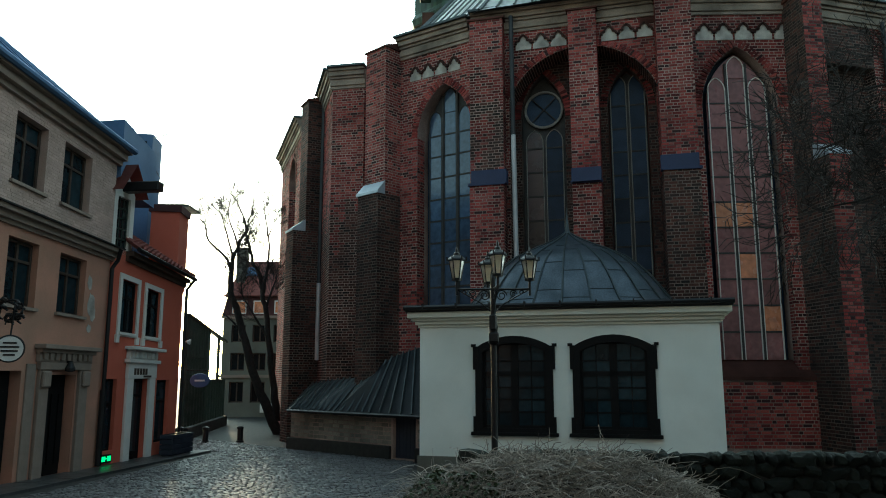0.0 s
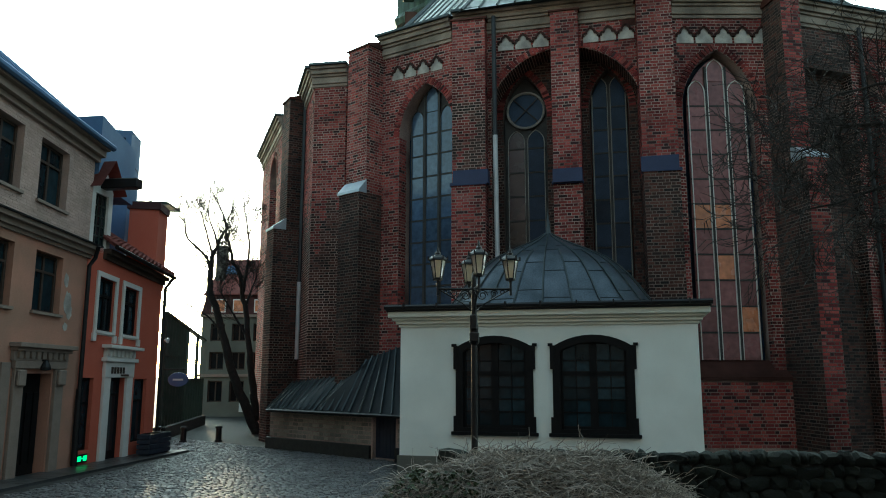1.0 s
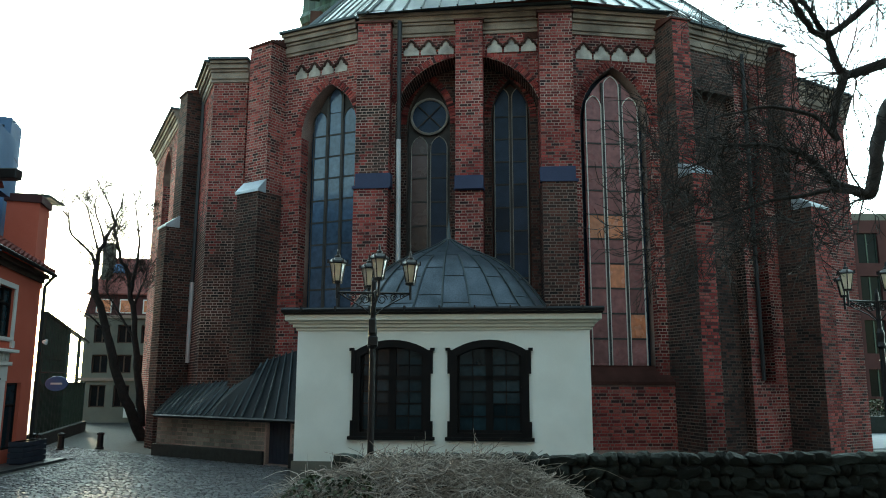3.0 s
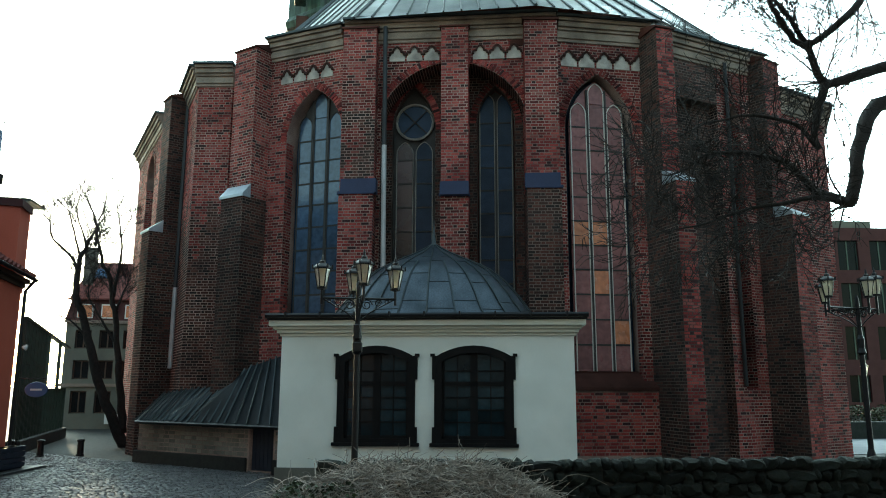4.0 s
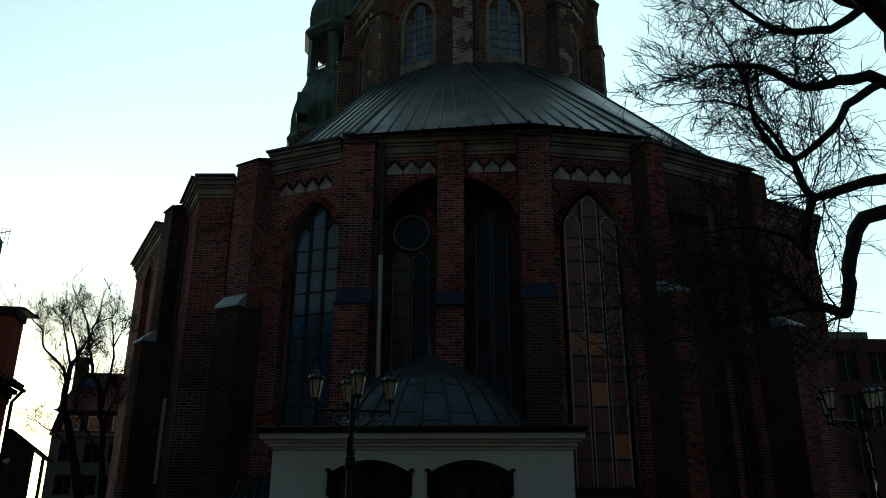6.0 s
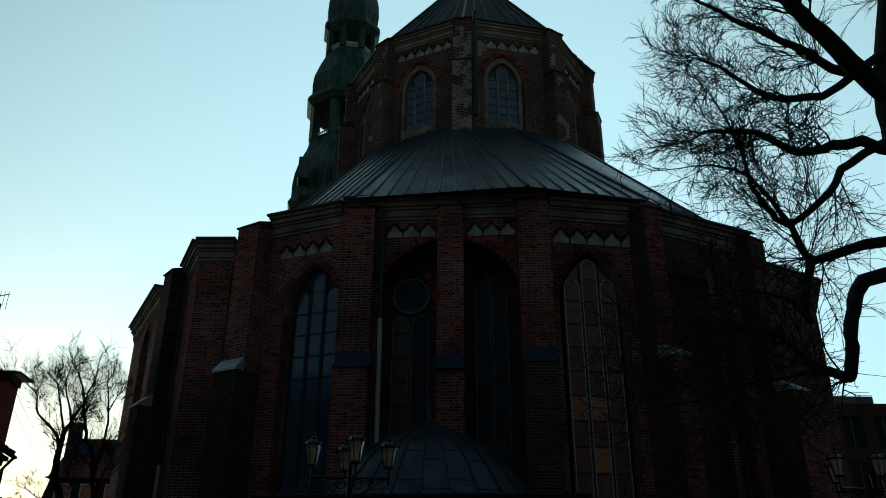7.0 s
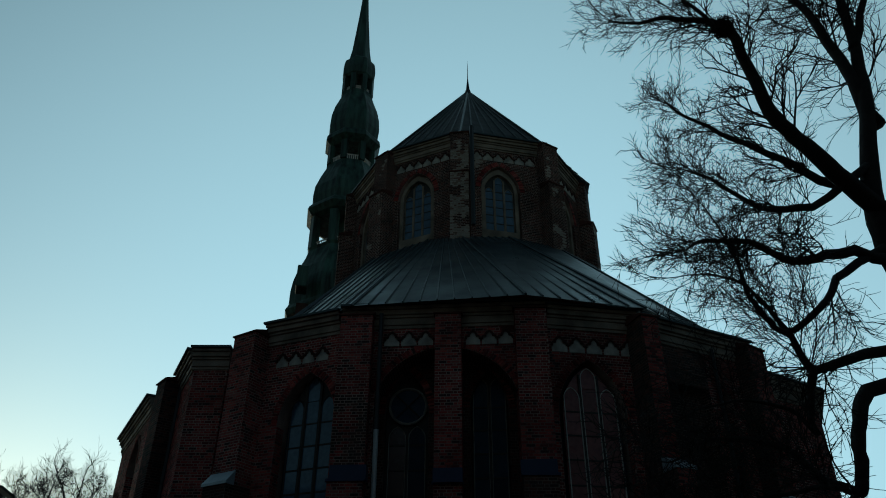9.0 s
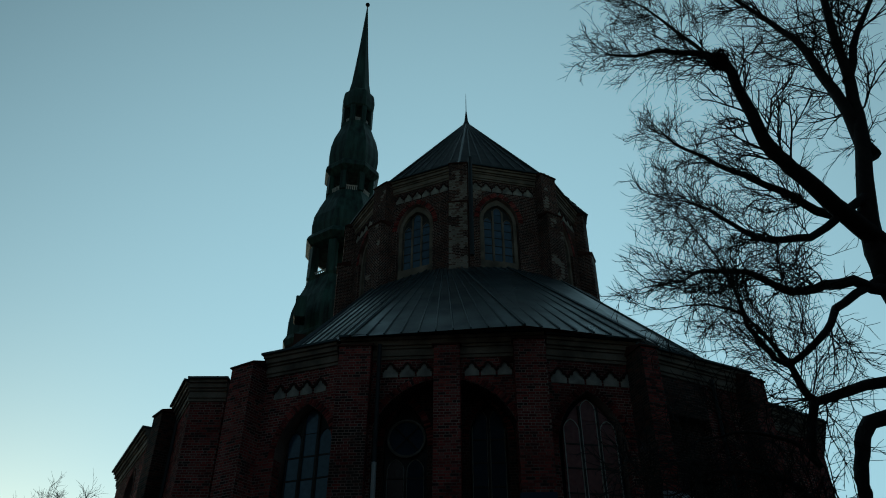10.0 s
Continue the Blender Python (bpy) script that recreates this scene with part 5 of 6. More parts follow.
rw_ = [(1.08, 1.98), (2.52, 3.4)]
holes = [rect(a, b, 3.85, 5.45) for a, b in rw_] + [rect(1.98, 2.88, 0.04, 2.5), rect(0.48, 1.2, 0.45, 2.5), rect(3.5, 4.3, 0.45, 2.45)]
bm = bmesh.new()
slab(bm, [(0.38, 0), (4.92, 0), (4.92, 6.3), (0.38, 6.3)], holes, 0, 0.35)
rput(bm, "wall", M_REDHOUSE, None, "salmon-red rendered wall")
bm = bmesh.new()
box(bm, 4.57, 4.92, 0.35, 6.5, 0, 6.3)
box(bm, 0.38, 4.92, 6.5, 6.8, 0, 6.3)
rput(bm, "side_walls", M_REDHOUSE)
for a, b in rw_:
    sash(redh, HRM, rwarp, a + 0.02, b - 0.02, 3.87, 5.43, 0.12, M_BLACKWOOD, trans=0.68, label="dark casement window in a white surround")
    bm = bmesh.new()
    slab(bm, rect(a - 0.13, b + 0.13, 3.75, 5.6), [rect(a, b, 3.87, 5.45)], -0.05, 0.0)
    box(bm, a - 0.18, a - 0.02, -0.07, 0.0, 3.55, 3.78)
    box(bm, b + 0.02, b + 0.18, -0.07, 0.0, 3.55, 3.78)
    rput(bm, "window_surround", M_TRIMW)
for a, b, z0, z1 in ((0.48, 1.2, 0.45, 2.5), (3.5, 4.3, 0.45, 2.45)):
    bm = bmesh.new()
    for q in ((a, a + 0.06, z0, z1), (b - 0.06, b, z0, z1), (a, b, z0, z0 + 0.06), (a, b, z1 - 0.06, z1), (a, b, z0 + 1.3, z0 + 1.36)):
        box(bm, q[0], q[1], 0.12, 0.2, q[2], q[3])
    sf = rput(bm, "shop_window", M_BLACKWOOD, None, "dark shop window")
    for z2, z3 in ((z0 + 0.06, z0 + 1.3), (z0 + 1.36, z1 - 0.06)):
        bm = bmesh.new()
        box(bm, a + 0.06, b - 0.06, 0.15, 0.16, z2, z3)
        rput(bm, "pane", M_GLASSD, sf)
bm = bmesh.new()
for a, b, z0, z1, o in ((1.62, 1.96, 0.04, 2.5, 0.1), (2.9, 3.24, 0.04, 2.5, 0.1), (1.6, 3.26, 2.5, 2.98, 0.12), (1.52, 3.34, 2.98, 3.1, 0.2), (1.6, 3.26, 3.1, 3.38, 0.12), (1.48, 3.4, 3.38, 3.48, 0.34)):
    box(bm, a, b, -o, 0.0, z0, z1, None, 0.012)
for i in range(7):
    box(bm, 1.66 + i * 0.23, 1.8 + i * 0.23, -0.17, -0.1, 3.14, 3.34)
rput(bm, "door_surround", M_TRIMW, None, "white stone door surround with hood")
bm = bmesh.new()
for q in ((1.98, 2.06, 0.04, 2.5), (2.8, 2.88, 0.04, 2.5), (1.98, 2.88, 2.4, 2.5), (1.98, 2.88, 0.04, 0.3), (1.98, 2.88, 1.95, 2.02)):
    box(bm, q[0], q[1], 0.15, 0.22, q[2], q[3])
dr = rput(bm, "door", M_BLACKWOOD, None, "dark glazed shop door")
for z2, z3 in ((0.3, 1.95), (2.02, 2.4)):
    bm = bmesh.new()
    box(bm, 2.06, 2.8, 0.18, 0.19, z2, z3)
    rput(bm, "pane", M_GLASSD, dr)
bm = bmesh.new()
for i in range(5):
    box(bm, 1.9 + i * 0.16, 2.01 + i * 0.16, -0.135, -0.12, 2.62, 2.82)
box(bm, 2.45, 2.9, -0.135, -0.12, 2.54, 2.6)
rput(bm, "shop_sign_bars", M_BROWNWOOD, None, "dark red shop lettering as bars")
led = thing("led_sign", "small green lit shop sign", "sign")
bm = bmesh.new()
box(bm, 0.5, 1.1, -0.05, 0.0, 0.12, 0.36, HRM)
body = part("housing", bm, M_BLACK, led)
for i in range(6):
    bm = bmesh.new()
    if i != 3:
        box(bm, 0.54 + i * 0.09, 0.61 + i * 0.09, -0.06, -0.05, 0.17, 0.31, HRM)
    else:
        box(bm, 0.54 + i * 0.09, 0.61 + i * 0.09, -0.06, -0.05, 0.23, 0.26, HRM)
    part("lit_bar", bm, M_LED, led)
bm = bmesh.new()
for z0, z1, o in ((6.0, 6.15, 0.1), (6.15, 6.3, 0.25)):
    box(bm, 1.2, 4.95, -o, 0.0, z0, z1)
rput(bm, "eaves_board", M_BROWNWOOD)
bm = bmesh.new()
tube(bm, [(1.2, -0.42, 6.34), (5.0, -0.42, 6.3)], 0.07, 8)
tube(bm, [(4.9, -0.4, 6.25), (4.95, -0.12, 5.9), (4.95, -0.12, 0.1)], 0.055, 8)
rput(bm, "gutter", M_BLACK)
# tiled roof: rows of tiles
bm = bmesh.new()
vs = [bm.verts.new(p) for p in ((1.2, -0.4, 6.33), (4.95, -0.4, 6.33), (4.95, 3.2, 8.75), (1.2, 3.2, 8.75), (4.95, 6.7, 6.33), (1.2, 6.7, 6.33))]
for f_ in ((0, 1, 2, 3), (3, 2, 4, 5)):
    bm.faces.new([vs[i] for i in f_])
bmesh.ops.solidify(bm, geom=bm.faces[:], thickness=0.08)
tr = rput(bm, "roof", M_TILE, None, "dark red pantile roof")
tile_bm = bmesh.new()
for k in range(14):
    for i in range(15):
        u, a = 1.22 + i * 0.25, k / 14
        y, z = -0.4 + 3.6 * a, 6.37 + 2.42 * a
        tube(tile_bm, [(u + 0.12, y - 0.02, z + 0.03), (u + 0.12, y + 0.26, z + 0.19)], [0.1, 0.085], 6)
tl = rput(tile_bm, "roof_tiles", M_TILE, tr)
tl["kind"] = "stuff"
# chimney block
chm = thing("chimney", "broad salmon-red rendered chimney with a brick top", "chimney")
bm = bmesh.new()
prism(bm, [(-10.35, 25.9), (-9.4, 26.1), (-9.5, 27.3), (-10.5, 27.1)], 5.6, 8.35)
part("shaft", bm, M_REDHOUSE, chm)
bm = bmesh.new()
prism(bm, [(-10.43, 25.83), (-9.33, 26.03), (-9.45, 27.38), (-10.55, 27.15)], 8.35, 8.6)
part("cap", bm, M_BRICKFAR, chm, "brick chimney cap")
# roof terrace with rail beyond
ter = thing("roof_terrace", "glazed roof terrace with metal railing", "terrace")
bm = bmesh.new()
box(bm, -13.2, -11.2, 28.5, 30.3, 0.0, 8.15)
part("base", bm, M_BLUEROOF, ter)
for i in range(6):
    bm = bmesh.new()
    tube(bm, [(-13.0, 28.5, 8.2 + i * 0.14), (-10.6, 28.5, 8.2 + i * 0.14)], 0.02, 4)
    part("rail", bm, M_STEEL, ter)
bm = bmesh.new()
box(bm, -12.2, -10.5, 29.6, 29.65, 8.15, 9.3)
part("glazing", bm, M_GLASSB, ter)
bm = bmesh.new()
prism(bm, [(-12.4, 28.9), (-10.1, 28.9), (-10.1, 30.4), (-12.4, 30.4)], 9.3, [9.35, 9.2, 9.2, 9.4])
part("canopy", bm, M_STEEL, ter)
# dormer door with hoist beam
dm = thing("hoist_dormer", "gabled wooden dormer with glazed door and hoist beam", "dormer")
def dput(bm, name, mt, lb="", p=None):
    for v in bm.verts:
        v.co = HRM @ v.co
    return part(name, bm, mt, p or dm, lb)
bm = bmesh.new()
slab(bm, [(0.42, 6.2), (1.5, 6.2), (1.5, 8.1), (0.96, 8.85), (0.42, 8.1)], [rect(0.6, 1.28, 6.35, 7.95)], 0.0, 0.25)
dput(bm, "front", M_TRIMW, "white framed gable")
bm = bmesh.new()
box(bm, 0.45, 1.48, 0.25, 2.4, 6.2, 8.1)
dput(bm, "cheeks", M_BLUEROOF)
bm = bmesh.new()
for i in range(4):
    box(bm, 0.6 + i * 0.21, 0.65 + i * 0.21, 0.08, 0.14, 6.35, 7.95)
for i in range(6):
    box(bm, 0.6, 1.28, 0.08, 0.14, 6.35 + i * 0.31, 6.4 + i * 0.31)
dd = dput(bm, "door", M_STEEL, "dark green glazed door")
bm = bmesh.new()
box(bm, 0.62, 1.26, 0.1, 0.11, 6.36, 7.94)
dput(bm, "pane", M_GLASSD, "", dd)
for s_ in (-1, 1):
    bm = bmesh.new()
    vs = [bm.verts.new(p) for p in ((0.96, -0.35, 9.0), (0.96 + s_ * 0.72, -0.35, 8.05), (0.96 + s_ * 0.72, 2.4, 8.05), (0.96, 2.4, 9.0))]
    bm.faces.new(vs)
    bmesh.ops.solidify(bm, geom=bm.faces[:], thickness=0.06)
    dput(bm, "gable_roof", M_TILE, "dark red dormer roof")
bm = bmesh.new()
box(bm, 0.78, 1.14, -1.15, 0.1, 8.12, 8.42, None, 0.03)
dput(bm, "hoist_beam", M_BLACK, "boxed black hoist beam")
# planter beside the door
pl = thing("planter", "dark blue slatted wooden planter box", "planter")
for i in range(4):
    bm = bmesh.new()
    box(bm, 3.35, 4.75, -0.75, -0.3, 0.1 + i * 0.16, 0.24 + i * 0.16, HRM, 0.01)
    part("slat", bm, M_PLANTER, pl)
bm = bmesh.new()
box(bm, 3.4, 4.7, -0.7, -0.35, 0.07, 0.72, HRM)
part("box", bm, M_PLANTER, pl)
# oval sign and wall lamp at the corner
ov = thing("oval_sign", "oval blue sign on an iron arm", "sign")
bm = bmesh.new()
lathe(bm, [(0.36, -0.03), (0.38, 0), (0.36, 0.03)], 24)
bm.transform(Matrix.Translation((-8.6, 26.8, 2.42)) @ Matrix.Rotation(radians(90), 4, 'X') @ Matrix.Diagonal((0.95, 0.66, 1, 1)))
bd = part("board", bm, M_SIGNBLUE, ov)
bm = bmesh.new()
box(bm, -8.78, -8.42, 26.755, 26.765, 2.39, 2.45)
part("text_bar", bm, M_SIGNWHITE, bd)
bm = bmesh.new()
tube(bm, [(-9.15, 26.8, 2.78), (-8.3, 26.8, 2.78)], 0.02, 5)
part("arm", bm, M_BLACK, ov)
wl_ = thing("wall_lamp", "small white wall lamp on the corner", "lamp")
bm = bmesh.new()
lathe(bm, [(0.03, 0.12), (0.1, 0.0), (0.09, -0.04)], 10)
bm.transform(Matrix.Translation((-8.95, 26.4, 3.75)) @ Matrix.Rotation(radians(40), 4, 'Y'))
part("shade", bm, M_SIGNWHITE, wl_)
bm = bmesh.new()
tube(bm, [(-9.15, 26.4, 3.8), (-8.95, 26.4, 3.85)], 0.02, 5)
part("arm", bm, M_BLACK, wl_)

# ---- steel and glass screen along the street ----
M_SCREEN = mat("greenish_wired_glass", (0.5, 0.62, 0.5), 0.45, vary=0.3, scale=3)
M_SCREEN.node_tree.nodes["Principled BSDF"].inputs["Transmission Weight"].default_value = 0.85
scr = thing("steel_screen", "tall green steel and glass screen wall", "screen")
GM, GL = frame_of((-10.6, 31.0), (-11.76, 40.9))
GL = 9.6
for i in range(46):
    u = i * 0.2 if i < 22 else 4.4 + (i - 22) * 0.22
    bm = bmesh.new()
    zt = 5.15 - 0.075 * u
    w_ = 0.045 if i % 3 == 0 else 0.025
    box(bm, u - w_, u + w_, -0.07, 0.07, 0.3, zt if u < 4.3 or i % 12 == 0 else 2.4, GM)
    part("post", bm, M_STEEL, scr)
bm = bmesh.new()
prism(bm, [(0, -0.1), (GL, -0.1), (GL, 0.1), (0, 0.1)], 4.2, 4.3, GM)
for v in bm.verts:
    q = GM.inverted() @ v.co
    v.co.z = q.z + 0.85 - 0.075 * q.x
part("top_rail", bm, M_STEEL, scr)
for z in (2.3, 3.3):
    bm = bmesh.new()
    box(bm, 0, GL if z < 3 else 4.2, -0.05, 0.05, z, z + 0.08, GM)
    part("rail", bm, M_STEEL, scr)
bm = bmesh.new()
box(bm, 0, GL, -0.25, 0.25, 0, 0.5, GM, 0.03)
part("base_wall", bm, M_JOINT, scr, "dark low base wall")
bm = bmesh.new()
box(bm, 0, 4.2, 0.09, 0.12, 0.5, 2.3, GM)
part("glazing", bm, M_SCREEN, scr, "dull greenish glazing")
# ---- grey building at the end of the street ----
far = thing("grey_apartment_house", "grey rendered town house with a red mansard roof", "house")
fx0, fx1, fy = -14.1, -6.7, 48.0
wz = [(0.9, 2.2), (2.9, 4.0), (4.7, 5.8)]
ux = [0.55, 1.9, 3.25, 4.6, 5.95]
holes = [rect(u, u + 0.9, a, b) for a, b in wz for u in ux]
bm = bmesh.new()
FM, _ = frame_of((fx0, fy), (fx1, fy))
slab(bm, [(0, 0), (7.5, 0), (7.5, 6.3), (0, 6.3)], holes, 0, 0.4, FM)
part("wall", bm, M_GREYWALL, far, "grey rendered wall")
bm = bmesh.new()
box(bm, 0, 7.5, 0.4, 10, 0, 6.3, FM)
part("body", bm, M_GREYWALL, far)
bm = bmesh.new()
prism(bm, [(-0.1, -0.1), (7.6, -0.1), (7.6, 10), (-0.1, 10)], 6.3, 7.65, FM, [(0.1, 0.3), (7.4, 0.3), (7.4, 9.6), (0.1, 9.6)])
part("attic_storey", bm, M_BRICKFAR, far, "red brick attic storey")
bm = bmesh.new()
prism(bm, [(-0.1, 0.0), (7.6, 0.0), (7.6, 10), (-0.1, 10)], 7.65, 7.72, FM)
prism(bm, [(0, 0.1), (7.5, 0.1), (7.5, 9.8), (0, 9.8)], 7.72, 10.3, FM, [(0.6, 2.6), (6.9, 2.6), (6.9, 8), (0.6, 8)])
part("roof", bm, M_TILE, far, "red tiled roof")
for u in ux:
    bm = bmesh.new()
    box(bm, u, u + 0.9, -0.06, 0.15, 6.5, 7.35, FM)
    fwn = part("window", bm, M_TRIMW, far)
    bm = bmesh.new()
    box(bm, u + 0.07, u + 0.83, -0.075, -0.06, 6.57, 7.28, FM)
    part("pane", bm, M_AMBER, fwn)
for a, b in wz:
    for u in ux:
        bm = bmesh.new()
        for q in ((u, u + 0.07, a, b), (u + 0.83, u + 0.9, a, b), (u + 0.41, u + 0.49, a, b), (u, u + 0.9, a, a + 0.07), (u, u + 0.9, b - 0.07, b)):
            box(bm, q[0], q[1], 0.15, 0.22, q[2], q[3], FM)
        fwn = part("window", bm, M_BROWNWOOD, far)
        bm = bmesh.new()
        box(bm, u + 0.02, u + 0.88, 0.18, 0.19, a + 0.02, b - 0.02, FM)
        part("pane", bm, M_GLASSF, fwn)
for z in (2.45, 6.2):
    bm = bmesh.new()
    box(bm, -0.1, 7.6, -0.15, 0, z, z + 0.18, FM)
    part("string_course", bm, M_TRIMB, far)
bm = bmesh.new()
box(bm, 2.6, 5.4, -0.2, -0.05, 0.3, 0.85, FM)
part("shop_board", bm, M_SIGNWHITE, far, "pale shop board")
bm = bmesh.new()
box(bm, 0.4, 1.0, 1.0, 1.8, 8.4, 11.0, FM)
part("chimney", bm, M_GREYWALL, far)


for u in (1.2, 3.4, 5.2):
    bm = bmesh.new()
    box(bm, u, u + 0.7, 0.95, 1.75, 8.85, 8.95, FM @ Matrix.Translation((0, 0.35, 8.9)) @ Matrix.Rotation(radians(45), 4, 'X') @ Matrix.Translation((0, -0.7, -8.9)))
    part("skylight", bm, M_BLUEROOF, far, "pale blue roof light")


# ---- lamp posts ----
def lantern(parent, x, y, z, h=0.5):
    bm = bmesh.new()
    r0, r1 = 0.085, 0.15
    for k in range(6):
        a = k * math.pi / 3
        tube(bm, [(x + r0 * math.cos(a), y + r0 * math.sin(a), z), (x + r1 * math.cos(a), y + r1 * math.sin(a), z + 0.34)], 0.011, 4)
    lathe(bm, [(0.09, z - 0.04), (0.1, z), (0.085, z + 0.01)], 6, x, y)
    lathe(bm, [(0.16, z + 0.34), (0.185, z + 0.35), (0.17, z + 0.38), (0.1, z + 0.44), (0.06, z + 0.45), (0.06, z + 0.49), (0.03, z + 0.51), (0.02, z + 0.58), (0.004, z + 0.63)], 6, x, y)
    for k in range(6):
        a = k * math.pi / 3
        box(bm, x + 0.185 * math.cos(a) - 0.012, x + 0.185 * math.cos(a) + 0.012, y + 0.185 * math.sin(a) - 0.012, y + 0.185 * math.sin(a) + 0.012, z + 0.34, z + 0.42)
    fr = part("lantern", bm, M_BLACK, parent, "black six-sided lantern")
    for k in range(6):
        a, b = k * math.pi / 3, (k + 1) * math.pi / 3
        bm = bmesh.new()
        e = 0.004
        vs = [bm.verts.new((x + r * math.cos(t), y + r * math.sin(t), zz)) for r, t, zz in ((r0 - e, a, z + 0.01), (r0 - e, b, z + 0.01), (r1 - e, b, z + 0.335), (r1 - e, a, z + 0.335))]
        bm.faces.new(vs)
        bmesh.ops.solidify(bm, geom=bm.faces[:], thickness=0.004)
        part("glass_pane", bm, M_LANTERN, fr)


def lamp_post(x, y, ztop, arms, label):
    lp = thing("street_lamp", label, "street lamp", "old street lamps")
    bm = bmesh.new()
    lathe(bm, [(0.17, 0.0), (0.17, 0.5), (0.11, 0.6), (0.1, 1.1), (0.06, 1.25), (0.055, ztop - 1.35), (0.1, ztop - 1.3), (0.07, ztop - 1.2), (0.085, ztop - 1.0), (0.05, ztop - 0.9), (0.045, ztop - 0.1), (0.02, ztop)], 10, x, y)
    part("post", bm, M_BLACK, lp, "black cast iron post")
    for a, r, dz in arms:
        ca, sa = math.cos(radians(a)), math.sin(radians(a))
        bm = bmesh.new()
        zb = ztop - 0.3
        tube(bm, [(x, y, zb), (x + r * ca, y + r * sa, zb)], 0.022, 6)
        for c0, rad, n_ in ((0.16, 0.11, 14), (0.38, 0.075, 12), (0.54, 0.05, 10)):
            if c0 < r:
                tube(bm, [(x + (c0 + rad * (1 - t / n_ * 0.75) * math.cos(t * 0.8)) * ca, y + (c0 + rad * (1 - t / n_ * 0.75) * math.cos(t * 0.8)) * sa, zb - rad - 0.01 + rad * (1 - t / n_ * 0.75) * math.sin(t * 0.8)) for t in range(n_)], 0.014, 4)
        tube(bm, [(x + 0.05 * ca, y + 0.05 * sa, zb - 0.42), (x + 0.2 * ca, y + 0.2 * sa, zb - 0.28), (x + 0.42 * ca, y + 0.42 * sa, zb - 0.15), (x + r * ca, y + r * sa, zb)], 0.014, 4)
        tube(bm, [(x + r * ca, y + r * sa, zb - 0.12), (x + r * ca, y + r * sa, zb + 0.2 + dz)], 0.026, 6)
        part("arm", bm, M_BLACK, lp, "scrolled iron arm")
        lantern(lp, x + r * ca, y + r * sa, zb + 0.2 + dz)
    return lp


l1 = lamp_post(0.94, 14.0, 4.5, [(178, 0.68, 0.0), (2, 0.7, 0.0), (-85, 0.62, 0.0), (95, 0.6, 0.0)], "black cast iron street lamp with four lanterns")
bm = bmesh.new()
box(bm, 0.85, 1.03, 13.85, 13.97, 3.2, 3.38, None, 0.02)
box(bm, 0.86, 1.0, 13.88, 13.98, 3.42, 3.72, None, 0.03)
part("floodlight", bm, M_BLACK, l1, "small black floodlight on the post")
l2 = lamp_post(12.35, 15.0, 4.65, [(190, 0.85, 0.05), (10, 0.62, 0.15), (-80, 0.3, 0.05), (120, 0.7, 0.0)], "black cast iron street lamp with four lanterns beside the church")
for x in (37.5, 39.6):
    lp_ = thing("street_lamp", "small distant black lantern lamp", "street lamp", "old street lamps")
    bm = bmesh.new()
    tube(bm, [(x, 48, 0), (x, 48, 3.4)], 0.06, 6)
    part("post", bm, M_BLACK, lp_)
    bm = bmesh.new()
    lathe(bm, [(0.14, 3.4), (0.26, 4.0), (0.3, 4.05), (0.05, 4.35)], 6, x, 48)
    part("lantern", bm, M_LANTERN, lp_)

# ---- brick building beyond the church's right end ----
rb = thing("red_office_building", "dark red brick building with tall window strips", "building")
RM, _ = frame_of((40.0, 62.0), (75.0, 56.0))
cols = [(2.5 + i * 3.0, 4.4 + i * 3.0) for i in range(9)]
rows_ = [(1.2, 3.6), (5.0, 8.0), (9.2, 12.0), (13.2, 16.0)]
bm = bmesh.new()
slab(bm, [(0, 0), (30, 0), (30, 17.2), (0, 17.2)], [rect(a, b, c_, d_) for a, b in cols for c_, d_ in rows_], 0, 0.5, RM)
part("wall", bm, M_BRICKFAR, rb, "dark red brick wall")
bm = bmesh.new()
box(bm, 0, 30, 0.5, 12, 0, 17.2, RM)
part("body", bm, M_BRICKFAR, rb)
for a, b in cols:
    for c_, d_ in rows_:
        bm = bmesh.new()
        box(bm, a, a + 0.12, 0.25, 0.35, c_, d_, RM)
        box(bm, b - 0.12, b, 0.25, 0.35, c_, d_, RM)
        box(bm, (a + b) / 2 - 0.06, (a + b) / 2 + 0.06, 0.25, 0.35, c_, d_, RM)
        wn_ = part("window", bm, M_STEEL, rb)
        bm = bmesh.new()
        box(bm, a, b, 0.3, 0.32, c_, d_, RM)
        part("pane", bm, M_GLASSF, wn_)
bm = bmesh.new()
box(bm, 6, 7, 2, 3, 17.2, 19.4, RM)
part("chimney", bm, M_BRICKFAR, rb)
bm = bmesh.new()
box(bm, 9, 13, 2, 5, 17.2, 18.3, RM)
part("roof_box", bm, M_GREYWALL, rb)
rg = random.Random(77)
hv, hf = [], []
for i in range(7000):
    x = rg.uniform(29, 54)
    c0 = Vector((x, 46.6 - rg.uniform(0, 0.9) ** 0.5, rg.uniform(0, 1) ** 0.7 * (1.25 + 0.3 * noise.noise(Vector((x * 0.8, 0, 0))))))
    e = Euler((rg.uniform(-1, 1), rg.uniform(-1, 1), rg.uniform(0, 6))).to_matrix()
    B = len(hv)
    hv += [tuple(c0 + e @ (Vector(p) * 0.11)) for p in ((-0.5, -0.4, 0), (0.5, -0.4, 0), (0.6, 0.3, 0.1), (0, 0.8, 0), (-0.6, 0.3, 0.1))]
    hf.append((B, B + 1, B + 2, B + 3, B + 4))
me = bpy.data.meshes.new("hedge")
me.from_pydata(hv, [], hf)
me.update()
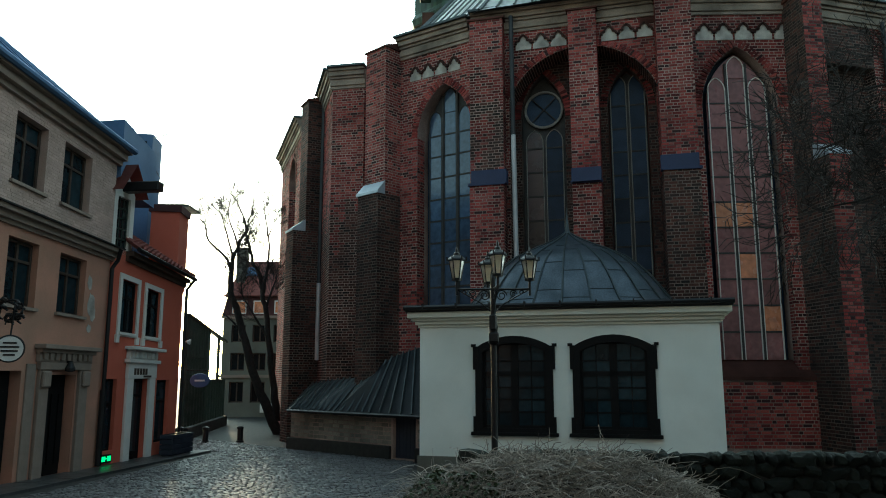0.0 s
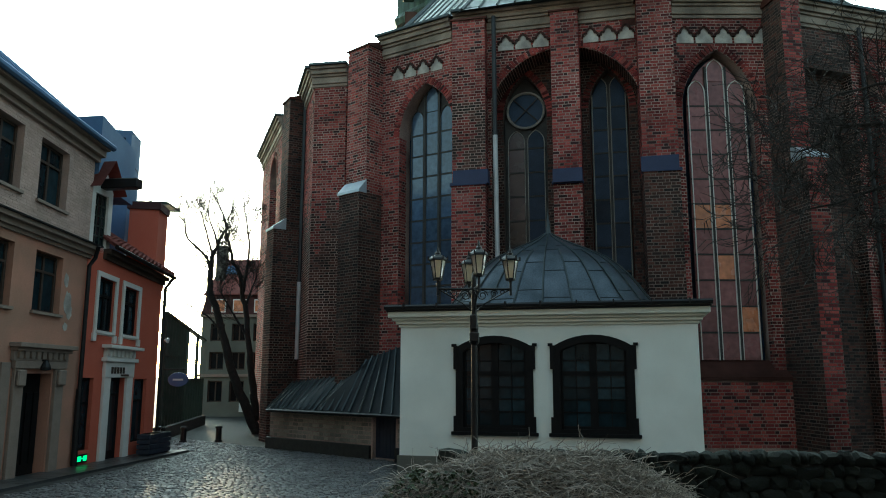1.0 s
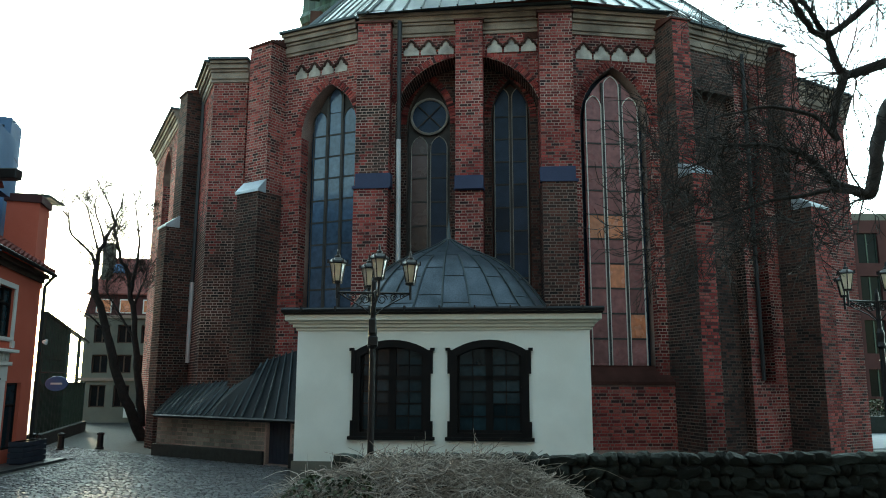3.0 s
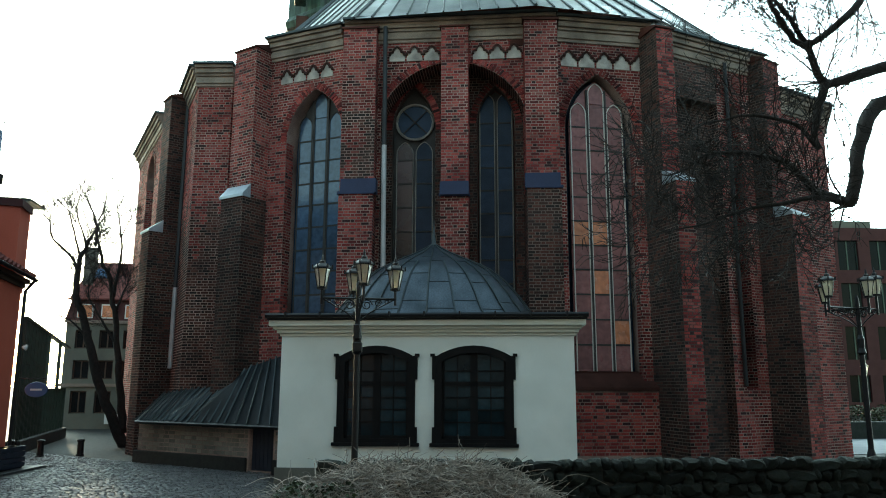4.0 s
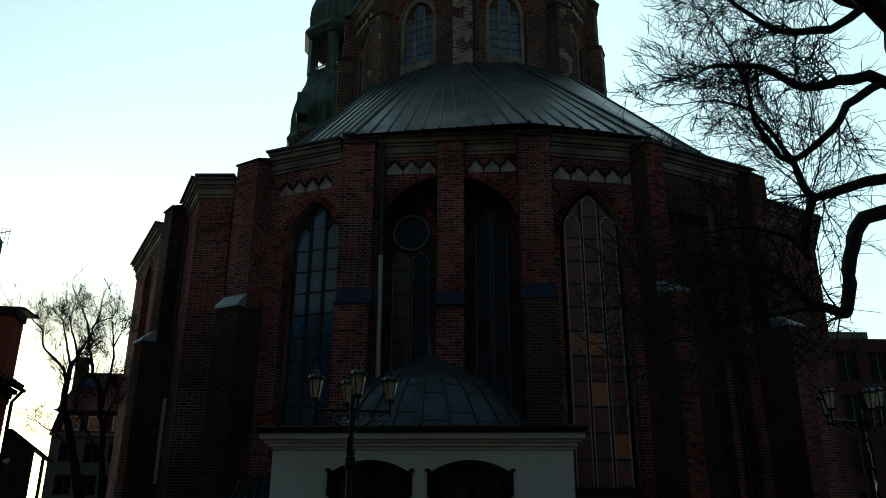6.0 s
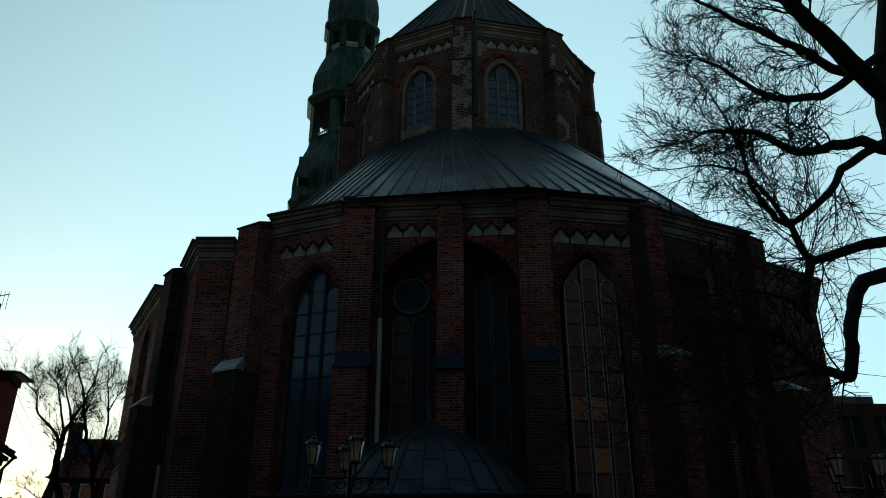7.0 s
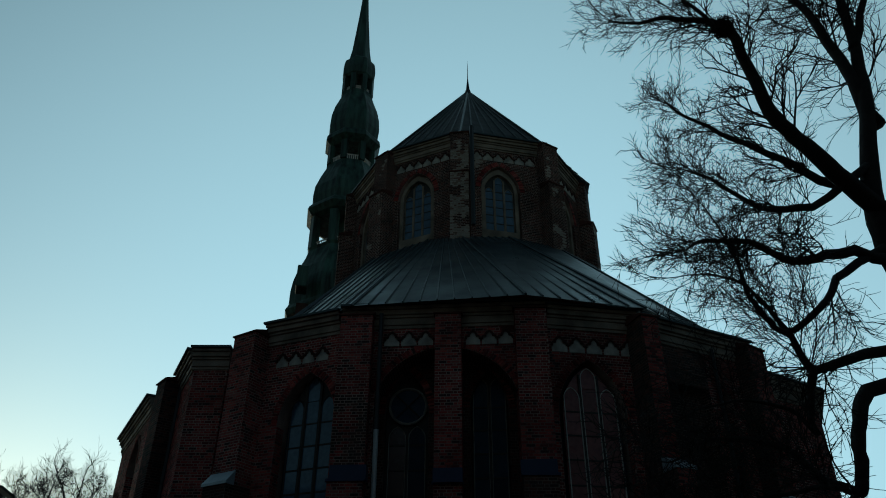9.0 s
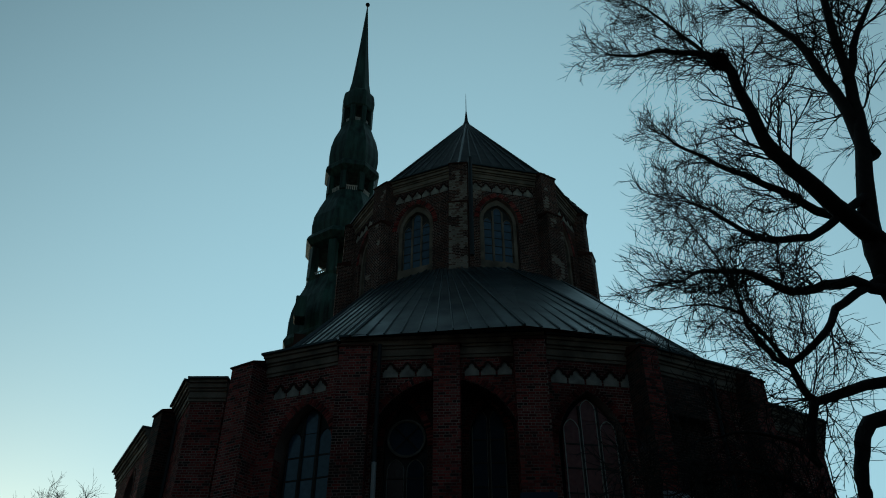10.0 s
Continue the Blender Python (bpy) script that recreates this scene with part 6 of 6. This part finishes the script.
tagged(finish_mesh(me, "hedge", M_LEAF), "low dark green hedge", "hedge", kind="stuff")
bm = bmesh.new()
box(bm, 16.0, 60, 26.5, 34, 0.005, 0.03)
tagged(finish(bm, "pale_paving", M_SNOW), "pale frosty paving beside the church", "pavement", kind="structure")
bm = bmesh.new()
box(bm, 21.5, 60, 34, 34.5, 0, 0.85, None, 0.03)
tagged(finish(bm, "low_wall", M_WALLSTONE), "low grey stone wall", "wall", kind="structure")

M_REFL = mat("dull_blocking_wall", (0.15, 0.13, 0.125), 0.9, vary=0.15, scale=0.5)
# ---- unseen plain walls added round the camera to hold sky light off the facade ----
for nm, (p, q), zt, mt in (("wall_south", ((45, -14), (-45, -14)), 26.0, M_REFL), ("wall_west", ((-14, -26), (-11.6, 12.5)), 11.0, M_BEIGE), ("wall_east", ((42, 20), (42, -26)), 18.0, M_REFL)):
    mm, ln = frame_of(q, p) if nm != "wall_west" else frame_of(p, q)
    bm = bmesh.new()
    box(bm, 0, ln, 0, 0.5, 0, zt, mm)
    tagged(finish(bm, nm, mt), "plain unseen wall, added to block sky light", "wall", kind="structure")

# ---- field stone wall ----
fw = thing("stone_wall", "low dark field stone wall along the churchyard", "wall")
bm = bmesh.new()
box(bm, 0.3, 16.0, 10.05, 10.45, 0.0, 1.48)
part("core", bm, M_JOINT, fw, "dark mortar core")
stones = []
for k in range(8):
    rg = random.Random(k)
    bm = bmesh.new()
    bmesh.ops.create_icosphere(bm, subdivisions=2, radius=1.0)
    ax = [Vector((rg.gauss(0, 1), rg.gauss(0, 1), rg.gauss(0, 1))).normalized() for _ in range(7)]
    for v in bm.verts:
        c_ = v.co.copy()
        m_ = max(abs(c_.x), abs(c_.y), abs(c_.z))
        v.co = c_.lerp(c_ / m_, 0.75) * (0.95 + 0.3 * noise.noise(c_ * 1.6 + Vector((k * 7, 0, 0))))
        for a_n in ax:
            over = v.co.dot(a_n) - 0.82
            if over > 0:
                v.co -= a_n * over
    me = bpy.data.meshes.new("stone")
    bm.to_mesh(me)
    bm.free()
    me.materials.append(M_WALLSTONE)
    stones.append(me)
rg = random.Random(11)
for row in range(6):
    x = 0.25 + rg.uniform(-0.1, 0.1)
    zc = 0.74 + row * 0.163
    while x < 11.5:
        w_ = rg.choice((0.13, 0.17, 0.2, 0.24, 0.29, 0.36)) * rg.uniform(0.9, 1.1)
        h_ = rg.uniform(0.14, 0.2)
        ob = new("stone", rg.choice(stones))
        ob.parent = fw
        ob.matrix_basis = Matrix.Translation((x + w_ / 2, 10.06 + rg.uniform(-0.03, 0.03), zc + rg.uniform(-0.05, 0.04) * (0.3 if row == 5 else 0.6) - 0.008 * x)) @ Euler((rg.uniform(-0.15, 0.15), rg.uniform(-0.2, 0.2), rg.uniform(-0.2, 0.2))).to_matrix().to_4x4() @ Matrix.Diagonal((w_ * 0.58, 0.15, h_ * 0.6, 1))
        x += w_
# ---- mound of dry stems ----
rg = random.Random(21)
bm = bmesh.new()
bmesh.ops.create_uvsphere(bm, u_segments=24, v_segments=10, radius=1.0, matrix=Matrix.Translation((1.35, 9.25, 0.72)) @ Matrix.Diagonal((1.95, 0.72, 0.86, 1)))
for v in bm.verts:
    v.co += 0.08 * noise.noise_vector(v.co * 3)
bush = thing("dry_vine_heap", "tangled heap of dry grey-brown vine stems over the wall", "shrub")
# solid filler whose dark colour stands for the shade inside the heap
part("core", bm, M_JOINT, bush, "solid core, dark for the shade between stems")
V, F = [], []


def strand(pts, r):
    B = len(V)
    n = len(pts)
    for i, p in enumerate(pts):
        d = (pts[min(i + 1, n - 1)] - pts[max(i - 1, 0)]).normalized()
        a = d.cross(Vector((0.3, 0.5, 0.8)))
        a = a.normalized() if a.length > 1e-4 else Vector((1, 0, 0))
        b = d.cross(a)
        rr_ = r * (1 - 0.5 * i / n)
        for k in range(3):
            V.append(tuple(p + rr_ * (math.cos(k * 2.094) * a + math.sin(k * 2.094) * b)))
    for i in range(n - 1):
        for k in range(3):
            F.append((B + i * 3 + k, B + i * 3 + (k + 1) % 3, B + i * 3 + 3 + (k + 1) % 3, B + i * 3 + 3 + k))


def stems_mesh(name, material, parent, label):
    me = bpy.data.meshes.new(name)
    me.from_pydata(V, [], F)
    me.update()
    ob = finish_mesh(me, name, material, parent, label)
    ob["kind"] = "stuff"
    V.clear()
    F.clear()
    return ob


for i in range(3400):
    a, t = rg.uniform(math.pi, 2 * math.pi), rg.uniform(0.0, 1.35)
    c0 = Vector((1.35 + 1.95 * math.cos(a) * math.cos(t) * rg.uniform(0.95, 1.05), 9.25 + 0.75 * math.sin(a) * math.cos(t), 0.75 + 0.9 * math.sin(t) * rg.uniform(0.95, 1.06)))
    d = Vector((rg.uniform(-1, 1), rg.uniform(-0.35, 0.1), rg.uniform(-0.45, 0.4))).normalized()
    L = rg.uniform(0.2, 0.7)
    bend = Vector((rg.uniform(-0.8, 0.8), rg.uniform(-0.3, 0.1), rg.uniform(-1.0, 0.3))) * L * 0.5
    n = 9
    pts = []
    for j in range(n):
        s_ = j / (n - 1) - 0.4
        p = c0 + d * L * s_ + bend * s_ * s_ * 2
        pts.append(p + Vector(noise.noise_vector(p * 4.5 + Vector((i, 0, 0)))) * 0.1)
    strand(pts, rg.uniform(0.0032, 0.0075))
for i in range(26):
    c0 = Vector((rg.uniform(-0.6, 3.2), rg.uniform(8.8, 9.4), rg.uniform(1.2, 1.55)))
    d = Vector((rg.uniform(-0.7, 0.7), -0.1, rg.uniform(0.3, 1.0)))
    strand([c0 + d * 0.5 * s_ + Vector((0.25 * s_ * s_ * (1 if d.x > 0 else -1), 0, -0.45 * s_ * s_)) for s_ in (0, 0.25, 0.5, 0.75, 1.0)], 0.006)
stems_mesh("stem_tangle", M_STEM, bush, "thin curling dry stems")
for i in range(900):
    a = rg.uniform(math.pi, 2 * math.pi)
    t = rg.uniform(0.1, 1.2)
    c0 = Vector((0.25 + 0.85 * math.cos(a) * math.cos(t), 9.08 + 0.75 * math.sin(a) * math.cos(t), 0.72 + 0.85 * math.sin(t)))
    B = len(V)
    e = Euler((rg.uniform(-1, 1), rg.uniform(-1, 1), rg.uniform(0, 6))).to_matrix()
    for p in ((-0.5, -0.4, 0), (0.5, -0.4, 0), (0.6, 0.3, 0.1), (0, 0.8, 0), (-0.6, 0.3, 0.1)):
        V.append(tuple(c0 + e @ (Vector(p) * 0.035)))
    F.append((B, B + 1, B + 2, B + 3, B + 4))
stems_mesh("ivy_leaves", M_LEAF, bush, "small dark green leaves")


# ---- bare trees ----
class Tree:
    def __init__(self, name, label, seed, twig=0.004):
        self.ob = thing(name, label, "tree")
        self.rng = random.Random(seed)
        self.twig = twig

    def limb(self, pts, r0, r1, name="limb", fork=14, reach=1.6, levels=3, start=0.25, up=0.15):
        pts = [Vector(p) for p in pts]
        fine = []
        for i in range(len(pts) - 1):
            p0, p1, p2, p3 = pts[max(i - 1, 0)], pts[i], pts[i + 1], pts[min(i + 2, len(pts) - 1)]
            for k in range(4):
                t = k / 4
                q = 0.5 * (2 * p1 + (p2 - p0) * t + (2 * p0 - 5 * p1 + 4 * p2 - p3) * t * t + (3 * p1 - p0 - 3 * p2 + p3) * t ** 3)
                fine.append(q + Vector(noise.noise_vector(q * 2.2)) * min(0.08, r0 * 0.7))
        fine.append(pts[-1])
        n = len(fine)
        bm = bmesh.new()
        tube(bm, fine, [r0 + (r1 - r0) * (i / (n - 1)) ** 0.8 for i in range(n)], 8)
        part(name, bm, M_BARK, self.ob, smooth=True)
        for k in range(fork):
            f_ = start + (1 - start) * (k + self.rng.random()) / fork
            i = min(n - 2, int(f_ * (n - 1)))
            d = (fine[i + 1] - fine[i]).normalized()
            self.shoot(fine[i], d, reach * (1.1 - 0.45 * f_), min(0.028, max(r1 * 0.7, (r0 + (r1 - r0) * f_) * 0.22)), levels, up)
        self.shoot(fine[-1], (fine[-1] - fine[-2]).normalized(), reach * 0.8, r1, levels, up, 0.15)

    def shoot(self, p, d, length, r, level, up, spread=None):
        rng = self.rng
        side = Vector((rng.gauss(0, 1), rng.gauss(0, 1), rng.gauss(0, 1)))
        side = (side - side.dot(d) * d).normalized()
        s_ = spread if spread is not None else rng.uniform(0.45, 1.0)
        d = (d + side * s_).normalized()
        n = 5
        pts = [p.copy()]
        for i in range(n):
            d = (d + Vector((rng.gauss(0, 0.09), rng.gauss(0, 0.09), rng.gauss(0, 0.09) + up * 0.12))).normalized()
            pts.append(pts[-1] + d * length / n)
        rr_ = max(r, self.twig)
        strand(pts, rr_)
        if level > 0:
            m_ = 4 if level > 1 else 3
            for k in range(m_):
                i = 1 + int((k + rng.random()) / m_ * (n - 0.01))
                self.shoot(pts[min(i, n)], (pts[min(i, n)] - pts[min(i, n) - 1]).normalized(), length * rng.uniform(0.5, 0.8), rr_ * 0.62, level - 1, up)

    def done(self):
        stems_mesh("bare_crown", M_BARK, self.ob, "dense bare twigs")


big = Tree("large_bare_tree", "large bare dark-barked tree with spreading limbs", 4, 0.0055)
big.limb([(10.4, 9.6, 0.7), (10.3, 9.5, 4), (10.1, 9.5, 7.5), (9.85, 9.5, 10.2), (10.5, 9.5, 12.9), (10.8, 9.5, 14.7), (11.1, 9.5, 17.6), (11.7, 9.6, 20.5)], 0.34, 0.05, "trunk", 14, 1.8, 3, 0.6)
big.limb([(10.0, 9.5, 10.4), (9.0, 9.2, 10.9), (8.1, 8.9, 11.4), (7.5, 8.7, 12.0), (7.1, 8.5, 13.2), (6.75, 8.45, 13.5), (6.14, 8.64, 13.73), (5.55, 9.03, 13.94), (5.1, 9.29, 14.2)], 0.2, 0.012, fork=30, reach=0.85)
big.limb([(10.6, 9.5, 12.6), (10.4, 9.7, 15.2), (10.0, 9.9, 16.8), (8.8, 10.1, 18.3)], 0.16, 0.03, fork=22, reach=1.25)
big.limb([(10.1, 9.5, 9.4), (8.5, 9.2, 9.2), (7.4, 8.9, 8.7), (6.5, 8.7, 8.8), (5.7, 8.6, 8.7), (5.2, 8.5, 8.4)], 0.12, 0.012, fork=22, reach=0.85)
big.limb([(9.9, 9.5, 9.7), (8.5, 9.2, 8.8), (7.7, 8.9, 8.0), (6.7, 8.7, 7.3), (6.2, 8.6, 7.8), (6.1, 8.6, 8.5), (5.8, 8.6, 9.3)], 0.09, 0.012, fork=24, reach=0.95)
big.limb([(10.1, 9.5, 7.9), (8.0, 9.2, 7.2), (7.2, 9.0, 6.95), (6.9, 8.9, 7.4), (6.3, 8.8, 8.1), (5.6, 8.8, 8.2)], 0.11, 0.012, fork=18, reach=0.95, levels=3)
big.limb([(7.25, 9.0, 6.95), (6.9, 8.9, 6.1), (6.97, 8.9, 5.9), (6.5, 8.8, 6.15), (5.65, 8.7, 6.2), (4.7, 8.6, 5.8)], 0.07, 0.01, fork=9, reach=1.0, levels=3, start=0.4, up=0.0)
big.limb([(10.2, 9.5, 7.3), (8.25, 9.2, 6.7), (7.65, 9.0, 5.95), (7.35, 8.8, 5.2), (7.2, 8.8, 5.1), (6.7, 8.7, 5.2), (6.4, 8.7, 5.5), (5.9, 8.6, 5.6), (5.1, 8.5, 5.55), (4.4, 8.4, 5.2)], 0.14, 0.01, fork=20, reach=1.1, levels=3, start=0.4, up=0.05)
big.limb([(7.2, 8.8, 5.1), (6.55, 8.6, 5.05), (5.8, 8.5, 4.9), (5.0, 8.4, 4.65), (4.3, 8.3, 4.45)], 0.05, 0.008, fork=18, reach=0.95, levels=3, start=0.2, up=0.1)
big.limb([(10.1, 9.5, 11.0), (9.4, 9.8, 11.2), (8.65, 10.0, 11.8), (7.8, 10.2, 12.4), (7.0, 10.3, 12.9), (6.6, 10.4, 13.3)], 0.13, 0.014, fork=28, reach=0.75)
big.limb([(10.2, 9.5, 11.6), (8.3, 9.2, 10.1), (7.1, 9.0, 9.8), (6.2, 8.9, 10.15), (5.7, 8.8, 10.2)], 0.1, 0.012, fork=24, reach=0.8)
big.limb([(10.75, 9.5, 14.7), (11.4, 9.3, 16.3), (12.6, 9.1, 18.4)], 0.12, 0.04, fork=8, reach=1.7)
big.limb([(6.68, 8.36, 13.29), (6.37, 8.6, 14.19), (6.04, 8.83, 15.06), (5.69, 9.06, 15.7)], 0.05, 0.012, fork=18, reach=0.8)
big.done()
nest = thing("bird_nest", "dark round twig nest in the tree", "nest")
for i in range(260):
    e = Euler((rg.uniform(0, 6), rg.uniform(0, 6), rg.uniform(0, 6))).to_matrix()
    c0 = Vector((6.9, 8.45, 13.45)) + e @ Vector((0.2 * rg.random(), 0, 0))
    d = e @ Vector((0, 1, 0))
    strand([c0 - d * 0.17, c0 + d * 0.02, c0 + d * 0.17], 0.008)
stems_mesh("nest_weave", M_BARK, nest, "")
small = Tree("slender_bare_tree", "slender leaning bare tree beside the church", 9, 0.0062)
small.limb([(-7.3, 34.2, -0.1), (-8.0, 34.1, 1.4), (-8.7, 33.9, 3.2), (-9.15, 33.8, 4.85), (-9.6, 33.7, 6.3), (-9.65, 33.7, 7.3), (-9.55, 33.7, 8.0), (-9.3, 33.7, 8.6), (-9.1, 33.8, 9.3), (-9.3, 33.7, 10.0), (-9.55, 33.6, 10.6)], 0.26, 0.02, "trunk", 24, 1.15, 3, 0.45, 0.4)
small.limb([(-7.5, 34.2, 0.6), (-7.6, 34.2, 2.0), (-7.8, 34.1, 3.2), (-8.0, 34.1, 4.75), (-8.2, 34.0, 6.0), (-8.4, 34.0, 7.1), (-8.7, 33.9, 7.7), (-8.85, 33.9, 8.4), (-9.05, 33.8, 9.1), (-8.95, 33.8, 9.8), (-8.85, 33.9, 10.4)], 0.19, 0.02, "limb", 24, 1.1, 3, 0.4, 0.4)
small.limb([(-9.65, 33.6, 7.3), (-9.9, 33.6, 7.9), (-10.4, 33.4, 8.4), (-10.75, 33.3, 8.8), (-10.85, 33.3, 9.4), (-11.25, 33.1, 9.8), (-11.6, 33.0, 10.2)], 0.08, 0.014, fork=16, reach=0.92, levels=3, up=0.4)
small.limb([(-9.6, 33.7, 8.0), (-9.8, 33.6, 8.6), (-10.0, 33.5, 9.35), (-10.2, 33.5, 9.9), (-10.5, 33.4, 10.2)], 0.06, 0.014, fork=15, reach=0.86, levels=3, up=0.4)
small.limb([(-9.4, 33.7, 8.45), (-9.65, 33.6, 9.25), (-9.9, 33.6, 9.95), (-9.8, 33.6, 10.7)], 0.06, 0.014, fork=14, reach=0.86, levels=3, up=0.4)
small.limb([(-8.2, 34.0, 6.3), (-8.1, 34.0, 7.35), (-8.05, 34.1, 8.25), (-8.15, 34.0, 9.3), (-8.3, 34.0, 10.1), (-8.4, 34.0, 10.7)], 0.08, 0.014, fork=16, reach=0.92, levels=3, up=0.4)
small.limb([(-8.1, 34.0, 8.9), (-7.95, 34.1, 9.4), (-7.75, 34.1, 9.9)], 0.04, 0.014, fork=9, reach=0.69, levels=3, up=0.4)
small.limb([(-8.1, 34.0, 5.6), (-7.85, 34.1, 6.5), (-7.6, 34.1, 7.3)], 0.07, 0.02, fork=14, reach=1.03, levels=3, up=0.3)
small.limb([(-9.05, 33.8, 4.5), (-9.6, 33.6, 5.1), (-10.1, 33.5, 5.4), (-10.4, 33.4, 5.6)], 0.05, 0.015, fork=9, reach=0.80, levels=3)
small.limb([(-7.9, 34.1, 4.2), (-8.55, 33.9, 5.2), (-9.1, 33.8, 6.2), (-9.2, 33.8, 6.8)], 0.07, 0.02, fork=12, reach=0.92, levels=3)
small.done()

# ---- bricks of the plinth under the brown window, one by one ----
sizes = {}
pm = RIGHT_PLINTH
plinth = None
bm = bmesh.new()
box(bm, 0.05, 3.25, -0.22, 0.0, 0.02, 2.45, pm)
plinth = part("window_plinth", bm, M_MORTAR, church, "red brick wall below the window")


def brick_mesh(w):
    key = round(w, 2)
    if key not in sizes:
        b_ = bmesh.new()
        box(b_, -w / 2, w / 2, -0.008, 0.0, -0.039, 0.039)
        for v in b_.verts:
            if v.co.y < -0.004:
                v.co.x *= 0.985
                v.co.z *= 0.94
        me = bpy.data.meshes.new("brick")
        b_.to_mesh(me)
        b_.free()
        me.materials.append(M_BRICK_ONE)
        sizes[key] = me
    return sizes[key]


rg = random.Random(8)
for k in range(19):
    z = 0.55 + k * 0.1
    u, i = 0.06 - 0.07 * (k % 2), k % 2
    while u < 3.2:
        w_ = 0.27 if i % 2 == 0 else 0.13
        if 0.05 < u and u + w_ < 3.26:
            ob = new("brick", brick_mesh(w_ - 0.02))
            ob.parent = plinth
            ob.matrix_basis = pm @ Matrix.Translation((u + w_ / 2, -0.222 + rg.uniform(-0.004, 0.004), z + rg.uniform(-0.003, 0.003)))
        u += w_
        i += 1
